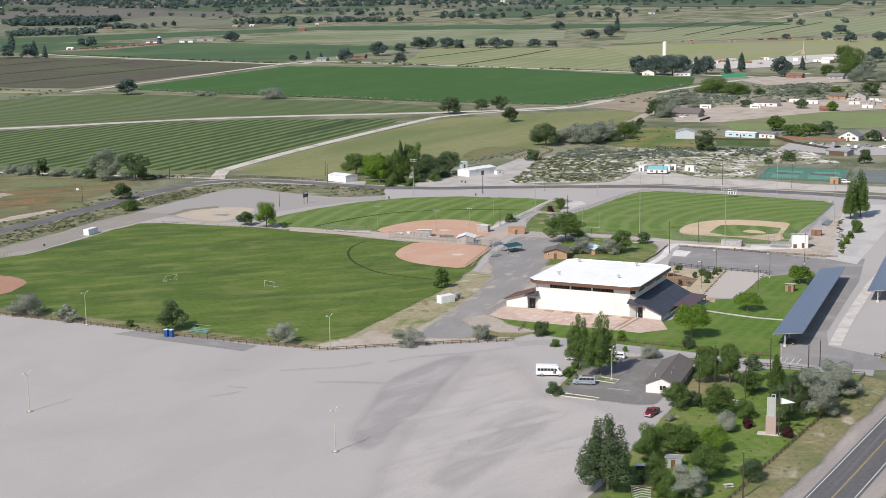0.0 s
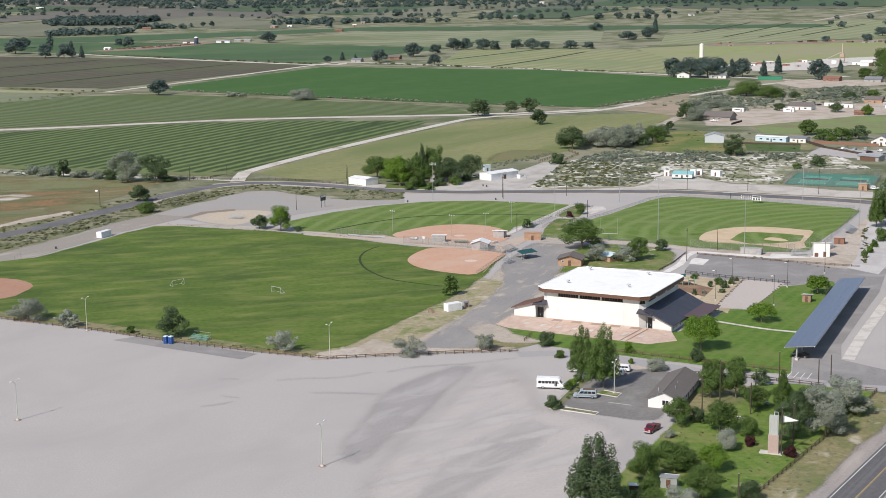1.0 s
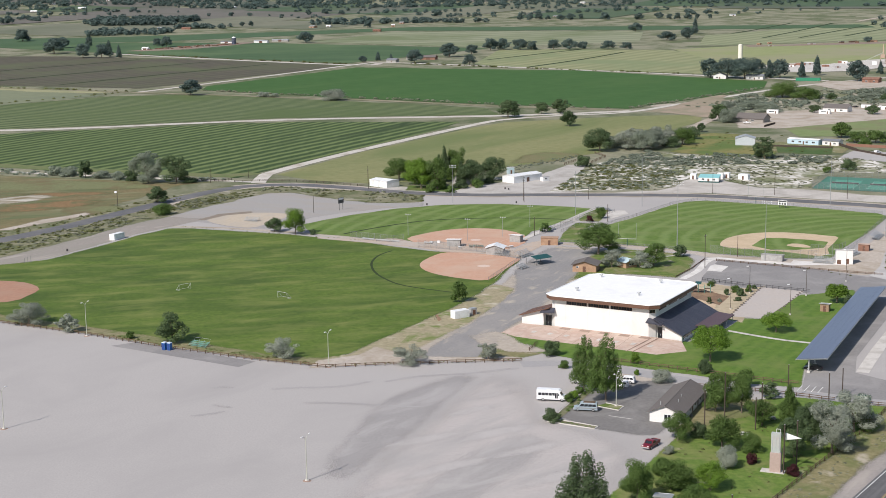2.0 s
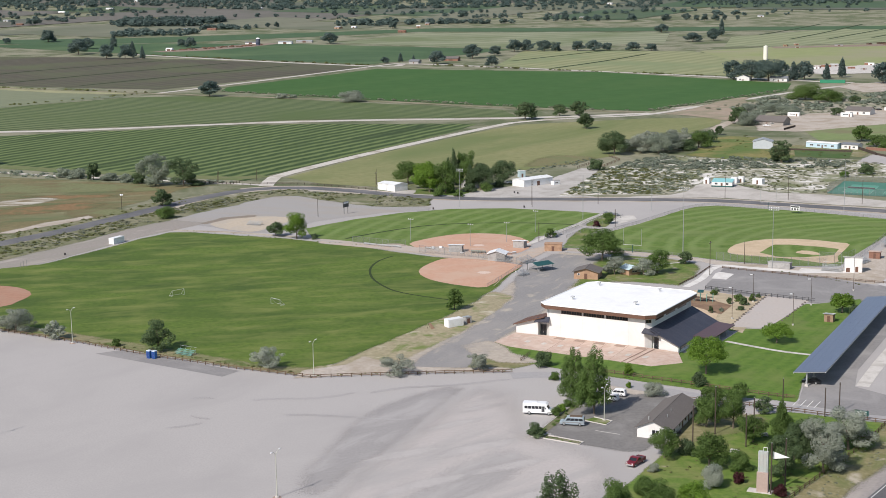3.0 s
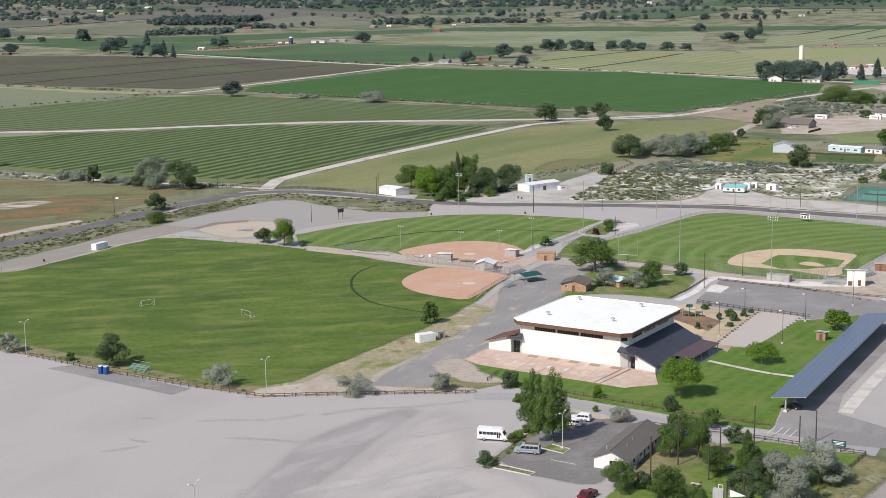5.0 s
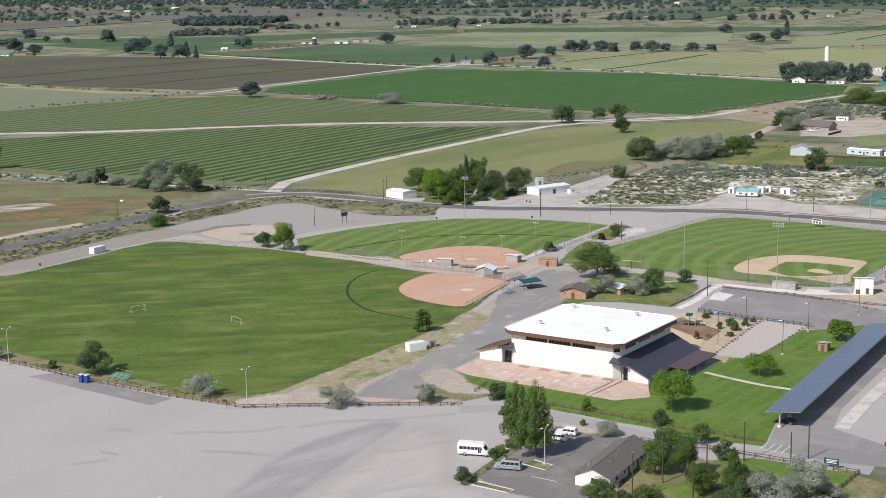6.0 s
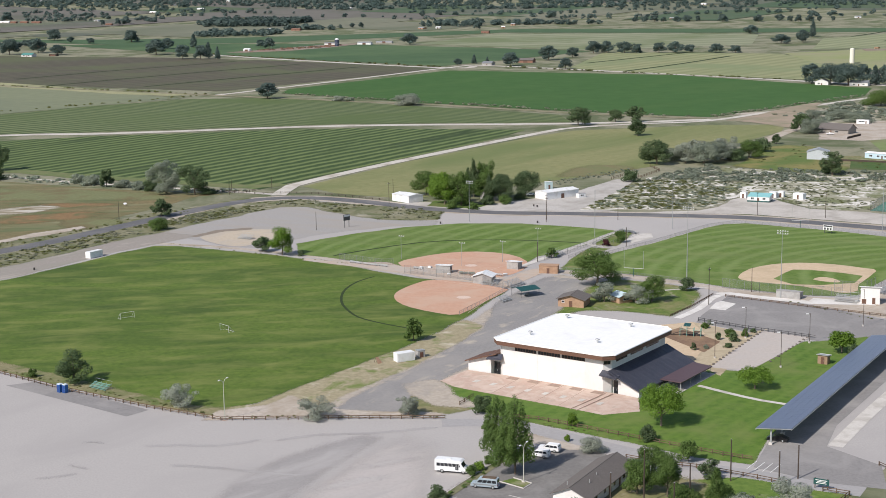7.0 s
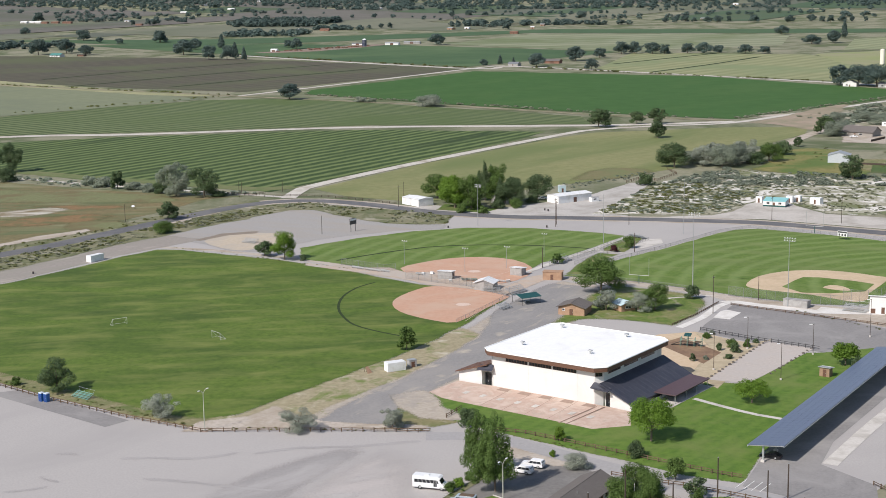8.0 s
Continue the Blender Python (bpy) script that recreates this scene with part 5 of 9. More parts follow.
# ---- small buildings ----
def gable_building(name, x, y, deg, w, d, h, rise, label, category, wall_mat, roof_mat, eave=0.4, openings=(), ridge="y", doors=(), base_mat=None, group=""):
    """A small building: walls with gables, two roof slabs, ridge cap, doors and windows. The ridge runs along its depth (y) or width (x)."""
    b = thing(name, at(x, y, deg), label, category, group)
    bm = bmesh.new()
    if ridge == "y":
        prism(bm, [(-w / 2, -0.15), (w / 2, -0.15), (w / 2, h), (0, h + rise), (-w / 2, h)], "y", -d / 2, d / 2)
    else:
        prism(bm, [(-d / 2, -0.15), (d / 2, -0.15), (d / 2, h), (0, h + rise), (-d / 2, h)], "x", -w / 2, w / 2)
    part("wall", bm, wall_mat, b)
    half, run = (w / 2, d / 2) if ridge == "y" else (d / 2, w / 2)
    drop = rise * (half + eave) / half - rise
    roof = None
    for s in (1, -1):
        c = [(0, -run - eave, h + rise + 0.12), (s * (half + eave), -run - eave, h - drop + 0.12), (s * (half + eave), run + eave, h - drop + 0.12), (0, run + eave, h + rise + 0.12)]
        if ridge == "x":
            c = [(p[1], -p[0], p[2]) for p in c]
        slope = part("roof_slope", slab(c if s > 0 else c[::-1], 0.12), roof_mat, b)
        roof = roof or slope
    a, e = ((0, -run - eave, h + rise + 0.1), (0, run + eave, h + rise + 0.1))
    if ridge == "x":
        a, e = (a[1], 0, a[2]), (e[1], 0, e[2])
    part("ridge_cap", tubes((a, e, 0.09), sides=6), roof_mat, roof)
    for side, a0, a1, z0, z1, panes in openings:
        plane = {"front": -d / 2, "back": d / 2, "left": -w / 2, "right": w / 2}[side]
        wall_window(b, side, a0, a1, z0, z1, plane, panes, WHITE_METAL)
    for side, a0, a1, top in doors:
        door(b, side, a0, a1, top, w, d)
    return b


def door(b, side, a0, a1, top, w, d, mat=None):
    mat = mat or BROWN_TRIM
    if side in ("front", "back"):
        y = -d / 2 if side == "front" else d / 2
        s = -1 if side == "front" else 1
        o = part("door", boxed(a0, a1, *sorted((y - 0.02 * s, y + 0.05 * s)), 0.02, top), mat, b)
        part("handle", boxed(a1 - 0.15, a1 - 0.08, *sorted((y + 0.05 * s, y + 0.1 * s)), 0.95, 1.1), GALV, o)
    else:
        x = -w / 2 if side == "left" else w / 2
        s = -1 if side == "left" else 1
        o = part("door", boxed(*sorted((x - 0.02 * s, x + 0.05 * s)), a0, a1, 0.02, top), mat, b)
        part("handle", boxed(*sorted((x + 0.05 * s, x + 0.1 * s)), a1 - 0.15, a1 - 0.08, 0.95, 1.1), GALV, o)


def flat_building(name, x, y, deg, w, d, h, fall, label, category, wall_mat, roof_mat, eave=0.35, openings=(), doors=(), group=""):
    """A small building under one slope that falls to the back by fall metres."""
    b = thing(name, at(x, y, deg), label, category, group)
    bm = prism(bmesh.new(), [(-d / 2, -0.1), (d / 2, -0.1), (d / 2, h - fall), (-d / 2, h)], "x", -w / 2, w / 2)
    part("wall", bm, wall_mat, b)
    k = fall / d
    c = [(-w / 2 - eave, -d / 2 - eave, h + k * eave + 0.14), (w / 2 + eave, -d / 2 - eave, h + k * eave + 0.14), (w / 2 + eave, d / 2 + eave, h - fall - k * eave + 0.14), (-w / 2 - eave, d / 2 + eave, h - fall - k * eave + 0.14)]
    roof = part("roof", slab(c, 0.14), roof_mat, b)
    part("gutter", tubes((c[3], c[2], 0.05), sides=6), roof_mat, roof)
    for side, a0, a1, z0, z1, panes in openings:
        plane = {"front": -d / 2, "back": d / 2, "left": -w / 2, "right": w / 2}[side]
        wall_window(b, side, a0, a1, z0, z1, plane, panes, WHITE_METAL)
    for side, a0, a1, top in doors:
        door(b, side, a0, a1, top, w, d)
    return b


TAN_BLOCK = surface("orange_tan_block", (0.36, 0.225, 0.145), (0.43, 0.28, 0.185), 2.5, (0.32, 0.20, 0.13), 0.5, bump=0.15)
GREY_BLOCK = surface("grey_block", (0.32, 0.31, 0.30), (0.40, 0.39, 0.375), 2.0, (0.28, 0.27, 0.26), 0.4, bump=0.1)
TEAL_ROOF = surface("teal_metal_roof", (0.012, 0.062, 0.06), (0.02, 0.085, 0.08), 1.5, rough=0.5, bump=0.02)
TEAL_PALE = surface("pale_teal_siding", (0.42, 0.53, 0.56), (0.48, 0.59, 0.62), 2.0, rough=0.6, bump=0.05)
GREY_SHINGLE = surface("blue_grey_shingles", (0.14, 0.15, 0.165), (0.20, 0.21, 0.225), 1.5, rough=0.9, bump=0.1)
BRICK_RED = surface("red_brick_wall", (0.22, 0.115, 0.08), (0.28, 0.155, 0.115), 3.0, (0.20, 0.105, 0.075), 0.4, bump=0.1)

RUST = surface("rusty_corrugated_metal", (0.17, 0.085, 0.055), (0.25, 0.14, 0.10), 1.0, (0.13, 0.075, 0.055), 0.2, rough=0.85, bump=0.05)
house = gable_building("small_house", 58.0, 350.3, -20.5, 7.6, 23.5, 2.6, 1.7, "small white house with grey-brown shingled gable roof", "house", WHITE_WALL, SHINGLE, 0.6, (("front", -0.3, 1.3, 0.9, 2.1, 2), ("right", -8.5, -7.2, 1.0, 2.0, 1), ("right", -4.0, -2.8, 1.0, 2.0, 1), ("right", 1.0, 2.3, 1.0, 2.0, 1), ("right", 6.0, 7.3, 1.0, 2.0, 1)), doors=(("right", -1.4, -0.5, 2.05), ("right", 4.0, 4.9, 2.05)))
for x, y, r in ((1.6, -6.0, 0.09), (1.2, -1.5, 0.07), (-1.9, -9.0, 0.12)):
    part("roof_pipe", tubes(((x, y, 3.3), (x, y, 4.4), r), sides=6), GALV, house)
part("air_conditioner", boxed(3.9, 4.8, -9.8, -8.9, 0.1, 1.0, bevel=0.05), GALV, house, "grey air conditioning box")
ac = part("propane_tank", tubes(((4.6, -6.2, 0.5), (4.6, -5.0, 0.5), 0.3)), DARK_STEEL, house)

gable_building("restroom_block", 43.2, 524.5, -12, 8.6, 8.0, 2.7, 1.3, "brown block restroom building with dark gable roof", "restroom", TAN_BLOCK, SHINGLE, 0.7, doors=(("front", -0.6, 0.5, 2.1),), openings=(("front", -3.0, -2.2, 1.5, 2.1, 1),))
gable_building("picnic_kiosk", 58.5, 530.5, 40, 5.5, 4.5, 2.4, 0.9, "small kiosk with pale blue roof under olive trees", "kiosk", TAN_BLOCK, TEAL_PALE, 0.6, openings=(("front", -1.2, 1.2, 1.0, 1.8, 2),))
gable_building("scorer_booth", 9.5, 558.3, -8, 6.6, 6.0, 2.7, 1.1, "grey scorer booth with bright white gable roof", "booth", GREY_BLOCK, WHITE_METAL, 0.5, openings=(("back", -2.2, 2.2, 1.1, 2.0, 4),), doors=(("right", -1.0, -0.1, 2.0),))
flat_building("dugout", -7.6, 575.2, -5, 5.4, 3.6, 2.9, 0.4, "grey block dugout with flat white roof", "dugout", GREY_BLOCK, WHITE_METAL, doors=(("right", -0.8, 0.6, 1.9),), openings=(("back", -2.0, 2.0, 1.0, 1.9, 3),))
flat_building("dugout", 17.4, 584.5, -20, 4.6, 3.6, 2.9, 0.4, "grey block dugout with flat white roof beside the infield", "dugout", GREY_BLOCK, WHITE_METAL, doors=(("left", -0.8, 0.6, 1.9),))
flat_building("storage_block", 30.8, 578.0, -4, 6.8, 4.0, 2.8, 0.05, "orange-tan block storage shed with flat roof", "shed", TAN_BLOCK, TAN_BLOCK, 0.15, doors=(("front", -0.6, 0.4, 2.0),))
flat_building("score_tower", 138.3, 536.0, -8, 6.0, 4.6, 5.6, 0.9, "tall white press box with slanted roof", "press box", WHITE_WALL, WHITE_METAL, 0.5, openings=(("back", -2.2, 2.2, 3.2, 4.3, 4),), doors=(("front", 0.6, 1.6, 2.1), ("front", -2.6, -1.2, 1.6)))
flat_building("brown_shed", 151.7, 562.0, -20, 4.0, 3.4, 2.6, 0.3, "small brown block shed with pinkish roof", "shed", BRICK_RED, PINK_CONCRETE, 0.3, doors=(("front", -0.4, 0.5, 2.0),))
flat_building("dugout", 113.3, 541.8, -23, 8.0, 3.2, 2.4, 0.3, "long grey block dugout beside the baseball diamond", "dugout", GREY_BLOCK, GREY_BLOCK, 0.15, openings=(("back", -3.2, 3.2, 0.9, 1.8, 5),))
flat_building("garden_shed", 115.2, 457.0, -25, 2.7, 2.4, 2.5, 0.35, "small tan brick shed with pale metal roof on the lawn", "shed", surface("tan_brown_brick", (0.26, 0.175, 0.115), (0.33, 0.225, 0.15), 3.0, bump=0.1), GALV, 0.35, doors=(("front", -0.4, 0.5, 2.0),))
flat_building("brick_hut", 201, 712, -30, 4.2, 3.6, 3.2, 0.3, "small tan brick hut beside the tennis courts", "hut", TAN_BLOCK, PINK_CONCRETE, 0.3, doors=(("front", -0.4, 0.5, 2.0),))

# white sheds and trailers beyond the back road
gable_building("garden_house", -12.0, 763.0, -30, 9, 8, 3.0, 2.2, "small grey house half hidden by garden trees", "house", GREY_BLOCK, GREY_SHINGLE, 0.5, openings=(("front", -3, -1.4, 1.0, 2.1, 2),), doors=(("front", 0.8, 1.7, 2.1),))
flat_building("blue_shed", 12.7, 804.0, 20, 3.6, 3.0, 3.6, 0.2, "small pale blue shed beside the white shed", "shed", TEAL_PALE, WHITE_METAL, 0.1, doors=(("front", -0.5, 0.5, 2.1),))
gable_building("metal_shed", -53.5, 755.0, -42, 13.5, 9.0, 3.4, 0.6, "long white metal shed beside the farm garden", "shed", WHITE_METAL, WHITE_METAL, 0.15, ridge="x", doors=(("left", -1.0, 0.6, 2.4),))
gable_building("metal_shed", 19.3, 772.5, 45, 21.0, 9.0, 3.6, 0.7, "long white metal shed in the bare yard", "shed", WHITE_METAL, WHITE_METAL, 0.3, ridge="x", doors=(("front", -1.0, 1.0, 2.4),))
flat_building("small_trailer", 31.5, 772, 40, 4.4, 2.4, 2.2, 0.1, "small white trailer parked in the bare yard", "trailer", WHITE_METAL, GREY_BLOCK, 0.05, openings=(("front", -1.2, 0.6, 1.0, 1.6, 2),))
office = flat_building("site_office", 118.2, 763.5, -16, 10.6, 7.0, 2.6, -0.9, "white office trailer with turquoise roof and skirting", "office", WHITE_WALL, surface("sea_green_roof", (0.20, 0.45, 0.46), (0.26, 0.52, 0.53), 1.0, rough=0.6, bump=0.03), 0.12, openings=(("front", -3.6, -2.2, 1.3, 2.2, 2), ("front", 2.0, 3.4, 1.3, 2.2, 2)), doors=(("front", -0.6, 0.4, 2.1),))
part("skirting", boxed(-5.36, 5.36, -3.56, 3.56, -0.05, 0.75), TEAL_ROOF, office, "dark teal skirting board")
for x, y, w, h in ((111.2, 775, 3.0, 2.8), (125.5, 776, 3.2, 3.0), (129.5, 779, 3.0, 2.8)):
    flat_building("storage_container", x, y, -20, w, 3.0, h, 0.1, "white storage cabin beside the office trailer", "container", WHITE_METAL, WHITE_METAL, 0.05, doors=(("front", -0.5, 0.5, 2.1),), group="white storage cabins")
flat_building("storage_container", 137.6, 772, -35, 5.5, 3.0, 2.9, 0.1, "lone white storage cabin in the scrub", "container", WHITE_METAL, WHITE_METAL, 0.05, doors=(("front", -0.5, 0.5, 2.1),), group="white storage cabins")
gable_building("grey_barn", 164.5, 945, -10, 12.5, 12, 4.5, 1.8, "pale grey metal barn with a low gable roof", "barn", surface("pale_grey_metal", (0.42, 0.45, 0.47), (0.50, 0.53, 0.55), 1.0, bump=0.05), GALV, 0.3)
gable_building("mobile_home", 203, 945, -38, 22, 6.5, 3.2, 0.5, "long pale blue mobile home with white roof", "mobile home", surface("pale_blue_siding", (0.42, 0.55, 0.62), (0.48, 0.61, 0.68), 1.0, bump=0.05), WHITE_METAL, 0.2, ridge="x", openings=(("front", -8, -6, 1.2, 2.2, 2), ("front", -3, -1.2, 1.2, 2.2, 2), ("front", 2, 3.6, 1.2, 2.2, 2), ("front", 6.5, 8.5, 1.2, 2.2, 2)), doors=(("front", 0, 0.9, 2.1),))
gable_building("mobile_home", 219, 937, -35, 11, 7, 3.0, 0.9, "small grey-roofed cottage beside the mobile home", "cottage", WHITE_WALL, GREY_SHINGLE, 0.4, ridge="x", openings=(("front", -3.5, -2, 1.0, 2.0, 2), ("front", 2, 3.5, 1.0, 2.0, 2)), doors=(("front", -0.5, 0.5, 2.1),))
gable_building("farm_house", 268, 916, -32, 13, 12, 3.0, 3.4, "white house with steep blue-grey shingled gables", "house", WHITE_WALL, GREY_SHINGLE, 0.6, openings=(("front", -5.0, -3.0, 1.0, 2.3, 2), ("front", 2.6, 4.6, 1.0, 2.3, 2), ("front", -1.0, 1.0, 3.3, 4.2, 2)), doors=(("front", -0.6, 0.6, 2.1),))
gable_building("farm_house", 289, 915, -32, 15, 12, 3.2, 3.2, "white house with dark grey shingled roof beside a yard", "house", WHITE_WALL, SHINGLE, 0.6, ridge="x", openings=(("front", -5, -3, 1.0, 2.2, 2), ("front", 2, 4, 1.0, 2.2, 2)), doors=(("front", -0.6, 0.6, 2.1),))
gable_building("farm_house", 193, 1108, -30, 26, 14, 3.2, 3.4, "low grey-roofed farmhouse on bare ground", "house", surface("taupe_siding", (0.26, 0.235, 0.21), (0.32, 0.295, 0.27), 1.0, bump=0.05), SHINGLE, 0.7, ridge="x", openings=(("front", -9, -6.5, 0.9, 2.1, 3), ("front", 3, 5.5, 0.9, 2.1, 3)), doors=(("front", -0.6, 0.6, 2.1),))
gable_building("farm_house", 277, 1192, -30, 20, 12, 3.4, 2.6, "white-walled farmhouse with brown roof among yards", "house", WHITE_WALL, SHINGLE, 0.6, ridge="x", openings=(("front", -6, -4, 1.0, 2.1, 2), ("front", 4, 6, 1.0, 2.1, 2)), doors=(("front", -0.6, 0.6, 2.1),))
flat_building("camper_trailer", 222, 1178, -25, 9.5, 2.8, 3.0, 0.1, "white camper trailer parked beside the grey house", "camper", WHITE_METAL, WHITE_METAL, 0.05, openings=(("front", -3.0, 1.5, 1.4, 2.1, 4),), doors=(("front", 2.2, 3.0, 2.2),))
flat_building("camper_trailer", 262, 1170, -30, 9, 2.8, 3.0, 0.1, "white camper trailer beside the farmhouse", "camper", WHITE_METAL, WHITE_METAL, 0.05, openings=(("front", -2.5, 1.5, 1.4, 2.1, 4),), doors=(("front", 2.2, 3.0, 2.2),))
gable_building("carport_shed", 238, 835, -45, 14, 8, 2.8, 0.8, "low grey open shed in the gravel yard", "shed", GREY_BLOCK, GALV, 0.6, ridge="x", doors=(("front", -5, 5, 2.2),))
gable_building("brick_house", 385, 1530, -30, 17, 12, 3.8, 1.6, "red brick house beside tall trees", "house", BRICK_RED, BRICK_RED, 0.5, ridge="x", openings=(("front", -5, -3, 1.0, 2.3, 2), ("front", 3, 5, 1.0, 2.3, 2)), doors=(("front", -0.6, 0.6, 2.1),))
gable_building("white_farmhouse", 239, 1616, -20, 14, 10, 4.0, 2.6, "white farmhouse half hidden by dark trees", "house", WHITE_WALL, GREY_SHINGLE, 0.5, openings=(("front", -4, -2, 1.0, 2.3, 2),), doors=(("front", -0.6, 0.6, 2.1),))
gable_building("white_farmhouse", 275, 1601, -20, 19, 10, 3.6, 2.0, "long white farmhouse half hidden by dark trees", "house", WHITE_WALL, GREY_SHINGLE, 0.5, ridge="x", openings=(("front", -6, -4, 1.0, 2.3, 2), ("front", 4, 6, 1.0, 2.3, 2)), doors=(("front", -0.6, 0.6, 2.1),))
flat_building("green_truck_box", 326, 1566, -18, 26, 4, 3.4, 0.1, "long green trailer parked beside the lane", "trailer", surface("green_paint", (0.02, 0.19, 0.10), (0.03, 0.24, 0.13), 1.0, rough=0.5, bump=0), TEAL_ROOF, 0.1, doors=(("left", -1.4, 1.4, 3.0),))
gable_building("metal_hall", 492, 1772, -20, 26, 16, 5.0, 2.0, "white metal hall of the gravel works", "hall", WHITE_METAL, WHITE_METAL, 0.3, ridge="x", doors=(("front", -3, 3, 4.0),))
gable_building("far_barn", -140, 2066, -15, 20, 11, 3.6, 2.6, "weathered grey barn beside the far farmstead", "barn", GREY_BLOCK, SHINGLE, 0.6, ridge="x", doors=(("front", -3, 3, 3.2),))
gable_building("far_barn", -118, 2062, -15, 22, 12, 3.6, 2.6, "weathered brown barn with a low roof", "barn", BRICK_RED, SHINGLE, 0.6, ridge="x", doors=(("front", -3, 3, 3.2),))
gable_building("far_house", -166, 2010, -20, 15, 10, 3.2, 2.2, "pale farmhouse beside the dirt lane", "house", GREY_BLOCK, GREY_SHINGLE, 0.5, ridge="x", doors=(("front", -0.6, 0.6, 2.2),))
gable_building("far_barn", -619, 2380, -10, 11, 8, 3.0, 1.8, "small white barn beside the cattle pens", "barn", WHITE_METAL, WHITE_METAL, 0.4, ridge="x", doors=(("front", -3, 3, 3.4),))
gable_building("far_barn", -456, 2564, -5, 25, 11, 3.6, 1.4, "long white metal barn beside the silo", "barn", WHITE_METAL, GALV, 0.4, ridge="x", doors=(("front", -3, 3, 3.6),))
gable_building("far_barn", -518, 2560, -5, 21, 9, 3.0, 1.4, "pale barn at the foot of the silo", "barn", WHITE_WALL, GREY_SHINGLE, 0.4, ridge="x", doors=(("front", -3, 3, 3.6),))
gable_building("far_barn", -428, 2604, -5, 30, 9, 2.8, 1.2, "grey barn beyond the silo", "barn", GREY_BLOCK, GALV, 0.4, ridge="x", doors=(("front", -3, 3, 3.6),))


gable_building("yard_house", 353, 1250, -30, 15, 9, 3.2, 2.4, "brown-roofed house among the far yards", "house", TAN_BLOCK, SHINGLE, 0.5, ridge="x", openings=(("front", -4, -2, 1.0, 2.1, 2),), doors=(("front", 1, 2, 2.1),))
gable_building("yard_house", 368, 1236, -30, 13, 10, 4.0, 3.0, "grey two-gabled house among the far yards", "house", GREY_BLOCK, SHINGLE, 0.5, openings=(("front", -3, -1, 1.0, 2.1, 2),), doors=(("front", 1, 2, 2.1),))
gable_building("brown_barn", 309.4, 1132, -25, 8, 6, 2.4, 1.6, "small dark brown shed beside a bright tree", "shed", RUST, RUST, 0.4, ridge="x", doors=(("front", -1, 1, 2.0),))
gable_building("yard_house", 422, 1505, -30, 17, 11, 3.4, 2.6, "grey-roofed house under large trees", "house", GREY_BLOCK, GREY_SHINGLE, 0.6, ridge="x", openings=(("front", -5, -3, 1.0, 2.1, 2),), doors=(("front", 1, 2, 2.1),))


# ---- silo, water tank, gravel plant ----
def silo(x, y, r, h):
    s = thing("silo", at(x, y), "tall dark blue farm silo with a domed cap", "silo")
    bm = bmesh.new()
    tube(bm, (0, 0, -0.5), (0, 0, h), r, r, 20)
    part("drum", bm, surface("dark_blue_silo", (0.03, 0.04, 0.075), (0.05, 0.06, 0.10), 1.0, rough=0.35, bump=0), s)
    bm = bmesh.new()
    tube(bm, (0, 0, h), (0, 0, h + r * 0.45), r, r * 0.55, 20)
    tube(bm, (0, 0, h + r * 0.45), (0, 0, h + r * 0.65), r * 0.55, r * 0.12, 20)
    part("dome", bm, WHITE_METAL, s)
    for k in range(1, 5):
        bm = bmesh.new()
        tube(bm, (0, 0, h * k / 5 - 0.1), (0, 0, h * k / 5 + 0.1), r + 0.06, r + 0.06, 20)
        part("hoop", bm, GALV, s)


silo(-497, 2520, 4.0, 11.5)


def water_tank(x, y):
    s = thing("water_tank", at(x, y), "tall cream cylindrical water tank", "water tank")
    cream = surface("cream_tank_paint", (0.68, 0.65, 0.56), (0.75, 0.72, 0.64), 0.5, rough=0.5, bump=0)
    bm = bmesh.new()
    tube(bm, (0, 0, -0.5), (0, 0, 19), 3.0, 3.0, 20)
    part("drum", bm, cream, s)
    bm = bmesh.new()
    tube(bm, (0, 0, 19), (0, 0, 20.2), 3.0, 0.4, 20)
    part("cap", bm, cream, s)
    part("ladder", tubes(((3.1, -0.3, 0), (3.1, -0.3, 19.6), 0.06), ((3.1, 0.3, 0), (3.1, 0.3, 19.6), 0.06), sides=5), GALV, s)


water_tank(316, 1990)


def batch_plant(x, y):
    s = thing("batch_plant", at(x, y, -20), "rusty tan gravel works tower with conveyor", "plant")
    red = surface("faded_rust_paint", (0.34, 0.23, 0.17), (0.42, 0.30, 0.23), 1.0, rough=0.6, bump=0)
    for px in (-3, 3):
        for py in (-3, 3):
            part("leg", tubes(((px, py, 0), (px * 0.8, py * 0.8, 12), 0.25), sides=6), red, s)
    part("hopper", boxed(-2.6, 2.6, -2.6, 2.6, 8, 12.5, bevel=0.3), red, s)
    part("mast", tubes(((0, 0, 12), (0, 0, 25), 0.6, 0.35)), surface("rusty_cream", (0.5, 0.36, 0.25), (0.6, 0.45, 0.33), 1.0, bump=0), s)
    part("conveyor", slab([(-30, -0.8, 1.0), (-30, 0.8, 1.0), (0, 0.8, 15), (0, -0.8, 15)], 0.5), GALV, s)
    part("control_cabin", boxed(-12, -6, -9, -5, 0, 4, bevel=0.1), WHITE_METAL, s)


batch_plant(470, 1830)


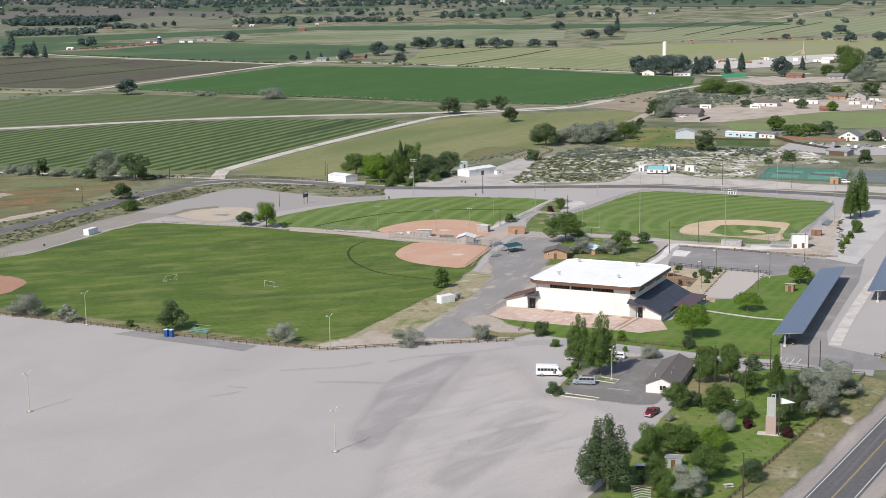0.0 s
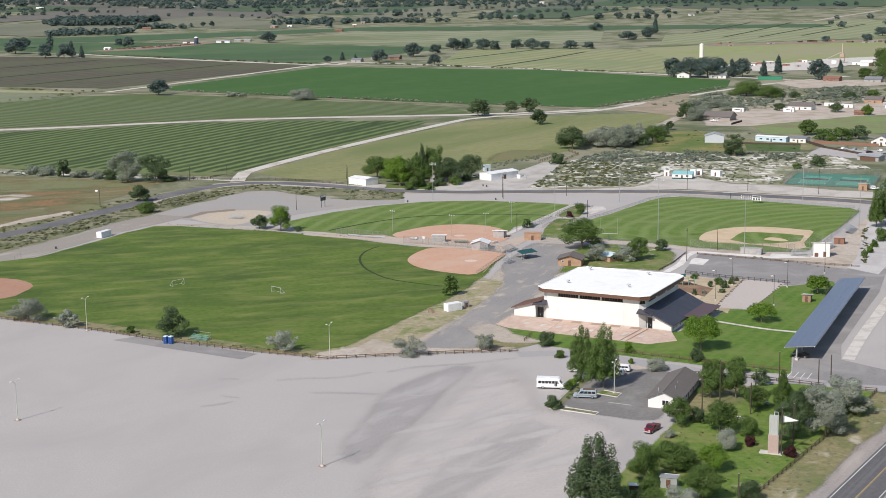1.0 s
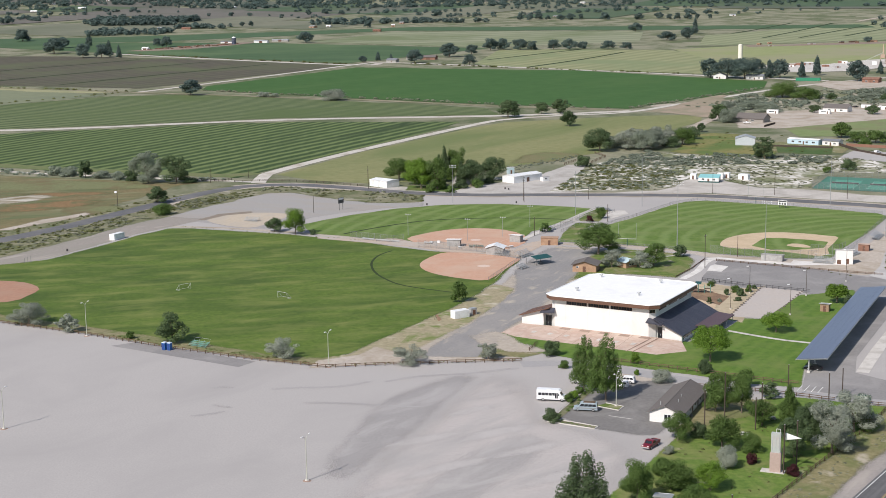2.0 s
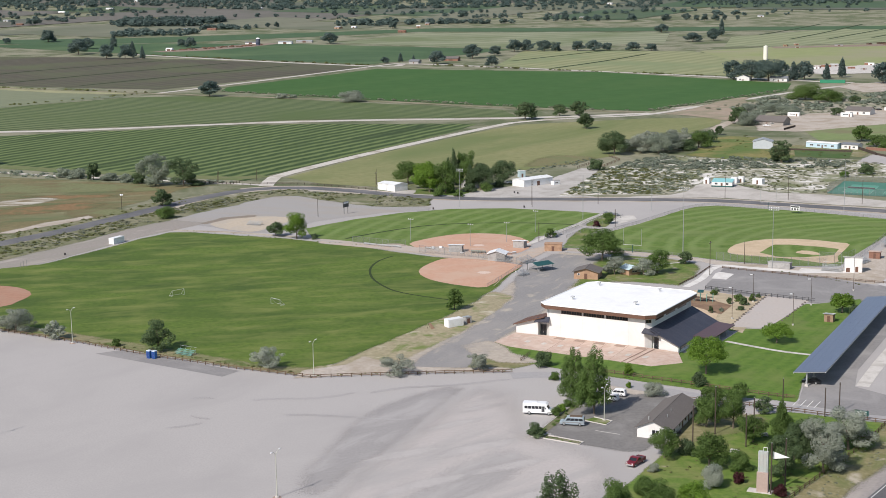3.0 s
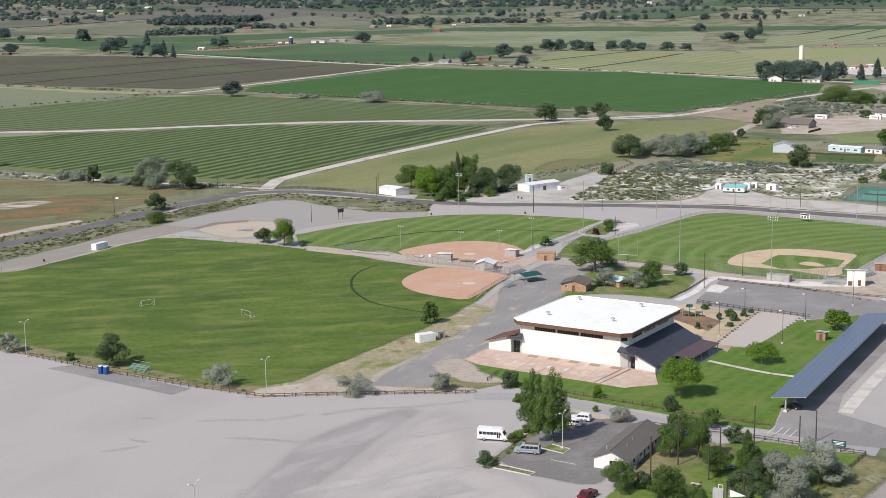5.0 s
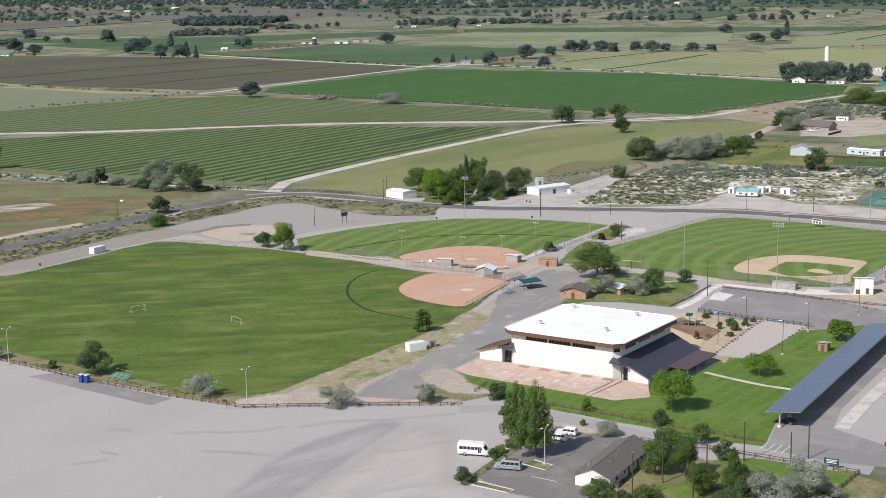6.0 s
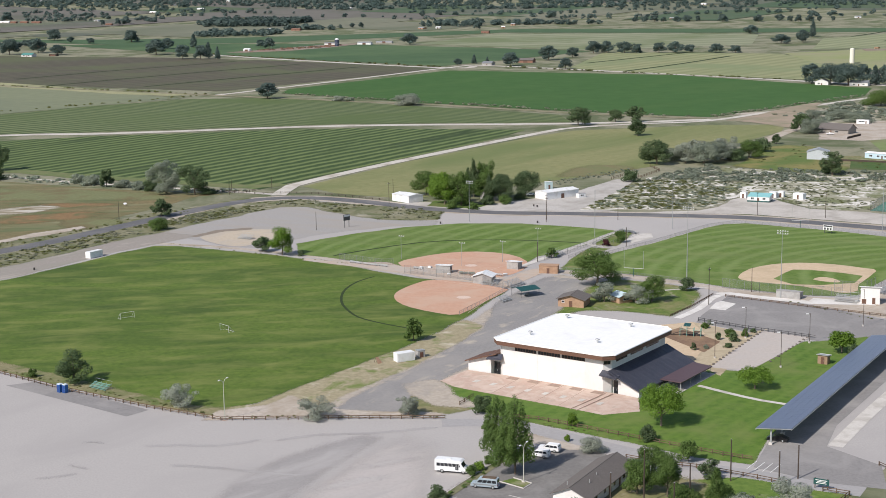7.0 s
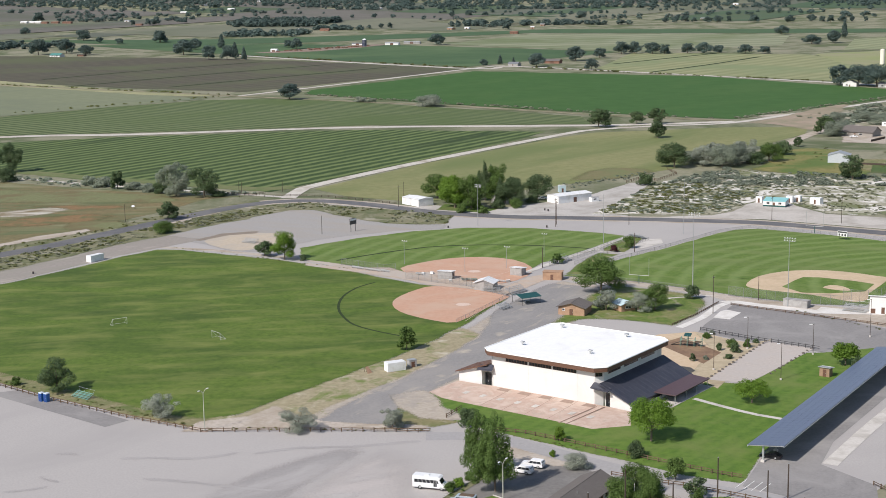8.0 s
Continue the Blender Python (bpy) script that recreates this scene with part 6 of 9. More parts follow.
# ---- solar carports ----
def solar_carport(x, y, deg, length, width, bays, label):
    c = thing("solar_carport", at(x, y, deg), label, "carport")
    lo, hi = 3.6, 4.6
    part("deck", slab([(-width / 2, 0, lo), (width / 2, 0, hi), (width / 2, length, hi), (-width / 2, length, lo)], 0.12), GALV, c)
    rows, cols = 5, bays * 4
    bm = bmesh.new()
    slope = (hi - lo) / width
    pw, pl = width / rows, length / cols
    panel = None
    for r in range(rows):
        for k in range(cols):
            x0, y0 = -width / 2 + r * pw + 0.012, k * pl + 0.012
            x1, y1 = x0 + pw - 0.024, y0 + pl - 0.024
            if panel is None:
                q = slab([(0, 0, 0.05), (x1 - x0, 0, 0.05 + slope * (x1 - x0)), (x1 - x0, y1 - y0, 0.05 + slope * (x1 - x0)), (0, y1 - y0, 0.05)], 0.045)
                panel = bpy.data.meshes.new("solar_panel")
                q.to_mesh(panel)
                q.free()
                panel.materials.append(SOLAR)
            shared("solar_panel", panel, c, Matrix.Translation((x0, y0, lo + slope * (x0 + width / 2) + 0.02)))
    bm.free()
    for k in range(bays + 1):
        yy = 1.0 + k * (length - 2.0) / bays
        col = part("column", boxed(-1.0, -0.65, yy - 0.17, yy + 0.17, -0.1, 3.9), GALV, c)
        part("footing", boxed(-1.25, -0.4, yy - 0.45, yy + 0.45, -0.1, 0.55, bevel=0.04), CONCRETE, col)
        part("rafter", slab([(-width / 2 + 0.3, yy - 0.12, lo - 0.09), (width / 2 - 0.3, yy - 0.12, hi - 0.2), (width / 2 - 0.3, yy + 0.12, hi - 0.2), (-width / 2 + 0.3, yy + 0.12, lo - 0.09)], 0.3), GALV, c)
    for e in (-1, 1):
        zz = lo if e < 0 else hi
        part("edge_beam", boxed(*sorted((e * width / 2, e * (width / 2 - 0.08))), 0, length, zz - 0.3, zz - 0.01), WHITE_METAL, c)
    return c


solar_carport(96.2, 382.8, -22.5, 99.0, 8.2, 12, "long solar panel carport with tilted blue-grey roof")
solar_carport(139.0, 437.0, -22.5, 64.0, 8.2, 8, "second solar panel carport across the drive")


# ---- trees, nearest spaces first ----
tree("cottonwood", "dark", 32.5, 271.1, 15.9, 12.6, "on the gravel edge of the grove")
tree("round", "green", 43.2, 285.4, 9.7, 6.9, "in the grove")
tree("round", "green", 55.4, 326.2, 7.2, 6.8, "beside the small house")
tree("cottonwood", "green", 41.0, 357.9, 16.8, 9.2, "in the parking island")
tree("cottonwood", "green", 36.0, 366.8, 14.4, 8.4, "in the parking island")
tree("umbrella", "bright", 71.5, 395.3, 10.4, 10.6, "on the gymnasium lawn")
tree("bush", "dark", 68.4, 383.7, 4.2, 4.5, "on the gymnasium lawn")
tree("bush", "dark", 28.3, 401.7, 5.0, 5.7, "beside the concrete slope")
tree("bush", "green", 31.5, 388.1, 2.7, 3.4, "beside the lane")
tree("open", "dark", -82.8, 416.7, 9.6, 9.6, "beside the lot fence")
tree("open", "silver", -46.7, 397.4, 6.6, 8.8, "beside the lot fence")
tree("open", "silver", -10.5, 392.3, 5.5, 9.7, "beside the lot fence")
tree("open", "silver", 10.9, 397.4, 5.3, 6.6, "beside the lot fence")
tree("open", "silver", -133.7, 438.6, 7.9, 12.4, "beside the lot fence")
tree("open", "silver", -118.8, 429.7, 5.9, 7.0, "beside the lot fence")
tree("bush", "green", -96.7, 421.3, 2.7, 3.0, "beside the lot fence")
tree("round", "green", -0.8, 471.3, 7.4, 5.3, "beside the sports field")
tree("round", "bright", -76.7, 604.4, 11.9, 10.0, "behind the sports field")
tree("round", "dark", -87.0, 611.5, 6.5, 8.0, "behind the sports field")
tree("bush", "dark", -69.0, 603.6, 2.7, 3.1, "behind the sports field")
tree("round", "green", 49.2, 557.0, 12.8, 16.5, "behind the gymnasium")
tree("open", "silver", 52.8, 529.5, 7.4, 9.2, "behind the gymnasium")
tree("open", "silver", 63.1, 528.5, 6.5, 10.2, "behind the gymnasium")
tree("round", "green", 68.3, 531.6, 9.2, 9.3, "behind the gymnasium")
tree("round", "dark", 79.9, 550.2, 5.0, 5.3, "behind the gymnasium")
tree("umbrella", "bright", 95.1, 429.3, 6.0, 8.8, "on the gymnasium lawn")
tree("umbrella", "bright", 121.3, 468.7, 6.4, 7.6, "on the gymnasium lawn")
tree("bush", "dark", 124.1, 462.9, 4.3, 5.0, "on the gymnasium lawn")
tree("bush", "silver", 56.3, 373.9, 4.4, 7.0, "beside the lane")
tree("round", "green", 66.8, 348.6, 7.8, 6.8, "in the grove")
tree("open", "dark", 67.9, 357.0, 5.0, 5.1, "in the grove")
tree("poplar", "green", 82.0, 336.2, 10.5, 6.2, "in the grove")
tree("open", "dark", 79.3, 315.3, 10.4, 7.6, "in the grove")
tree("open", "silver", 87.9, 317.9, 12.8, 10.2, "in the grove")
tree("open", "silver", 96.1, 332.9, 10.5, 12.7, "in the grove")
tree("bush", "green", 99.5, 335.1, 4.8, 6.6, "in the grove")
tree("round", "green", 53.5, 276.1, 7.9, 8.3, "in the grove")
tree("round", "green", 50.7, 294.3, 6.7, 7.1, "in the grove")
tree("open", "silver", 47.7, 266.5, 6.9, 9.1, "in the grove")
tree("bush", "green", 43.7, 266.1, 5.6, 5.2, "in the grove")
tree("bush", "silver", 63.9, 307.6, 5.8, 5.9, "in the grove")
tree("bush", "green", 70.6, 318.0, 5.4, 5.2, "in the grove")
tree("bush", "green", 52.9, 294.2, 5.6, 7.4, "in the grove")
tree("round", "dark", 83.1, 325.5, 8.7, 6.3, "in the grove")
tree("round", "green", 76.0, 337.5, 6.6, 6.4, "in the grove")
tree("bush", "silver", 52.5, 316.8, 2.1, 2.7, "in the grove")
tree("bush", "dark", 60.4, 327.8, 4.3, 4.7, "in the grove")
tree("cottonwood", "green", 182.1, 604.6, 21.0, 10.5, "beside the ball field")
tree("cottonwood", "green", 176.7, 600.6, 17.5, 8.5, "beside the ball field")
tree("bush", "green", 169.4, 566.5, 6.3, 5.6, "beside the ball field")
tree("bush", "bright", 158.1, 541.4, 3.2, 3.4, "beside the ball field")
tree("bush", "green", 163.2, 553.7, 3.3, 3.5, "beside the ball field")
tree("bush", "green", 153.7, 532.0, 3.2, 2.9, "beside the ball field")
tree("round", "green", 54.7, 643.1, 5.3, 4.7, "beside the concrete walk")
tree("round", "maroon", 49.3, 633.6, 3.1, 3.3, "beside the concrete walk")
tree("open", "green", 29.4, 607.0, 4.5, 4.7, "beside the softball field")
tree("open", "olive", -185.7, 775.1, 19.4, 19.9, "beside the back road")
tree("open", "dark", -169.6, 773.0, 16.7, 17.7, "beside the back road")
tree("open", "dark", -228.8, 800.2, 10.8, 8.6, "beside the back road")
tree("round", "dark", -160.7, 698.8, 8.7, 9.9, "beside the back road")
tree("bush", "green", -148.4, 660.5, 6.6, 12.3, "beside the back road")
tree("bush", "olive", -240.4, 806.8, 6.1, 12.3, "beside the back road")
tree("bush", "olive", -249.7, 810.6, 6.2, 10.9, "beside the back road")
tree("bush", "olive", -218.1, 796.3, 4.7, 12.8, "beside the back road")
tree("bush", "olive", -206.8, 789.9, 5.3, 10.5, "beside the back road")
tree("bush", "dark", -197.9, 783.8, 6.6, 9.0, "beside the back road")
tree("bush", "dark", -162.1, 774.4, 3.2, 10.2, "beside the back road")
tree("round", "green", -47.7, 776.4, 13.2, 16.0, "beside the white shed")
tree("round", "bright", -33.2, 744.0, 16.9, 14.7, "in the farm garden")
tree("round", "green", -24.6, 740.7, 17.4, 12.8, "in the farm garden")
tree("poplar", "dark", -22.4, 770.6, 19.4, 8.0, "in the farm garden")
tree("open", "green", -15.4, 764.9, 20.5, 13.8, "in the farm garden")
tree("round", "dark", -7.6, 754.5, 14.1, 13.0, "in the farm garden")
tree("round", "dark", 3.2, 777.0, 13.2, 15.4, "in the farm garden")
tree("bush", "green", -27.3, 730.0, 5.3, 6.3, "in the farm garden")
tree("bush", "green", -16.9, 728.7, 4.1, 5.6, "in the farm garden")
tree("round", "dark", 68.1, 912.4, 15.5, 19.6, "at the end of the hedge")
tree("round", "silver", 85.1, 920.1, 12.6, 15.4, "in the hedge")
tree("round", "olive", 95.7, 915.0, 13.4, 18.9, "in the hedge")
tree("open", "silver", 110.5, 940.9, 14.4, 19.0, "in the hedge")
tree("round", "green", 123.7, 946.1, 11.8, 16.0, "in the hedge")
tree("bush", "dark", 114.5, 933.0, 8.4, 16.1, "in the hedge")
tree("round", "dark", 146.4, 1030.8, 6.7, 6.2, "beside the dirt lane")
tree("bush", "dark", 54.5, 833.5, 7.4, 10.8, "beside the dirt lane")
tree("open", "dark", 163.8, 865.0, 15.0, 15.1, "beside the grey shed")
tree("round", "dark", 53.6, 1084.4, 12.3, 12.5, "in the pasture")
tree("open", "dark", 50.5, 1195.4, 13.5, 16.4, "beside the old shed")
tree("round", "dark", 34.6, 1192.8, 10.6, 11.2, "beside the old shed")
tree("round", "dark", 7.0, 1164.8, 15.0, 17.9, "beside the dirt lane")
# Far trees with "blue" leaves carry the painted haze tint.
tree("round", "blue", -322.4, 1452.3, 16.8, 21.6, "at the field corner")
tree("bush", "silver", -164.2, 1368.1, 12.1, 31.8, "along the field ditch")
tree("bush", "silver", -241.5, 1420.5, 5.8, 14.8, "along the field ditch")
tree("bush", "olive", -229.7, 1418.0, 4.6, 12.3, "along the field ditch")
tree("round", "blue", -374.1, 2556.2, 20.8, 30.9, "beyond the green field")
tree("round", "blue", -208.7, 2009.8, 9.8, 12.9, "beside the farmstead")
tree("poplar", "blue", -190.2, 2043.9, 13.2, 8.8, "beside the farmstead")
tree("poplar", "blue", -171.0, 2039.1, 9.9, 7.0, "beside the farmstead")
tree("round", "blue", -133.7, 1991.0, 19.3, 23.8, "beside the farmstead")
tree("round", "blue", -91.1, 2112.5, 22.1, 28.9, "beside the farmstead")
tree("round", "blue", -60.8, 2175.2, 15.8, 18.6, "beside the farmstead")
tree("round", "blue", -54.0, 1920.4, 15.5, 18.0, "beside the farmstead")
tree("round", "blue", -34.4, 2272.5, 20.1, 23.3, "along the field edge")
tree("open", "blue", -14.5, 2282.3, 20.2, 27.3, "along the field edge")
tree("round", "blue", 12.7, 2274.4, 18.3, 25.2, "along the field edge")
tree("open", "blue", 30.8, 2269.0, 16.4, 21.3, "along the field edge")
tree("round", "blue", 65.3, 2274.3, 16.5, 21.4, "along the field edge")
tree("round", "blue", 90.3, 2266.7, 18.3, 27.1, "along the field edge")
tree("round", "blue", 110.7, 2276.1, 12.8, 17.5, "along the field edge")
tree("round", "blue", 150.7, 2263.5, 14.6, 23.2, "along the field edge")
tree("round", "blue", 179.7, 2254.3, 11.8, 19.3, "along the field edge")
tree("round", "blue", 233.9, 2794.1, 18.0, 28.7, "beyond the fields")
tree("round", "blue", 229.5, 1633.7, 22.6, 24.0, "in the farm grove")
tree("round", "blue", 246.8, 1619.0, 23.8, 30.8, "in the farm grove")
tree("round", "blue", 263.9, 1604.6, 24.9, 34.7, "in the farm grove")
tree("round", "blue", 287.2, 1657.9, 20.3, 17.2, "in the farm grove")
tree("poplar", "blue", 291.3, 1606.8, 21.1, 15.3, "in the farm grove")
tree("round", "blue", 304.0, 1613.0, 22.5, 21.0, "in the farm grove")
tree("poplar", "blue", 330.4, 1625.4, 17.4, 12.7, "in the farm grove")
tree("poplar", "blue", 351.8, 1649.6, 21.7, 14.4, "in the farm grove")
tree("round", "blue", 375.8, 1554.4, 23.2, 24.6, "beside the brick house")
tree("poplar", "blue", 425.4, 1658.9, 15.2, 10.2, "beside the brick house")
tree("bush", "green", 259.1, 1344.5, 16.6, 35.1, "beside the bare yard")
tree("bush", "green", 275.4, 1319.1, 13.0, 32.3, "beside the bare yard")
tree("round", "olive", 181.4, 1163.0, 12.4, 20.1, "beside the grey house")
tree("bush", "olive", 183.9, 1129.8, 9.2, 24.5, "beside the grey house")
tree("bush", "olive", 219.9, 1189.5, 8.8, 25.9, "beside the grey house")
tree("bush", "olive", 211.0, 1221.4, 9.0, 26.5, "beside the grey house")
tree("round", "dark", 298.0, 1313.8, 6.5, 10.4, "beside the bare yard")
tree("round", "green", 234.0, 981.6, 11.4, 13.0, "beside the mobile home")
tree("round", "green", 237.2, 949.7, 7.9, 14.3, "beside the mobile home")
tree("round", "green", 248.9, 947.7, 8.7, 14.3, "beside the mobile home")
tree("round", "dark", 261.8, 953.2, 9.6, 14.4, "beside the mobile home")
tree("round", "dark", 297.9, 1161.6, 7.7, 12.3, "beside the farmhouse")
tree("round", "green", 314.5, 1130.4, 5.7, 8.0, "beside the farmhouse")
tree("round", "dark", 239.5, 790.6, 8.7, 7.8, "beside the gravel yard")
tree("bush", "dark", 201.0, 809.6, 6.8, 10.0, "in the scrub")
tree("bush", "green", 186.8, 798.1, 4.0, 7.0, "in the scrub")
# Large full-crowned tree that uses the bush outline, so its label says shrub.
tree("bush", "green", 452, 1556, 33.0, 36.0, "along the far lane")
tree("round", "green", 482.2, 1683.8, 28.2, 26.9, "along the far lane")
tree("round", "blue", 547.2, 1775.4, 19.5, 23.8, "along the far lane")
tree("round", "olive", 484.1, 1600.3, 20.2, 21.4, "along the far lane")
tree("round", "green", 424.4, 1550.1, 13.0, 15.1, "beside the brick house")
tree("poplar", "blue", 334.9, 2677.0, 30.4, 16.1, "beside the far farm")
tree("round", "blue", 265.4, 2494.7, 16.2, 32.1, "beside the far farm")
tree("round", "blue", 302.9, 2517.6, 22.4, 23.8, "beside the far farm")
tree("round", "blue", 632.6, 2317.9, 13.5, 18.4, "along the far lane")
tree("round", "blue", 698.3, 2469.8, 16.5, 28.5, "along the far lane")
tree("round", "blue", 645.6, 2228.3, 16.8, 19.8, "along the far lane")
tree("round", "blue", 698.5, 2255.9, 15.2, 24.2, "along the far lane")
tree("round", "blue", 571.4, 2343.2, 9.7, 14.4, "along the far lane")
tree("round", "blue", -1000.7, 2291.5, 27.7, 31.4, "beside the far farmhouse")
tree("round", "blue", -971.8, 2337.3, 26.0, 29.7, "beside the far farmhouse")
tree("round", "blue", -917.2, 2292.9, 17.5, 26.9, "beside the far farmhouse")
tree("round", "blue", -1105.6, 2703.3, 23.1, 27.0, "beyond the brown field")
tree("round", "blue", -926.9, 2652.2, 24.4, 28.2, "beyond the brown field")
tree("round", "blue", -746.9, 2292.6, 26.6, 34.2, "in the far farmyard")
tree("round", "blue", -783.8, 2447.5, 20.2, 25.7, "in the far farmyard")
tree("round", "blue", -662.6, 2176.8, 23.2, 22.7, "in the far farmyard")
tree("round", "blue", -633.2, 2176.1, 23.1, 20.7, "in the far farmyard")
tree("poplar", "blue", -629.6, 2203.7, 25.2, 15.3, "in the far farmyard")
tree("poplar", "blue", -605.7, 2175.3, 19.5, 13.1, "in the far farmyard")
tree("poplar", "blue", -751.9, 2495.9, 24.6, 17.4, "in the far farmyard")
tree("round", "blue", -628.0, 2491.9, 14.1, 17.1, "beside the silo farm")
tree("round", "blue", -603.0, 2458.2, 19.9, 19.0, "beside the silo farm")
tree("open", "dark", -325.2, 867.4, 20.0, 15.1, "beside the back road")
tree("bush", "dark", -306.0, 824.2, 8.8, 12.9, "beside the back road")
tree("round", "green", 77.3, 370.5, 4.9, 4.6, "beside the lane")
tree("round", "green", 69.5, 360.2, 7.1, 7.0, "beside the small house")
tree("bush", "bright", 50.5, 381.4, 1.9, 1.9, "beside the lane")
tree("open", "dark", 81.6, 360.2, 4.2, 5.0, "beside the rail fence")
tree("bush", "maroon", 69.4, 310.4, 2.8, 3.2, "beside the monument sign")
tree("open", "green", 42.9, 271.6, 6.5, 6.1, "in the grove")
tree("round", "green", 64.5, 320.6, 7.9, 7.7, "in the grove")
tree("bush", "dark", 62.7, 275.7, 5.3, 6.2, "in the grove")
tree("round", "bright", 58.6, 293.9, 6.4, 6.5, "in the grove")
tree("round", "dark", 86.0, 326.3, 9.7, 7.6, "in the grove")
tree("bush", "green", 49.5, 302.3, 4.8, 5.2, "in the grove")
tree("bush", "dark", 40.8, 273.4, 3.9, 4.0, "in the grove")
tree("round", "green", 83.2, 341.9, 5.7, 5.8, "in the grove")
tree("bush", "olive", 78.6, 931.7, 9.1, 16.0, "in the hedge")
tree("open", "silver", 92.3, 936.6, 13.6, 15.0, "in the hedge")
tree("round", "olive", 103.3, 927.7, 12.8, 18.4, "in the hedge")
tree("bush", "dark", 133.6, 982.8, 9.6, 14.4, "in the hedge")
tree("bush", "olive", 174.8, 1100.6, 11.7, 19.1, "beside the grey house")
tree("round", "dark", 170.6, 1116.7, 13.7, 14.5, "beside the grey house")
tree("bush", "green", 238.2, 930.9, 6.2, 9.9, "beside the mobile home")
tree("round", "dark", 279.5, 906.3, 7.7, 10.6, "beside the white house")
tree("round", "dark", 256.4, 1181.8, 6.8, 10.3, "among the far yards")
tree("round", "dark", 341.8, 1289.7, 7.5, 13.7, "among the far yards")
tree("round", "green", 370.3, 1318.0, 6.6, 12.9, "among the far yards")
tree("round", "bright", 315, 1130.6, 8.5, 9.5, "beside the brown shed")
tree("round", "dark", 390.1, 1278.4, 14.0, 17.1, "among the far yards")
tree("bush", "olive", 330.4, 1327.5, 5.5, 23.4, "among the far yards")
tree("bush", "dark", 27.2, 340.2, 3.6, 4.6, "on the planted parking island")
tree("bush", "green", 31.9, 356.4, 2.6, 3.2, "in the planted strip")
tree("bush", "bright", 33.2, 359.6, 2.2, 2.8, "in the planted strip")
tree("bush", "green", 34.8, 363.6, 2.4, 3.0, "in the planted strip")
tree("round", "bright", 50.9, 392.7, 3.6, 2.6, "beside the lane")
tree("bush", "olive", 432, 1462, 15.0, 30.0, "under the large trees")
tree("bush", "olive", 455, 1455, 13.0, 30.0, "under the large trees")
tree("round", "olive", 446, 1490, 17.0, 22.0, "under the large trees")
tree("round", "green", 72.8, 347.5, 10.2, 6.4, "in the grove")
tree("bush", "maroon", 76.8, 302.8, 3.0, 3.4, "beside the monument sign")
for x, y, h, w, leaf in ((91.5, 485.6, 2.6, 4.2, "green"), (92.1, 479.2, 3.4, 3.4, "dark"), (95.7, 485.5, 3.0, 2.4, "green"), (84.3, 495.3, 2.0, 3.0, "green"), (87.8, 481.1, 2.6, 2.0, "dark"), (90.4, 472.1, 1.6, 3.0, "dark"), (86.0, 500.1, 1.6, 2.2, "olive"), (98.5, 491.0, 1.6, 2.2, "dark"), (84.0, 470.0, 1.4, 1.8, "olive")):
    tree("bush", leaf, x, y, h, w, "in the sand garden")
tree("poplar", "dark", -19.5, 774.0, 17.5, 7.5, "in the farm garden")
tree("poplar", "dark", -25.5, 772.0, 15.0, 6.5, "in the farm garden")
tree("poplar", "dark", -13.0, 757.0, 13.0, 8.0, "in the farm garden")
tree("round", "dark", -9.0, 768.0, 13.0, 11.0, "in the farm garden")
tree("round", "green", -29.0, 752.0, 12.5, 11.0, "in the farm garden")
tree("round", "bright", -38.0, 760.0, 14.0, 12.0, "in the farm garden")
tree("bush", "dark", -12.0, 744.0, 5.5, 8.0, "in the farm garden")
tree("bush", "green", -4.0, 748.0, 5.0, 8.0, "in the farm garden")
tree("bush", "green", -22.0, 741.0, 5.5, 6.0, "in the farm garden")
tree("bush", "dark", 2.0, 764.0, 5.0, 7.0, "in the farm garden")
tree("open", "dark", 80.4, 467.8, 2.5, 1.7, "in the sand garden")


# ---- poles and lamps ----
def floodlight_mast(x, y, h):
    m = thing("floodlight_mast", at(x, y, -26), "tall steel floodlight mast beside the ball fields", "floodlight", "ball field masts")
    part("pole", tubes(((0, 0, -0.2), (0, 0, h), 0.06 + h * 0.005, 0.05)), MAST_STEEL, m)
    wide = 0.8 + h * 0.05
    for z in (h - 0.15, h - 0.95) if h > 15 else (h - 0.15,):
        arm = part("crossarm", boxed(-wide, wide, -0.05, 0.05, z - 0.05, z + 0.05), MAST_STEEL, m)
        for k in range(5 if h > 15 else 3):
            c = -wide + 0.2 + k * (2 * wide - 0.4) / (4 if h > 15 else 2)
            lamp = bmesh.new()
            tube(lamp, (c, 0.1, z + 0.1), (c, 0.42, z + 0.2), 0.09, 0.17, 10)
            part("lamp_head", lamp, WHITE_METAL, arm)
    return m


def power_pole(x, y, h):
    m = thing("utility_pole", at(x, y, 62), "slim dark wooden utility pole", "utility pole", "utility poles")
    steel = h > 15
    part("pole", tubes(((0, 0, -0.2), (0, 0, h), 0.14, 0.08)), MAST_STEEL if steel else POLE_WOOD, m)
    if steel:
        tagged(m, "tall bare steel mast beside the ball field")
        part("cap", tubes(((0, 0, h), (0, 0, h + 0.15), 0.1), sides=8), MAST_STEEL, m)
    elif h > 9:
        arm = part("crossarm", boxed(-1.0, 1.0, -0.06, 0.06, h - 0.8, h - 0.66), POLE_WOOD, m)
        for k in (-0.9, -0.35, 0.35, 0.9):
            part("insulator", tubes(((k, 0, h - 0.66), (k, 0, h - 0.45), 0.05), sides=6), GALV, arm)


def timber_post(x, y, h):
    m = thing("timber_post", at(x, y), "tall dark round timber post in grass", "post", "timber posts")
    part("post", tubes(((0, 0, -0.2), (0, 0, h), 0.15, 0.12)), POLE_WOOD, m)
    part("cap", tubes(((0, 0, h), (0, 0, h + 0.04), 0.15)), GALV, m)


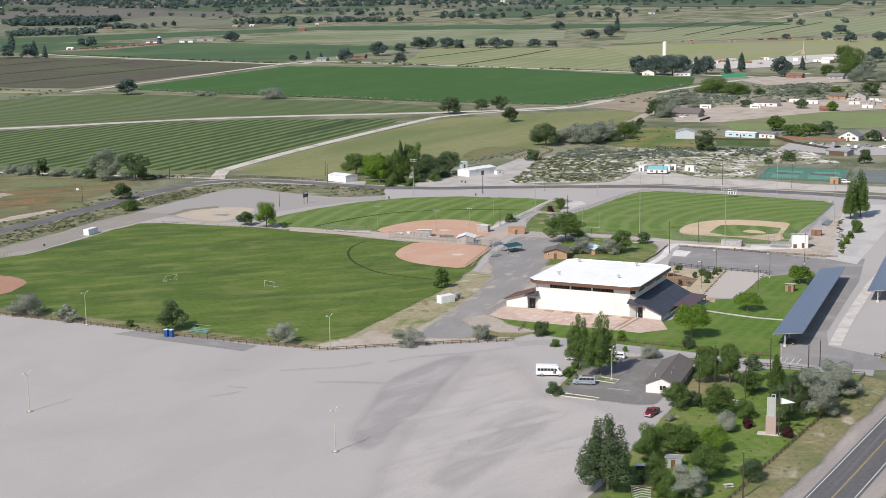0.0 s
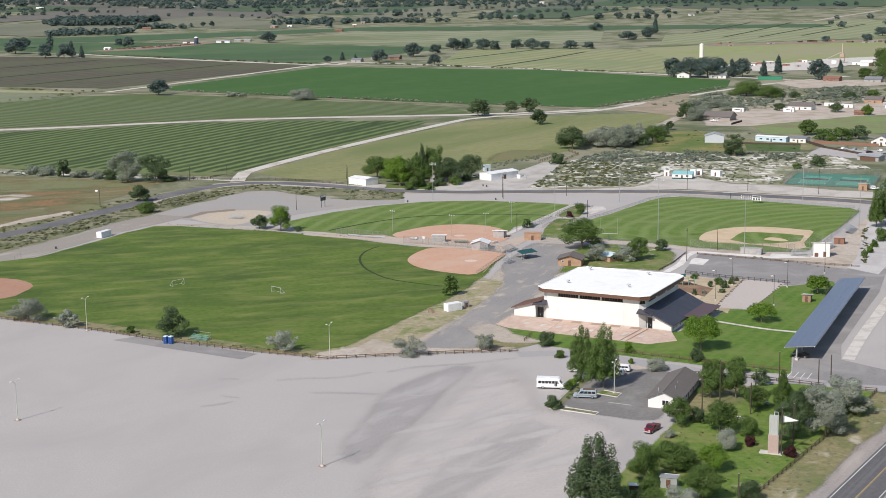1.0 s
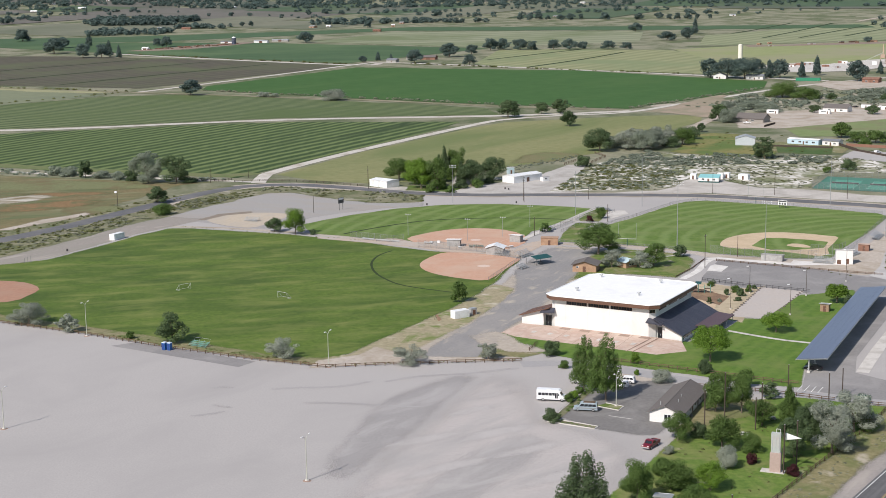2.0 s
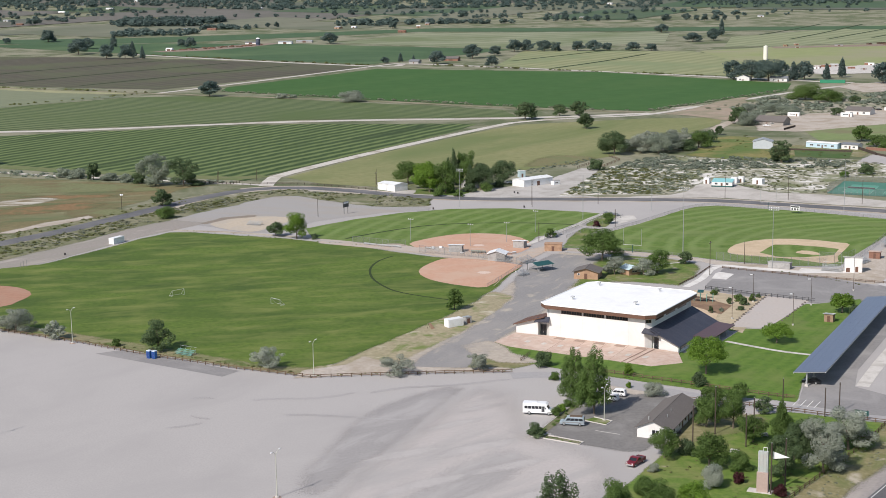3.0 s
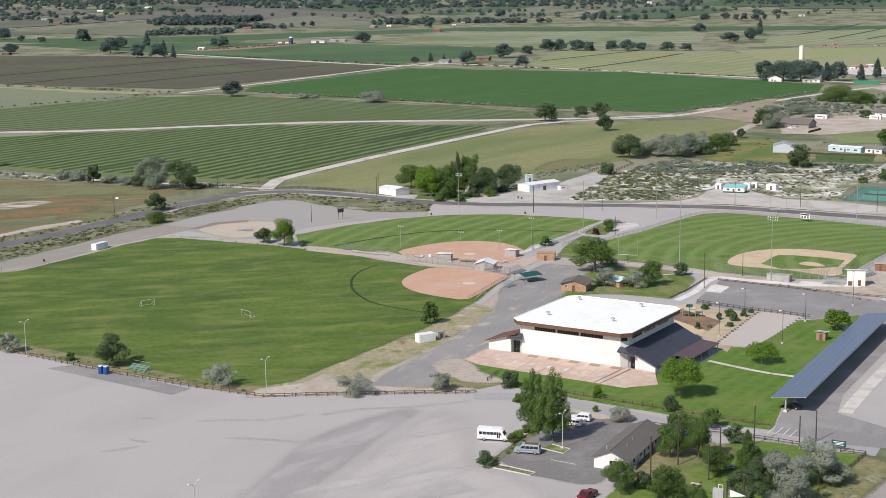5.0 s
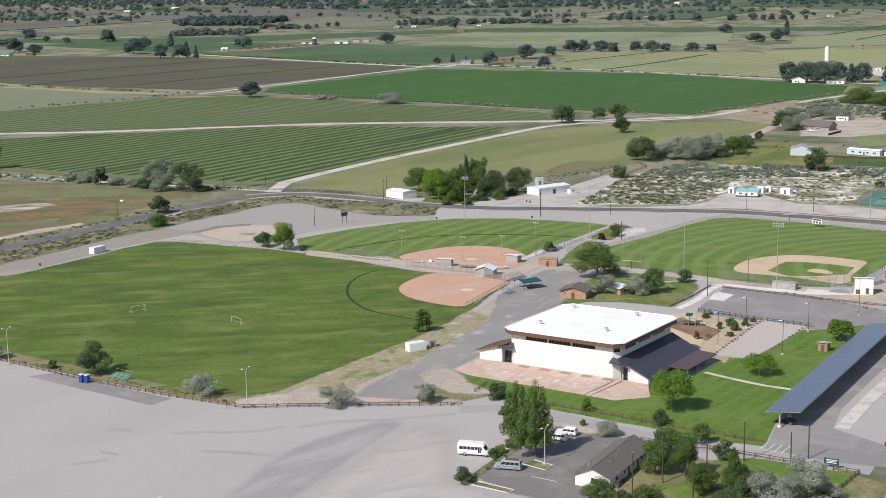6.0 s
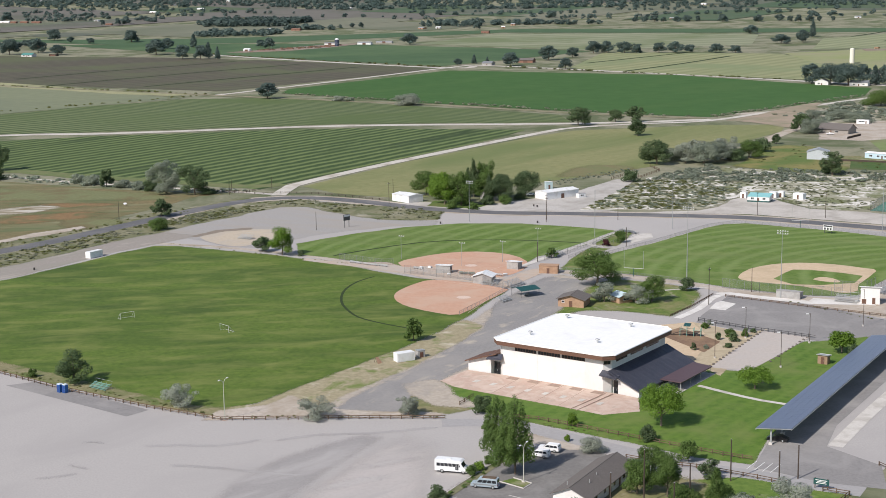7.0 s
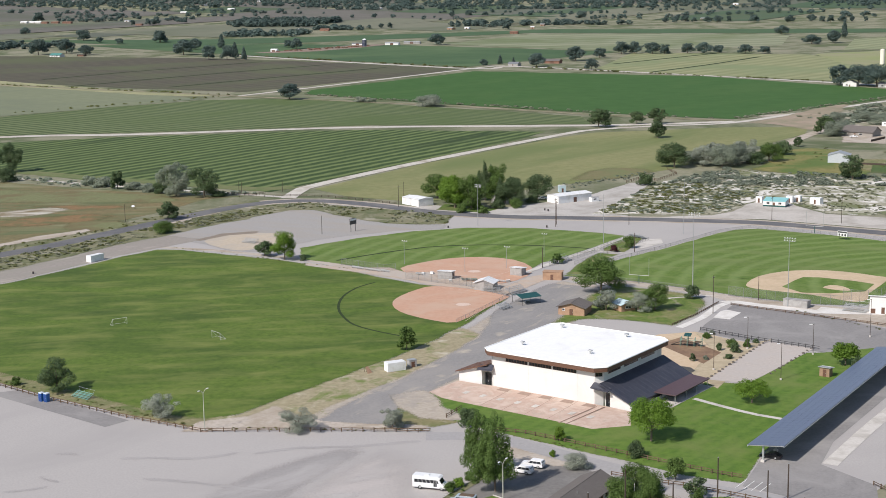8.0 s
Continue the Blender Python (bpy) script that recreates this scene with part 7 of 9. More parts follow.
def street_lamp(x, y, h):
    m = thing("street_lamp", at(x, y, 10), "slim brown street lamp with a pale box head", "street lamp", "car park lamps")
    part("pole", tubes(((0, 0, 0.3), (0, 0, h), 0.085, 0.06)), POLE_WOOD, m)
    part("base", tubes(((0, 0, -0.1), (0, 0, 0.5), 0.3)), CONCRETE, m)
    arm = part("arm", boxed(-0.9, 0.1, -0.05, 0.05, h - 0.15, h - 0.05), POLE_WOOD, m)
    part("lamp_head", boxed(-1.2, -0.4, -0.22, 0.22, h - 0.22, h - 0.02, bevel=0.03), WHITE_METAL, arm)


def double_lamp(x, y, h):
    m = thing("double_lamp", at(x, y, 66), "pale concrete lamp post with two curved arms", "street lamp", "gravel lot lamps")
    part("pole", tubes(((0, 0, 0.2), (0, 0, h), 0.12, 0.07)), LAMP_POST, m)
    part("base", tubes(((0, 0, -0.1), (0, 0, 0.35), 0.5, 0.42)), CONCRETE, m)
    part("debris_ring", tubes(((0, 0, 0.0), (0, 0, 0.1), 1.0, 0.75), sides=12), surface_brownish, m)
    for s in (-1, 1):
        arm = part("arm", tubes(((0, 0, h - 0.1), (s * 0.6, 0, h + 0.6), 0.06), ((s * 0.6, 0, h + 0.6), (s * 1.2, 0, h + 0.8), 0.05), sides=6), LAMP_POST, m)
        part("lamp_head", boxed(*sorted((s * 1.1, s * 1.75)), -0.13, 0.13, h + 0.72, h + 0.9, bevel=0.04), WHITE_METAL, arm)


floodlight_mast(80.1, 562.9, 26.8)
floodlight_mast(110.4, 541.2, 22.4)
floodlight_mast(-28.2, 600.5, 9.0)
floodlight_mast(-2.7, 587.4, 8.9)
floodlight_mast(11.6, 596.6, 8.1)
floodlight_mast(23.0, 620.9, 9.1)
floodlight_mast(-14.1, 693.0, 18.2)
power_pole(43.8, 654.8, 19.8)
power_pole(75.9, 678.6, 22.8)
power_pole(20.2, 699.1, 10.6)
power_pole(51.9, 701.9, 6.6)
power_pole(114.2, 719.9, 10.7)
power_pole(143.5, 712.9, 12.2)
power_pole(-77.8, 664.7, 8.1)
power_pole(101.5, 549.7, 8.6)
power_pole(86.6, 528.6, 12.4)
power_pole(20.4, 693.2, 12.7)
power_pole(162.3, 674.3, 23.1)
power_pole(175.5, 698.6, 12.3)
power_pole(167.0, 591.0, 23.0)
power_pole(-61.0, 745.3, 10.6)
power_pole(-150.8, 772.9, 8.2)
power_pole(-178.3, 690.1, 8.2)
power_pole(-152.4, 782.0, 6.8)
power_pole(-134.0, 794.1, 6.6)
power_pole(-64.4, 774.1, 8.6)
street_lamp(95.8, 483.7, 9.4)
street_lamp(113.6, 479.4, 8.8)
street_lamp(103.3, 451.4, 9.9)
street_lamp(86.1, 459.5, 10.2)
street_lamp(131.6, 502.2, 11.4)
double_lamp(-102.3, 333.0, 9.2)
double_lamp(-110.9, 424.6, 9.7)
double_lamp(-32.6, 389.2, 9.3)
double_lamp(-24.6, 298.3, 9.1)
timber_post(77.2, 345.1, 8.3)
timber_post(85.8, 358.6, 9.1)
timber_post(95.5, 357.4, 7.3)
timber_post(99.7, 361.7, 7.4)
timber_post(58.7, 265.4, 9.6)
timber_post(68.2, 343.2, 11.3)
timber_post(62.0, 331.4, 10.4)
timber_post(74.0, 334.2, 7.9)
timber_post(75.0, 304.1, 10.8)
timber_post(78.6, 308.9, 10.2)
timber_post(66.9, 362.2, 4.4)
timber_post(57.3, 634.4, 7.8)
timber_post(24.8, 598.4, 7.9)
double_lamp(43.3, 353.1, 7.6)


# ---- fences ----
def rail_fence(pts, label, step=2.6, height=1.05, mat=None):
    """A split-rail fence: posts and two rails per bay."""
    mat = mat or WOOD
    f = thing("rail_fence", Matrix(), label, "fence")
    pb = boxed(-0.1, 0.1, -0.1, 0.1, -0.2, height, bevel=0.02)
    post = bpy.data.meshes.new("post")
    pb.to_mesh(post)
    pb.free()
    post.materials.append(mat)
    rb = boxed(-0.5, 0.5, -0.035, 0.035, -0.075, 0.075, bevel=0.01)
    rail = bpy.data.meshes.new("rail")
    rb.to_mesh(rail)
    rb.free()
    rail.materials.append(mat)
    rng = random.Random(len(label) * 13 + int(pts[0][0]))
    for a, b in zip(pts, pts[1:]):
        a, b = Vector(a), Vector(b)
        n = max(1, round((b - a).length / step))
        d = (b - a) / n
        ang = math.atan2(d.y, d.x)
        for k in range(n):
            p = a + d * k
            z = ground_z(p.x, p.y)
            shared("post", post, f, Matrix.LocRotScale((p.x, p.y, z), Euler((rng.uniform(-0.05, 0.05), rng.uniform(-0.05, 0.05), ang)), (1, 1, rng.uniform(0.9, 1.1))))
            mid = p + d * 0.5
            for h in (0.42, 0.86):
                shared("rail", rail, f, Matrix.LocRotScale((mid.x, mid.y, z + h * height + rng.uniform(-0.03, 0.03)), Euler((0, rng.uniform(-0.02, 0.02), ang)), (d.length * 1.04, 1, 1)))
    return f


LINK = bpy.data.materials.new("chain_link_mesh")
LINK.use_nodes = True
_nt = LINK.node_tree
_clear = _nt.nodes.new("ShaderNodeBsdfTransparent")
_mix = _nt.nodes.new("ShaderNodeMixShader")
_mix.inputs[0].default_value = 0.09
_nt.links.new(_clear.outputs[0], _mix.inputs[1])
_nt.links.new(_nt.nodes["Principled BSDF"].outputs[0], _mix.inputs[2])
_nt.links.new(_mix.outputs[0], _nt.nodes["Material Output"].inputs["Surface"])
_nt.nodes["Principled BSDF"].inputs["Base Color"].default_value = (0.17, 0.175, 0.175, 1)
_nt.nodes["Principled BSDF"].inputs["Roughness"].default_value = 0.5


def chain_fence(pts, h, label, step=3.0, name="chain_link_fence"):
    """Posts, top rail and wire mesh panels along a line."""
    f = thing(name, Matrix(), label, "fence")
    pm = tubes(((0, 0, -0.2), (0, 0, h), 0.05), sides=6)
    post = bpy.data.meshes.new("post")
    pm.to_mesh(post)
    pm.free()
    post.materials.append(FENCE_STEEL)
    for a, b in zip(pts, pts[1:]):
        a, b = Vector(a), Vector(b)
        n = max(1, round((b - a).length / step))
        for k in range(n + 1):
            p = a.lerp(b, k / n)
            shared("post", post, f, Matrix.Translation((p.x, p.y, ground_z(p.x, p.y))))
        za, zb = ground_z(a.x, a.y), ground_z(b.x, b.y)
        part("top_rail", tubes(((a.x, a.y, za + h), (b.x, b.y, zb + h), 0.028), sides=6), FENCE_STEEL, f)
        side = Vector((b.y - a.y, a.x - b.x)).normalized() * 0.012
        bm = bmesh.new()
        vs = [bm.verts.new((p.x + s * side.x, p.y + s * side.y, z)) for s in (-1, 1) for p, z in ((a, za + 0.05), (b, zb + 0.05), (b, zb + h), (a, za + h))]
        bm.faces.new(vs[:4])
        bm.faces.new(vs[4:][::-1])
        part("wire_mesh", bm, LINK, f)
    return f


rail_fence([(-205, 472), (-142.8, 441), (-112, 426.3), (-82.3, 409.6), (-55.3, 396.8), (-33.3, 388.4), (-17.3, 390.8), (2.1, 393.4), (20.2, 395.2)], "weathered brown split-rail fence along the gravel lot")
rail_fence([(22.2, 407), (24.6, 415)], "short pale rail fence beside the concrete slope")
rail_fence([(35.5, 398.2), (42.6, 396.8), (66.6, 384.5), (84.9, 375), (91, 372.5)], "brown split-rail fence along the gymnasium lawn")
rail_fence([(64, 371), (70, 368), (79, 366), (88.5, 361.8), (97, 357.8)], "reddish split-rail fence along the grove", 2.8)
rail_fence([(104, 354.6), (109, 352.8), (99.8, 335.6), (88, 317), (75.4, 296.6), (57.5, 267), (42, 242)], "brown split-rail fence between grove and highway verge")
rail_fence([(117.5, 372), (121, 366), (128, 378), (134, 390)], "brown rail fence at the side road corner")
rail_fence([(82.7, 505), (97.3, 494.8), (115.8, 485)], "dark low rail fence between car park and court", 2.2, 1.2, DARK_STEEL)
rail_fence([(92.5, 541.6), (103.5, 535.4), (120.5, 526), (138.8, 516.9), (147, 513.6)], "low timber rail fence along the ball field walk", 3.4, 0.8, WOOD)
rail_fence([(74.2, 510.8), (81.2, 525.2), (88.6, 544.8)], "short timber posts along the concrete walk", 1.8, 0.6, WOOD)
rail_fence([(-138, 775), (-120, 778), (-104, 776), (-84, 766), (-64, 754)], "dark post fence along the pasture", 4.5, 1.1, POLE_WOOD)
rail_fence([(-160, 782), (-145, 778), (-140, 785)], "old timber corral posts beside the dirt lane", 2.4, 1.4, POLE_WOOD)
rail_fence([(44, 842), (52, 862), (60, 850), (70, 880), (64, 902)], "old timber corral beside the pasture", 3.0, 1.5, WOOD)
chain_fence([(8, 506), (13.3, 524), (19.2, 546)], 1.4, "low chain-link fence along the softball infield")
chain_fence([(19.2, 546), (2, 562), (-9, 566.5), (-22, 573)], 3.0, "chain-link backstop between the softball infields")
chain_fence([(-52, 597), (-47, 594), (-33, 586), (-29, 588)], 2.6, "tall grey chain-link bullpen fence")
chain_fence([(27, 602), (35, 616), (44, 637), (55, 664)], 2.4, "chain-link fence beside the concrete walk")
chain_fence([(36, 606), (47, 630), (62, 662)], 1.4, "low chain-link fence of the football field")
chain_fence([(44, 606), (67, 642), (91, 685), (104, 697), (143, 680), (181, 652)], 1.3, "low chain-link outfield fence", 4.0)
chain_fence([(34, 583), (60, 576), (82, 564)], 1.1, "low chain-link fence at the football end zone")
chain_fence([(92, 556), (104, 549), (118, 545.5), (130, 543.5)], 3.4, "chain-link fence along the third base line")
chain_fence([(128, 545), (133, 543), (138.5, 545), (142, 551)], 5.5, "tall chain-link backstop behind home plate")
chain_fence([(143, 555), (150, 570), (163, 601), (181, 643)], 2.0, "chain-link fence along the first base side")
chain_fence([(209.5, 716), (240, 700), (256, 748), (227, 763)], 3.2, "tall chain-link fence round the disused court")
chain_fence([(166, 735.5), (206.5, 716.5), (224, 764.5), (183.5, 781.5), (166, 735.5)], 3.5, "tall dark chain-link fence round the tennis court")


# ---- vehicles ----
def paint(name, c, rough=0.3):
    return surface(name, c, tuple(min(1, v * 1.08 + 0.005) for v in c), 1.5, rough=rough, bump=0)


CAR_WHITE, CAR_RED, CAR_BLACK, CAR_BLUE, CAR_GREY = paint("white_car_paint", (0.75, 0.75, 0.75)), paint("red_car_paint", (0.15, 0.008, 0.016)), paint("black_car_paint", (0.012, 0.012, 0.014)), paint("pale_blue_van_paint", (0.30, 0.36, 0.40)), paint("grey_car_paint", (0.22, 0.23, 0.24))
TYRE = surface("black_rubber", (0.015, 0.015, 0.015), (0.025, 0.025, 0.025), 5.0, rough=0.9, bump=0)


def wheel(parent, x, y, r, width=0.24):
    s = 1 if y > 0 else -1
    w = part("wheel", tubes(((x, y - width / 2, r), (x, y + width / 2, r), r), sides=16), TYRE, parent)
    part("rim", tubes(((x, y + s * width / 2, r), (x, y + s * (width / 2 + 0.015), r), r * 0.6, r * 0.55), sides=12), GALV, w)


def vehicle(name, x, y, deg, kind, body_mat, label, z=0.06):
    """A road vehicle facing its own +x. kind: suv, van, bus, pickup or car."""
    v = thing(name, at(x, y, deg, z), label, {"bus": "bus", "van": "van", "suv": "car", "pickup": "pickup truck", "car": "car"}[kind])
    length, width, r, sill = {"bus": (7.3, 2.35, 0.42, 0.45), "van": (5.7, 2.0, 0.37, 0.36), "suv": (4.9, 1.95, 0.38, 0.38), "pickup": (5.5, 1.95, 0.38, 0.42), "car": (4.6, 1.8, 0.33, 0.28)}[kind]
    L, W = length / 2, width / 2
    low = {"bus": [(-L, sill), (L, sill), (L, 1.25), (L - 0.95, 1.4), (L - 1.5, 2.25), (L - 1.2, 2.55), (L - 1.7, 2.85), (-L, 2.9)], "van": [(-L, sill), (L, sill), (L, 0.95), (L - 0.85, 1.12), (L - 1.55, 1.95), (L - 2.0, 2.1), (-L + 0.1, 2.1)], "suv": [(-L, sill), (L, sill), (L, 0.95), (L - 1.25, 1.08), (L - 2.0, 1.68), (L - 2.4, 1.78), (-L + 0.25, 1.76), (-L, 1.15)], "pickup": [(-L, sill), (L, sill), (L, 0.98), (L - 1.3, 1.1), (L - 1.95, 1.68), (L - 2.3, 1.76), (L - 3.1, 1.74), (L - 3.4, 1.06), (-L, 1.06)], "car": [(-L, sill), (L, sill), (L, 0.72), (L - 1.1, 0.88), (L - 1.9, 1.36), (L - 3.2, 1.38), (-L + 0.55, 0.98), (-L, 0.9)]}[kind]
    bm = prism(bmesh.new(), low, "y", -W, W)
    bmesh.ops.bevel(bm, geom=bm.edges[:], offset=0.07, segments=2, profile=0.6, affect="EDGES")
    body = part("body", bm, body_mat, v)
    glass = {"bus": [(L - 1.55, 1.5), (L - 1.85, 2.2), (-L + 0.4, 2.2), (-L + 0.4, 1.5)], "van": [(L - 1.3, 1.25), (L - 1.8, 1.85), (-L + 0.3, 1.85), (-L + 0.2, 1.25)], "suv": [(L - 1.6, 1.13), (L - 2.2, 1.62), (-L + 0.45, 1.6), (-L + 0.2, 1.15)], "pickup": [(L - 1.6, 1.14), (L - 2.1, 1.6), (L - 3.0, 1.6), (L - 3.2, 1.14)], "car": [(L - 1.5, 0.92), (L - 2.0, 1.27), (L - 3.1, 1.28), (-L + 0.9, 0.96)]}[kind]
    x1, x0 = max(p[0] for p in glass), min(p[0] for p in glass)
    n = {"bus": 6, "van": 4, "suv": 3, "pickup": 2, "car": 2}[kind]
    zlo, zhi = min(p[1] for p in glass), max(p[1] for p in glass)
    top_front = [p for p in glass if p[1] == zhi or p[1] > zhi - 0.05]
    tx1, tx0 = max(p[0] for p in top_front), min(p[0] for p in top_front)
    for s in (-1, 1):
        for k in range(n):
            a0, a1 = k / n, (k + 1) / n
            q = [(x0 + (x1 - x0) * a0 + 0.05, zlo), (x0 + (x1 - x0) * a1 - 0.05, zlo), (tx0 + (tx1 - tx0) * a1 - 0.05, zhi), (tx0 + (tx1 - tx0) * a0 + 0.05, zhi)]
            part("side_window", prism(bmesh.new(), q, "y", *sorted((s * (W - 0.03), s * (W + 0.012)))), GLASS_DARK, body)
    shield = {"bus": [(L - 0.98, 1.44), (L - 1.5, 2.22)], "van": [(L - 0.9, 1.16), (L - 1.55, 1.9)], "suv": [(L - 1.3, 1.12), (L - 1.98, 1.64)], "pickup": [(L - 1.35, 1.14), (L - 1.93, 1.63)], "car": [(L - 1.15, 0.92), (L - 1.86, 1.33)]}[kind]
    (ax, az), (bx, bz) = shield
    part("windscreen", slab([(ax + 0.03, -W + 0.15, az + 0.02), (ax + 0.03, W - 0.15, az + 0.02), (bx + 0.03, W - 0.22, bz + 0.02), (bx + 0.03, -W + 0.22, bz + 0.02)], 0.03), GLASS_DARK, body)
    if kind != "pickup":
        zt = {"bus": 2.2, "van": 1.85, "suv": 1.55, "car": 1.15}[kind]
        zb = {"bus": 1.4, "van": 1.2, "suv": 1.15, "car": 1.0}[kind]
        xb = {"bus": -L, "van": -L + 0.05, "suv": -L + 0.13, "car": -L + 0.4}[kind]
        part("rear_window", boxed(xb - 0.03, xb + 0.05, -W + 0.25, W - 0.25, zb, zt), GLASS_DARK, body)
    else:
        part("load_bed", boxed(-L + 0.12, L - 3.5, -W + 0.15, W - 0.15, 1.0, 1.09), DARK_STEEL, body)
        for s in (-1, 1):
            part("bed_side", boxed(-L, L - 3.4, *sorted((s * (W - 0.14), s * W)), 1.0, 1.22, bevel=0.02), body_mat, body)
        part("tailgate", boxed(-L, -L + 0.1, -W, W, 1.0, 1.22, bevel=0.02), body_mat, body)
    part("front_bumper", boxed(L - 0.08, L + 0.1, -W + 0.08, W - 0.08, sill, sill + 0.25, bevel=0.04), GALV, v)
    part("rear_bumper", boxed(-L - 0.1, -L + 0.08, -W + 0.08, W - 0.08, sill, sill + 0.22, bevel=0.04), GALV if kind != "car" else body_mat, v)
    for s in (-1, 1):
        zz = {"bus": 0.95, "van": 0.75, "suv": 0.78, "pickup": 0.8, "car": 0.58}[kind]
        part("headlight", boxed(L - 0.05, L + 0.03, *sorted((s * (W - 0.5), s * (W - 0.12))), zz, zz + 0.17), WHITE_METAL, v)
        part("tail_light", boxed(-L - 0.03, -L + 0.05, *sorted((s * (W - 0.28), s * (W - 0.1))), zz, zz + 0.28), CAR_RED, v)
        for xx in (L - 1.0, -L + (1.6 if kind == "bus" else 1.0)):
            wheel(v, xx, s * (W - 0.12), r)
    if kind == "bus":
        part("passenger_door", boxed(L - 2.75, L - 1.95, -W - 0.03, -W + 0.02, 0.5, 2.3, bevel=0.01), CAR_WHITE, body)
        for x in (L - 2.7, L - 2.32):
            part("door_glass", boxed(x, x + 0.32, -W - 0.045, -W, 0.8, 2.2), GLASS_DARK, body)
        part("roof_hatch", boxed(-1.2, -0.2, -0.5, 0.5, 2.86, 3.0, bevel=0.04), CAR_WHITE, body)
    if kind in ("van", "suv"):
        for s in (-1, 1):
            part("roof_rail", tubes(((-L + 0.6, s * (W - 0.3), 2.12 if kind == "van" else 1.8), (L - 2.5, s * (W - 0.3), 2.12 if kind == "van" else 1.8), 0.03), sides=6), GALV, body)
    if kind == "van":
        rack = part("roof_rack", boxed(-L + 0.5, L - 2.3, -W + 0.28, W - 0.28, 2.15, 2.2), WOOD, body, "weathered brown boards on the roof rack")
        for k in range(4):
            part("rack_bar", boxed(-L + 0.7 + k * 0.85, -L + 0.76 + k * 0.85, -W + 0.2, W - 0.2, 2.08, 2.15), DARK_STEEL, rack)
        for s in (-1, 1):
            part("side_stripe", boxed(-L + 0.2, L - 0.5, *sorted((s * (W - 0.01), s * (W + 0.012))), 0.72, 0.98), CAR_GREY, body)
    return v


vehicle("shuttle_bus", 27.6, 357.9, -7, "bus", CAR_WHITE, "white shuttle bus parked on gravel")
vehicle("passenger_van", 35.7, 349.2, 172, "van", CAR_BLUE, "pale blue-grey passenger van parked on asphalt")
vehicle("sport_utility_car", 45.0, 369.8, 165, "suv", CAR_WHITE, "white sport utility car in the parking court")
vehicle("sport_utility_car", 47.0, 374.0, 165, "suv", CAR_WHITE, "white sport utility car beside its twin")
vehicle("sport_utility_car", 35.6, 373.4, -14, "suv", CAR_WHITE, "white sport utility car behind the poplars")
vehicle("pickup_truck", 49.0, 321.6, 238, "pickup", CAR_RED, "dark red pickup truck on the gravel edge")
vehicle("parked_car", 97.6, 387.0, 158, "car", CAR_BLACK, "black car parked under the solar carport")
vehicle("parked_car", 206.5, 712.5, -25, "suv", CAR_WHITE, "white car parked beside the tennis courts")
vehicle("parked_car", 176.0, 1118.0, 20, "suv", CAR_GREY, "dark grey car beside the farmhouse", 0.1)
vehicle("parked_car", 188.0, 1092.0, 10, "pickup", CAR_WHITE, "white pickup on the bare yard", 0.1)
vehicle("parked_car", 12.0, 783.0, 30, "pickup", CAR_WHITE, "white pickup beside the white shed", 0.08)
vehicle("parked_car", 258.0, 868.0, 50, "suv", CAR_WHITE, "white car in the gravel yard", 0.1)
vehicle("parked_car", 252.0, 856.0, 20, "suv", CAR_GREY, "dark car in the gravel yard", 0.1)
vehicle("parked_car", 247.0, 872.0, 30, "car", CAR_BLACK, "black car in the gravel yard", 0.1)


# ---- park things ----
def bleachers(x, y, deg, w, mat, label, tiers=4):
    b = thing("bleachers", at(x, y, deg), label, "bleachers")
    for k in range(tiers):
        part("seat_plank", boxed(-w / 2, w / 2, k * 0.75, k * 0.75 + 0.35, 0.42 + k * 0.38, 0.48 + k * 0.38), mat, b)
        part("foot_plank", boxed(-w / 2, w / 2, k * 0.75 - 0.32, k * 0.75 - 0.04, 0.18 + k * 0.38, 0.22 + k * 0.38), mat, b)
    for k in range(4):
        xx = -w / 2 + 0.4 + k * (w - 0.8) / 3
        part("frame", tubes(((xx, 0, 0), (xx, tiers * 0.75, 0.05 + tiers * 0.38), 0.04), ((xx, tiers * 0.72, 0), (xx, tiers * 0.72, 0.4 + tiers * 0.38), 0.04), ((xx, 0.1, 0), (xx, 0.1, 0.42), 0.04), sides=6), GALV, b)
    part("guard_rail", tubes(((-w / 2, tiers * 0.75, 0.9 + tiers * 0.38), (w / 2, tiers * 0.75, 0.9 + tiers * 0.38), 0.03), sides=6), GALV, b)


GREEN_METAL = paint("faded_green_paint", (0.16, 0.33, 0.27), 0.6)
bleachers(-74.2, 411.8, -28, 6.5, GREEN_METAL, "faded green metal bleachers beside the sports field", 3)
bleachers(21.0, 527.5, 60, 5.5, GALV, "blue-grey metal bleachers beside the infield")
bleachers(1.5, 572.5, 175, 6.0, GREEN_METAL, "pale green bleachers behind the backstop", 3)
bleachers(130.5, 535.6, -22, 7.5, GALV, "grey metal bleachers behind home plate", 5)
bleachers(146.5, 552, 55, 8.0, GALV, "grey metal bleachers on the first base side", 4)
bleachers(165, 590, 66, 14.0, GALV, "long grey bleachers beside the football field", 5)
bleachers(58, 668, 140, 8.0, GALV, "grey metal bleachers near the back road", 4)
bleachers(-103, 640, -20, 7.0, GALV, "grey metal bleachers beside the practice infield", 4)
bleachers(33, 612, 66, 7.0, GALV, "grey metal bleachers beside the concrete walk", 4)


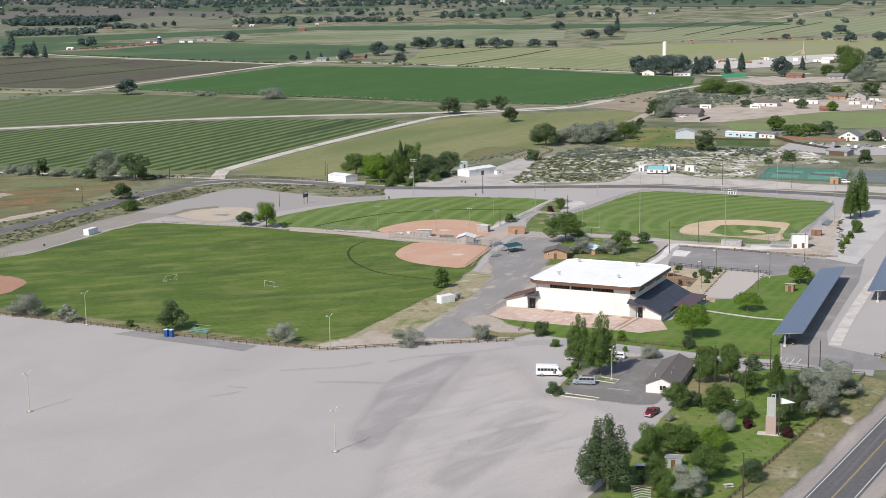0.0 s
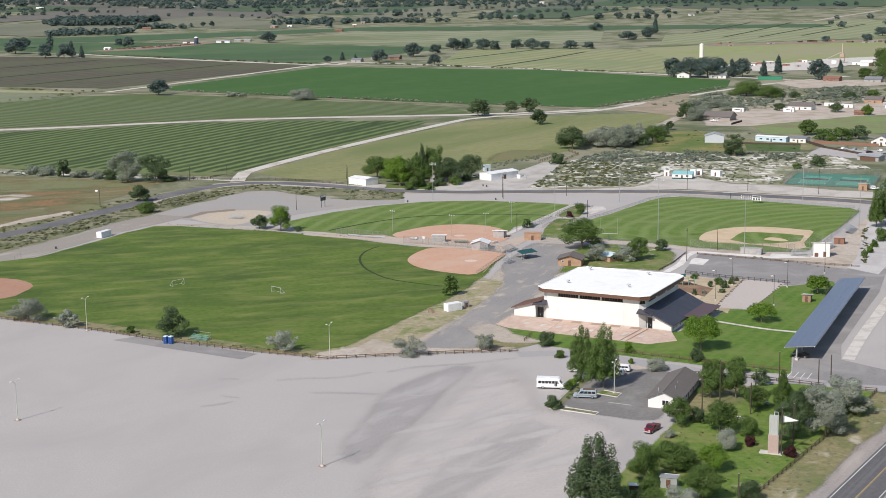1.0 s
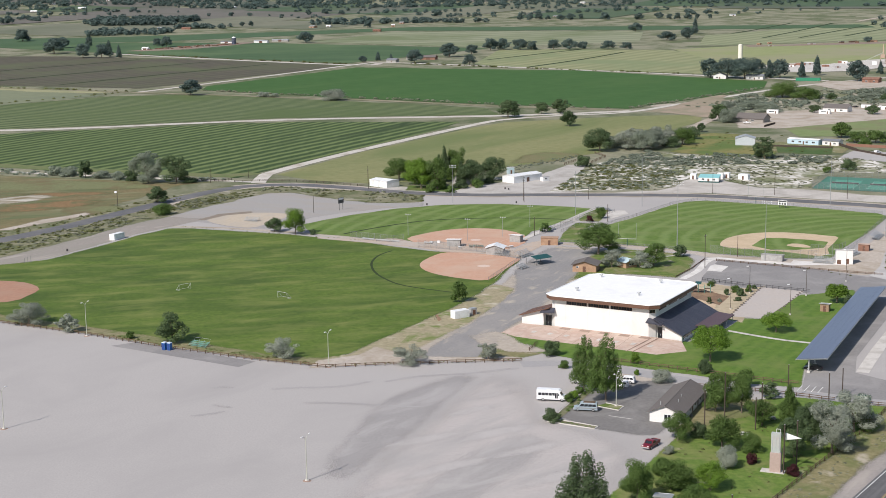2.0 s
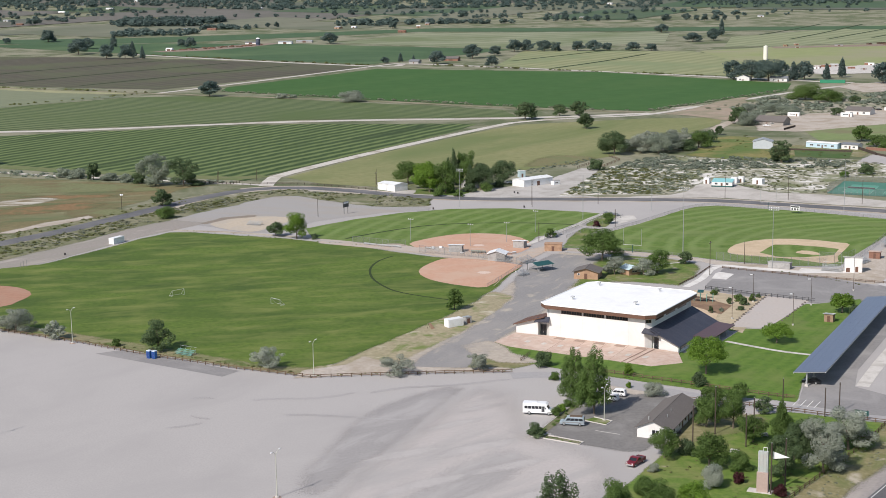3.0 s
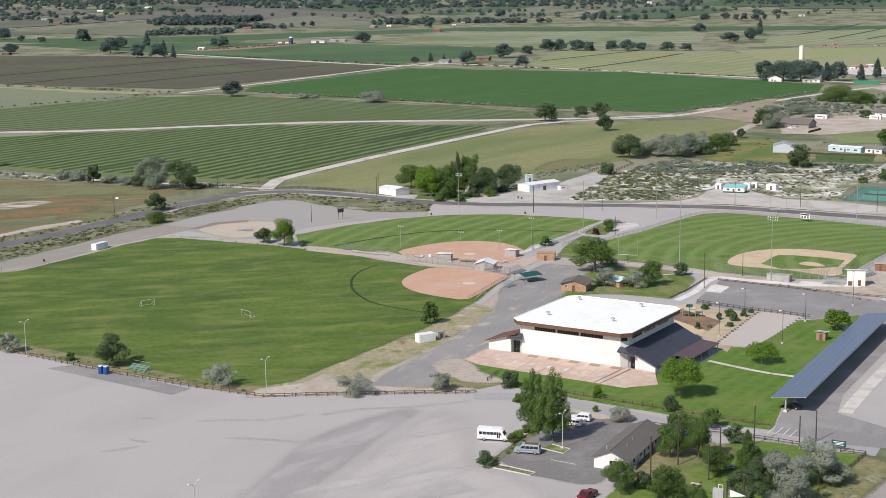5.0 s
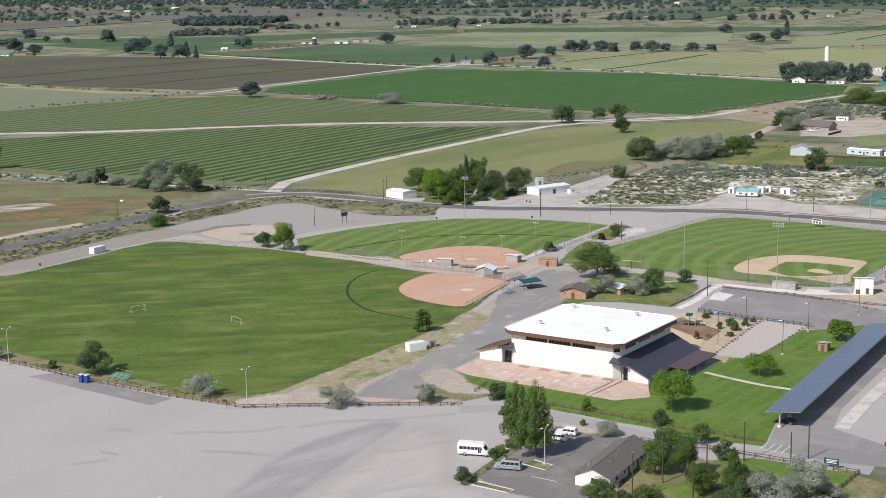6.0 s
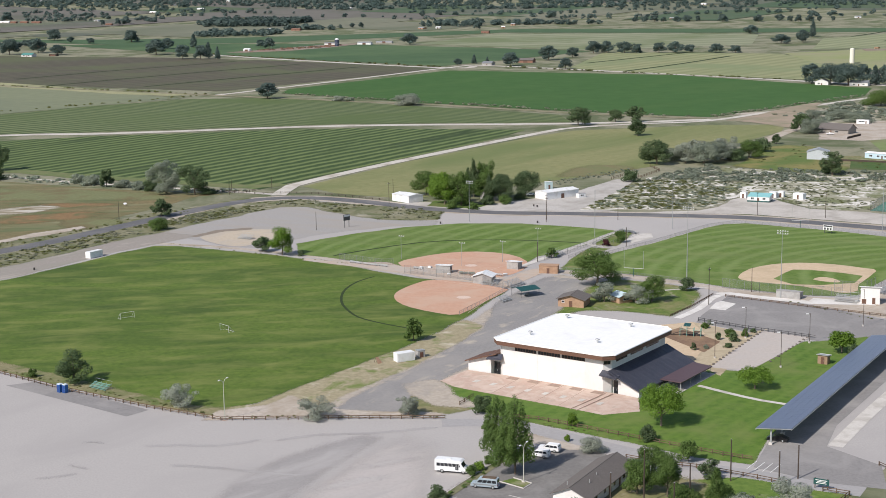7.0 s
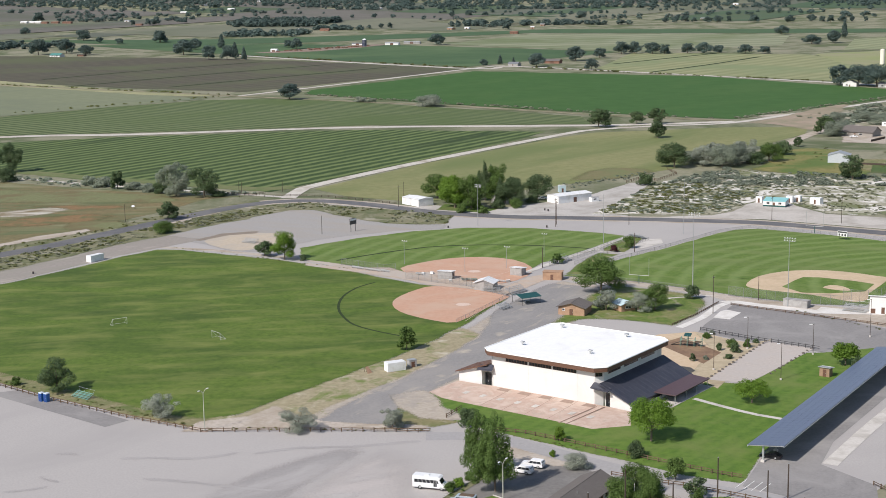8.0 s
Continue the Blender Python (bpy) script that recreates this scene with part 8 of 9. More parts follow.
def canopy(x, y, deg, w, d, label):
    c = thing("shade_canopy", at(x, y, deg), label, "canopy")
    for px in (-w / 2, w / 2):
        for py in (-d / 2, d / 2):
            part("post", tubes(((px, py, -0.1), (px, py, 2.6), 0.07)), DARK_STEEL, c)
    roof = part("roof", slab([(-w / 2 - 0.4, -d / 2 - 0.4, 2.5), (w / 2 + 0.4, -d / 2 - 0.4, 2.5), (w / 2 + 0.4, 0, 3.3), (-w / 2 - 0.4, 0, 3.3)], 0.08), TEAL_ROOF, c, "dark teal metal canopy roof")
    part("roof_slope", slab([(-w / 2 - 0.4, 0, 3.3), (w / 2 + 0.4, 0, 3.3), (w / 2 + 0.4, d / 2 + 0.4, 2.5), (-w / 2 - 0.4, d / 2 + 0.4, 2.5)], 0.08), TEAL_ROOF, roof)
    part("table_top", boxed(-1.0, 1.0, -0.4, 0.4, 0.7, 0.76), GALV, c)
    for s in (-0.75, 0.75):
        part("bench", boxed(-1.0, 1.0, s - 0.13, s + 0.13, 0.42, 0.47), GALV, c)
        part("table_leg", boxed(s - 0.05, s + 0.05, -0.7, 0.7, 0.0, 0.7), GALV, c)


canopy(26.0, 537.5, 40, 7.0, 6.0, "dark teal shade canopy over a picnic table")


def soccer_goal(x, y, deg):
    g = thing("soccer_goal", at(x, y, deg), "white portable soccer goal frame on grass", "goal", "soccer goals")
    for s in (-2.4, 2.4):
        part("upright", tubes(((s, 0, 0), (s, 0, 2.1), 0.035), sides=6), WHITE_METAL, g)
        part("brace", tubes(((s, 0, 2.1), (s, 1.9, 0.05), 0.03), ((s, 0, 0.05), (s, 1.9, 0.05), 0.035), sides=6), WHITE_METAL, g)
    part("crossbar", tubes(((-2.4, 0, 2.1), (2.4, 0, 2.1), 0.035), sides=6), WHITE_METAL, g)
    part("ground_bar", tubes(((-2.4, 1.9, 0.05), (2.4, 1.9, 0.05), 0.05), sides=6), WHITE_METAL, g)
    part("net", slab([(-2.38, 0.03, 2.05), (2.38, 0.03, 2.05), (2.38, 1.85, 0.06), (-2.38, 1.85, 0.06)], 0.01), LINK, g)


soccer_goal(-97, 491.5, 48)
soccer_goal(-60.5, 477.5, -40)


def goal_posts(x, y, deg):
    g = thing("football_goalpost", at(x, y, deg), "white football goalpost on a single stem", "goalpost", "football goalposts")
    part("stem", tubes(((0, 0, -0.1), (0, 0, 3.05), 0.13), sides=8), TEAL_ROOF, g)
    part("crossbar", tubes(((-3.55, 0, 3.05), (3.55, 0, 3.05), 0.07), sides=8), GALV, g)
    for s in (-3.55, 3.55):
        part("upright", tubes(((s, 0, 3.0), (s, 0, 9.4), 0.055), sides=8), GALV, g)


goal_posts(61.5, 573.0, -14)
goal_posts(130, 685.5, -14)


def scoreboard(x, y, deg, w, h0, h1, mat, label):
    s = thing("scoreboard", at(x, y, deg), label, "scoreboard")
    for k in (-w * 0.35, w * 0.35):
        part("post", tubes(((k, 0, -0.1), (k, 0, h0 + 0.3), 0.12), sides=8), DARK_STEEL, s)
    board = part("board", boxed(-w / 2, w / 2, -0.15, 0.15, h0, h1, bevel=0.03), mat, s)
    part("header", boxed(-w * 0.45, w * 0.45, -0.2, -0.14, h1 - (h1 - h0) * 0.35, h1 - 0.15), DARK_STEEL if mat is WHITE_METAL else WHITE_METAL, board)
    for k in (-0.3, 0, 0.3):
        part("digit_panel", boxed(k * w - 0.4, k * w + 0.4, -0.2, -0.14, h0 + 0.2, h0 + (h1 - h0) * 0.5), DARK_STEEL, board)


scoreboard(140, 671.5, -36, 4.4, 1.3, 3.5, WHITE_METAL, "white scoreboard with dark panels behind the outfield")
scoreboard(-66, 673, 60, 4.0, 3.2, 5.8, DARK_STEEL, "dark scoreboard on posts behind the softball field")


def toilet(x, y, deg):
    t = thing("portable_toilet", at(x, y, deg), "blue portable toilet beside the lot fence", "portable toilet", "portable toilets")
    blue = paint("blue_plastic", (0.02, 0.11, 0.33), 0.5)
    part("cabin", boxed(-0.56, 0.56, -0.56, 0.56, 0.05, 2.1, bevel=0.03), blue, t)
    part("roof", boxed(-0.6, 0.6, -0.6, 0.6, 2.1, 2.35, bevel=0.1), paint("pale_roof_plastic", (0.55, 0.62, 0.70), 0.5), t)
    d = part("door", boxed(-0.42, 0.42, -0.59, -0.55, 0.15, 1.95), paint("dark_blue_plastic", (0.015, 0.05, 0.2), 0.5), t)
    part("latch", boxed(0.3, 0.38, -0.62, -0.59, 1.0, 1.12), GALV, d)
    part("skid", boxed(-0.6, 0.6, -0.6, 0.6, -0.05, 0.06), DARK_STEEL, t)


toilet(-82.9, 408.0, -25)
toilet(-81.3, 407.6, -25)


def steel_container(x, y, deg, w, d, h, label):
    c = thing("storage_container", at(x, y, deg), label, "container")
    part("body", boxed(-w / 2, w / 2, -d / 2, d / 2, 0.05, h, bevel=0.04), WHITE_METAL, c)
    for k in range(int(w / 0.6)):
        xx = -w / 2 + 0.35 + k * 0.6
        part("rib", boxed(xx, xx + 0.3, -d / 2 - 0.015, -d / 2, 0.2, h - 0.15), WHITE_METAL, c)
    for s in (-1, 1):
        dd = part("door", boxed(w / 2, w / 2 + 0.05, *sorted((s * 0.04, s * (d / 2 - 0.08))), 0.15, h - 0.12), WHITE_METAL, c)
        part("lock_bar", tubes(((w / 2 + 0.08, s * 0.35, 0.2), (w / 2 + 0.08, s * 0.35, h - 0.2), 0.025), sides=6), GALV, dd)
    part("skid", boxed(-w / 2, w / 2, -d / 2, d / 2, -0.05, 0.06), DARK_STEEL, c)


steel_container(-151.0, 594.9, 69, 7.0, 2.6, 2.6, "white storage container beside the sports field")
steel_container(0.6, 448.6, 36, 5.4, 2.6, 2.5, "white storage container on the lawn edge")
flat_building("meter_cabinet", 4.4, 453.0, 36, 2.2, 1.8, 2.0, 0.1, "small grey metal cabinet beside the white container", "cabinet", GREY_BLOCK, GALV, 0.05, doors=(("front", -0.5, 0.5, 1.6),))


def plywood_ramp(x, y, deg):
    r = thing("plywood_ramp", at(x, y, deg), "pale plywood ramp leaning beside a white container", "ramp")
    part("sheet", slab([(-0.9, 0, 0.02), (0.9, 0, 0.02), (0.5, 1.3, 1.7), (-0.5, 1.3, 1.7)], 0.08), TAN_BLOCK, r)
    for k in (-0.45, 0.45):
        part("strut", tubes(((k, 1.3, 1.65), (k, 1.9, 0.0), 0.05), sides=6), WOOD, r)


plywood_ramp(-5.4, 444.6, 60)


def monument(x, y, deg):
    m = thing("monument_sign", at(x, y, deg), "tall pink and pale monument sign on a concrete pad", "monument")
    part("pad", boxed(-3.0, 2.0, -1.2, 1.2, -0.1, 0.18), CONCRETE, m)
    part("base", boxed(-1.15, 1.15, -0.7, 0.7, 0.1, 4.3, bevel=0.06), surface("greyish_pink_block", (0.36, 0.27, 0.235), (0.42, 0.32, 0.285), 1.5, bump=0.1), m)
    part("panel", boxed(-1.0, 1.0, -0.45, 0.45, 4.3, 8.6, bevel=0.05), surface("pale_grey_panel", (0.36, 0.39, 0.37), (0.44, 0.46, 0.44), 0.8, (0.40, 0.36, 0.34), 0.3, bump=0.05), m)
    for k in (-0.7, 0, 0.7):
        part("fin", boxed(k - 0.08, k + 0.08, -0.5, -0.45, 4.3, 8.6), GALV, m)
    part("top_frame", tubes(((0, 0, 8.6), (0, 0, 9.4), 0.05), ((0, 0, 9.4), (0.8, 0, 9.4), 0.05), ((0.8, 0, 8.6), (0.8, 0, 9.4), 0.05), sides=6), WHITE_METAL, m)
    part("pennant", prism(bmesh.new(), [(1.9, 7.2), (5.2, 7.9), (1.9, 8.8)], "y", -0.04, 0.04), WHITE_METAL, m, "white triangular pennant panel")
    part("pennant_arm", tubes(((1.2, 0, 8.0), (2.0, 0, 8.0), 0.06), sides=6), DARK_STEEL, m)


monument(73.6, 305.5, -20)


def notice_board(x, y, deg):
    n = thing("notice_board", at(x, y, deg), "green park sign with pale lettering bars", "sign")
    for k in (-1.3, 1.3):
        part("post", boxed(k - 0.08, k + 0.08, -0.08, 0.08, -0.1, 2.3), WOOD, n)
    b = part("board", boxed(-1.6, 1.6, -0.14, -0.08, 0.9, 2.2, bevel=0.02), TEAL_ROOF, n)
    for z, w in ((1.85, 1.2), (1.55, 0.9), (1.25, 1.1)):
        part("lettering_bar", boxed(-w, w, -0.16, -0.139, z - 0.07, z + 0.07), WHITE_METAL, b)


notice_board(103.8, 356.0, -22)


def playground(x, y, deg):
    p = thing("play_structure", at(x, y, deg), "green and brown play tower with slide and poles", "play structure")
    for px in (-3, -1, 1, 3):
        for py in (-1, 1):
            part("post", tubes(((px, py, 0), (px, py, 2.6 + (px == -1) * 0.8), 0.08), sides=8), GREEN_METAL, p)
    for x0, x1, z in ((-3, -1, 1.3), (-1, 1, 1.0), (1, 3, 1.5)):
        part("deck", boxed(x0, x1, -1, 1, z - 0.06, z), WOOD, p)
    part("slide", slab([(-3, -0.4, 1.3), (-3, 0.4, 1.3), (-5.8, 0.4, 0.2), (-5.8, -0.4, 0.2)], 0.12), POLE_WOOD, p)
    part("rail", tubes(((-3, -1, 2.0), (3, -1, 2.0), 0.04), ((-3, 1, 2.0), (3, 1, 2.0), 0.04), sides=6), GREEN_METAL, p)
    part("roof", slab([(-2, -1.2, 3.2), (0, -1.2, 3.2), (0, 1.2, 3.6), (-2, 1.2, 3.6)], 0.08), TEAL_ROOF, p)


playground(80.0, 485.0, -10)


def boulder(x, y, r, seed):
    bm = bmesh.new()
    bmesh.ops.create_icosphere(bm, subdivisions=2, radius=r)
    for v in bm.verts:
        v.co *= 1 + 0.3 * noise.noise(v.co * 1.6 / r + Vector((seed * 3.1, 0, 0)))
        v.co.z *= 0.7
    ob = part("boulder", bm, surface_rock)
    ob.location = (x, y, r * 0.35 + 0.06)
    return tagged(ob, "dark weathered boulder edging the gravel court", "boulder", "edging boulders")


surface_rock = surface("dark_rock", (0.10, 0.085, 0.075), (0.17, 0.15, 0.13), 2.0, bump=0.3)
for k in range(18):
    a = Vector((101.4, 493)).lerp(Vector((84.5, 450)), k / 17)
    boulder(a.x, a.y, 0.32 + 0.08 * (k % 3), k)
for k in range(11):
    a = Vector((113.5, 486)).lerp(Vector((101.0, 457)), k / 10)
    boulder(a.x, a.y, 0.3 + 0.07 * (k % 3), k + 20)


def kerb(pts, label):
    for a, b in zip(pts, pts[1:]):
        a, b = Vector(a), Vector(b)
        d = b - a
        ob = part("kerb", boxed(-0.1, d.length + 0.1, -0.11, 0.11, -0.05, 0.19, bevel=0.03), CONCRETE)
        ob.matrix_basis = pose(a.x, a.y, 0.02, 0, 0, math.degrees(math.atan2(d.y, d.x)))
        tagged(ob, label, "kerb", kind="structure")


kerb([(25.9, 340.3), (30.2, 338.1), (37.1, 334.5), (38.1, 336.3), (31.5, 340.2), (27.2, 342.4)], "low concrete kerb of the planted island")
kerb([(38.4, 352.7), (43.6, 349.2), (45.1, 352.4), (41.0, 355.4)], "low concrete kerb round the tree island")
kerb([(27.4, 342.5), (31.8, 354.6), (36.4, 366.5)], "low concrete kerb along the planted strip")
patch("planted_island", [(26.4, 340.4), (37.2, 335), (37.6, 336.2), (31, 339.8), (27.5, 341.9)], WEEDY, 0.14, "weedy planted parking island", "planting bed")
patch("planted_island", [(38.7, 352.9), (43.5, 349.7), (44.7, 352.4), (40.9, 355)], GROVE, 0.14, "grassy parking island under the poplars", "planting bed")
patch("planted_island", [(27.6, 342.7), (32, 354.6), (36.6, 366.5), (38, 366), (33.8, 354), (29.2, 342)], WEEDY, 0.14, "weedy planted strip beside the bus", "planting bed")
for k in range(4):
    ribbon("bay_line", [(89.5 + k * 1.6, 366.5 - k * 0.6), (92.0 + k * 1.6, 372.0 - k * 0.6)], 0.15, PAINT_WHITE, 0.085, "white painted parking line", "road marking")
ribbon("bay_line", [(41.0, 345.0), (44.0, 343.4), (46.5, 342.2)], 0.3, CONCRETE, 0.07, "pale worn seam in the asphalt", "road marking")



# ---- round the softball infields ----
bleachers(22.2, 552.5, 62, 9.0, GALV, "pale aluminium bleachers behind the home plates", 5)
bleachers(11.8, 553.6, -8, 6.0, GALV, "small aluminium bleachers before the scorer booth", 3)


def players_bench(x, y, deg, w, mat):
    b = thing("players_bench", at(x, y, deg), "long low bench beside the softball infield", "bench", "players benches")
    for k in (-w / 2 + 0.4, 0, w / 2 - 0.4):
        part("leg", boxed(k - 0.06, k + 0.06, -0.18, 0.18, -0.02, 0.44), FENCE_STEEL, b)
    part("seat", boxed(-w / 2, w / 2, -0.22, 0.22, 0.44, 0.5, bevel=0.015), mat, b)
    part("backrest", boxed(-w / 2, w / 2, 0.22, 0.27, 0.6, 0.9, bevel=0.015), mat, b)


for x, y, deg, w in ((-44, 589.8, -30, 6.0), (-37.5, 586.3, -27, 7.0), (-32.3, 584.4, -24, 4.0), (-18.5, 580.4, -25, 3.6), (12.5, 570.5, -20, 4.5)):
    players_bench(x, y, deg, w, GALV)


def equipment_box(x, y, deg, w, mat, label):
    b = thing("equipment_box", at(x, y, deg), label, "box", "equipment boxes")
    part("body", boxed(-w / 2, w / 2, -0.4, 0.4, -0.02, 0.75, bevel=0.03), mat, b)
    part("lid", boxed(-w / 2 - 0.03, w / 2 + 0.03, -0.43, 0.43, 0.75, 0.83, bevel=0.02), WHITE_METAL, b)


for x, y, deg, w, mat in ((-17.2, 581.6, -20, 1.1, WHITE_METAL), (-14.2, 582.9, -20, 1.2, WHITE_METAL), (-5.0, 569.6, 10, 1.2, GREY_BLOCK), (15.5, 571.0, 30, 1.4, GREY_BLOCK), (7.2, 557.4, -8, 1.0, DARK_STEEL)):
    equipment_box(x, y, deg, w, mat, "small equipment box beside the softball infields")
CHALK = surface("faint_chalk", (0.58, 0.44, 0.36), (0.64, 0.51, 0.43), 2.0, bump=0)
for line in ([(17.6, 547.6), (10.2, 508.5)], [(17.6, 547.6), (-8, 560)], [(3.5, 569.6), (-22, 583)], [(3.5, 569.6), (19, 601)]):
    ribbon("chalk_line", line, 0.16, CHALK, 0.115, "faint chalk line on the red infield", "field marking")
for x, y in ((5.6, 532.5), (0.5, 589.0)):
    patch("pitching_circle", [(x + 2.4 * math.cos(k * math.tau / 14), y + 2.4 * math.sin(k * math.tau / 14)) for k in range(14)], CHALK, 0.105, "pale worn pitching circle in the infield", "infield", rugged=0.3, fringe=1.0)

# ---- things in the grove ----
flat_building("tool_shed", 48.2, 284.8, -15, 3.4, 2.6, 2.3, 0.25, "small grey metal tool shed under trees", "shed", GALV, GALV, 0.2, doors=(("front", -0.5, 0.4, 1.9),))


def picnic_table(x, y, deg):
    t = thing("picnic_table", at(x, y, deg), "pale picnic table on grass in the grove", "table", "picnic tables")
    part("tabletop", boxed(-0.95, 0.95, -0.38, 0.38, 0.72, 0.77, bevel=0.01), CONCRETE, t)
    for s in (-1, 1):
        part("bench", boxed(-0.95, 0.95, *sorted((s * 0.6, s * 0.88)), 0.42, 0.47), CONCRETE, t)
        part("leg", boxed(s * 0.7 - 0.06, s * 0.7 + 0.06, -0.7, 0.7, 0.0, 0.72), GALV, t)


def shelter_sign(x, y, deg):
    t = thing("shelter_sign", at(x, y, deg), "small roofed board on a dark timber stand", "sign")
    for s in (-0.7, 0.7):
        part("post", boxed(s - 0.08, s + 0.08, -0.08, 0.08, -0.1, 1.9), POLE_WOOD, t)
    part("board", boxed(-0.9, 0.9, -0.05, 0.05, 0.9, 1.8), POLE_WOOD, t)
    part("roof", slab([(-1.1, -0.5, 2.0), (1.1, -0.5, 2.0), (1.1, 0.5, 2.25), (-1.1, 0.5, 2.25)], 0.08), WHITE_METAL, t)


def swing_frame(x, y, deg):
    t = thing("swing_frame", at(x, y, deg), "timber frame with a hanging rope net", "play frame")
    for s in (-2.0, 2.0):
        part("post", boxed(s - 0.12, s + 0.12, -0.12, 0.12, -0.1, 3.2), WOOD, t)
    part("beam", boxed(-2.3, 2.3, -0.1, 0.1, 3.1, 3.3), WOOD, t)
    for k in range(7):
        z = 0.6 + k * 0.35
        part("rope", tubes(((-1.8, 0, z + 0.3), (0, 0, z), 0.03), ((0, 0, z), (1.8, 0, z + 0.3), 0.03), sides=5), WHITE_METAL, t)


picnic_table(57.1, 271.5, 10)
picnic_table(71, 330, -30)
picnic_table(79, 342, 20)
shelter_sign(40.5, 280.5, -10)
swing_frame(38.5, 264.5, -8)
for x, y in ((67.9, 353.7), (69.4, 356.3), (71.4, 360.7)):
    p = thing("white_pipe", at(x, y), "slim white pipe post beside the house", "post", "white pipe posts")
    part("pipe", tubes(((0, 0, -0.1), (0, 0, 3.6), 0.07), sides=8), WHITE_METAL, p)
    part("cap", tubes(((0, 0, 3.6), (0, 0, 3.66), 0.09), sides=8), WHITE_METAL, p)


# ---- tennis nets and yard fences ----
for k in range(2):
    o = Vector((174.5, 739.5)) + U * (k * 19.5) + V * 15
    e = o + U * 13.5
    net = thing("tennis_net", at(o.x, o.y, math.degrees(math.atan2(U.y, U.x)), 0.13), "dark tennis net between two posts", "net", "tennis nets")
    for x in (0, 13.5):
        part("post", tubes(((x, 0, 0), (x, 0, 1.1), 0.06), sides=8), DARK_STEEL, net)
    part("mesh", boxed(0, 13.5, -0.02, 0.02, 0.1, 0.95), DARK_STEEL, net)
    part("top_tape", boxed(0, 13.5, -0.03, 0.03, 0.95, 1.0), GALV, net)


def board_fence(a, b, h, mat, label):
    f = thing("board_fence", Matrix(), label, "fence")
    a, b = Vector(a), Vector(b)
    n = max(2, int((b - a).length / 1.2))
    d = (b - a) / n
    ang = math.atan2(d.y, d.x)
    bm = boxed(-d.length * 0.49, d.length * 0.49, -0.03, 0.03, 0.05, h)
    me = bpy.data.meshes.new("board")
    bm.to_mesh(me)
    bm.free()
    me.materials.append(mat)
    for k in range(n):
        p = a + d * (k + 0.5)
        shared("board", me, f, Matrix.LocRotScale((p.x, p.y, ground_z(p.x, p.y)), Euler((0, 0, ang)), (1, 1, 1)))


board_fence((226, 930), (262, 906), 1.9, BRICK_RED, "reddish brown board fence behind the gravel yard")
board_fence((222, 935), (226, 900), 1.9, POLE_WOOD, "dark board fence beside the cottage lawn")
board_fence((170, 935), (215, 918), 1.2, POLE_WOOD, "low dark fence of the mobile home garden")
board_fence((196, 1062), (208, 1085), 1.6, POLE_WOOD, "dark post fence beside the farmhouse yard")
board_fence((225, 905), (240, 862), 1.4, POLE_WOOD, "dark fence along the gravel yard")
vehicle("parked_car", 5.7, 777.0, 20, "car", CAR_WHITE, "white car parked beside the white shed", 0.06)
for k in range(9):
    vehicle("parked_car", 236 + k * 6.2, 889 - k * 4.0 + (k % 3) * 3, 40 + 17 * k, ("suv", "car", "pickup")[k % 3], (CAR_WHITE, CAR_GREY, CAR_BLUE)[(k * 2) % 3], "parked vehicle in the gravel yard", 0.1)
for k in range(7):
    vehicle("parked_car", 262 + k * 19, 1200 + (k * 37) % 40 - k * 3, 15 * k, ("pickup", "suv", "car")[k % 3], (CAR_WHITE, CAR_GREY, CAR_BLACK)[k % 3], "parked vehicle among the far yards", 0.12)


# Dish shape made up for an unidentified white object low in the meadow.
def dish_antenna(x, y, deg):
    d = thing("dish_antenna", at(x, y, deg), "white dish on short post standing in for unidentified meadow object", "antenna")
    part("pole", tubes(((0, 0, -0.2), (0, 0, 0.8), 0.07), sides=8), GALV, d)
    bm = bmesh.new()
    for a, b in ((0.0, 0.35), (0.35, 0.6), (0.6, 0.8)):
        tube(bm, (0, -0.25 * a * a - 0.1, 0.95 + 0.45 * a * a), (0, -0.25 * b * b - 0.1, 0.95 + 0.45 * b * b), max(a, 0.05), b, 16)
    dish = part("dish", bm, WHITE_METAL, d)
    part("feed_arm", tubes(((0, -0.15, 0.75), (0, -0.9, 1.3), 0.03), sides=6), GALV, dish)
    part("feed_horn", boxed(-0.08, 0.08, -1.0, -0.84, 1.22, 1.4), DARK_STEEL, dish)


dish_antenna(-191.0, 730.2, 20)


def trash_barrel(x, y):
    b = thing("trash_barrel", at(x, y, 0), "dark steel trash barrel on dusty ground", "trash barrel", "trash barrels")
    part("drum", tubes(((0, 0, 0), (0, 0, 0.95), 0.36, 0.36), sides=14), DARK_STEEL, b)
    for z in (0.32, 0.64, 0.93):
        part("hoop", tubes(((0, 0, z - 0.03), (0, 0, z + 0.03), 0.385, 0.385), sides=14), POLE_WOOD, b)


for spot in [(-163.3, 566.9), (-26.2, 685.9), (16.7, 691.0), (10.6, 740.3), (12.4, 738.3)]:
    trash_barrel(*spot)


def pull_up_bars(x, y, deg):
    f = thing("pull_up_bars", at(x, y, deg), "thin steel exercise bars beside the sports field", "exercise bars")
    for k in (-1.2, 0.0, 1.2):
        part("post", tubes(((k, 0, -0.1), (k, 0, 2.6 + 0.3 * k), 0.06), sides=8), FENCE_STEEL, f)
    part("bar", tubes(((-1.2, 0, 2.2), (0, 0, 2.2), 0.03), ((0, 0, 2.5), (1.2, 0, 2.5), 0.03), sides=6), FENCE_STEEL, f)


pull_up_bars(-170.4, 541.2, 15)


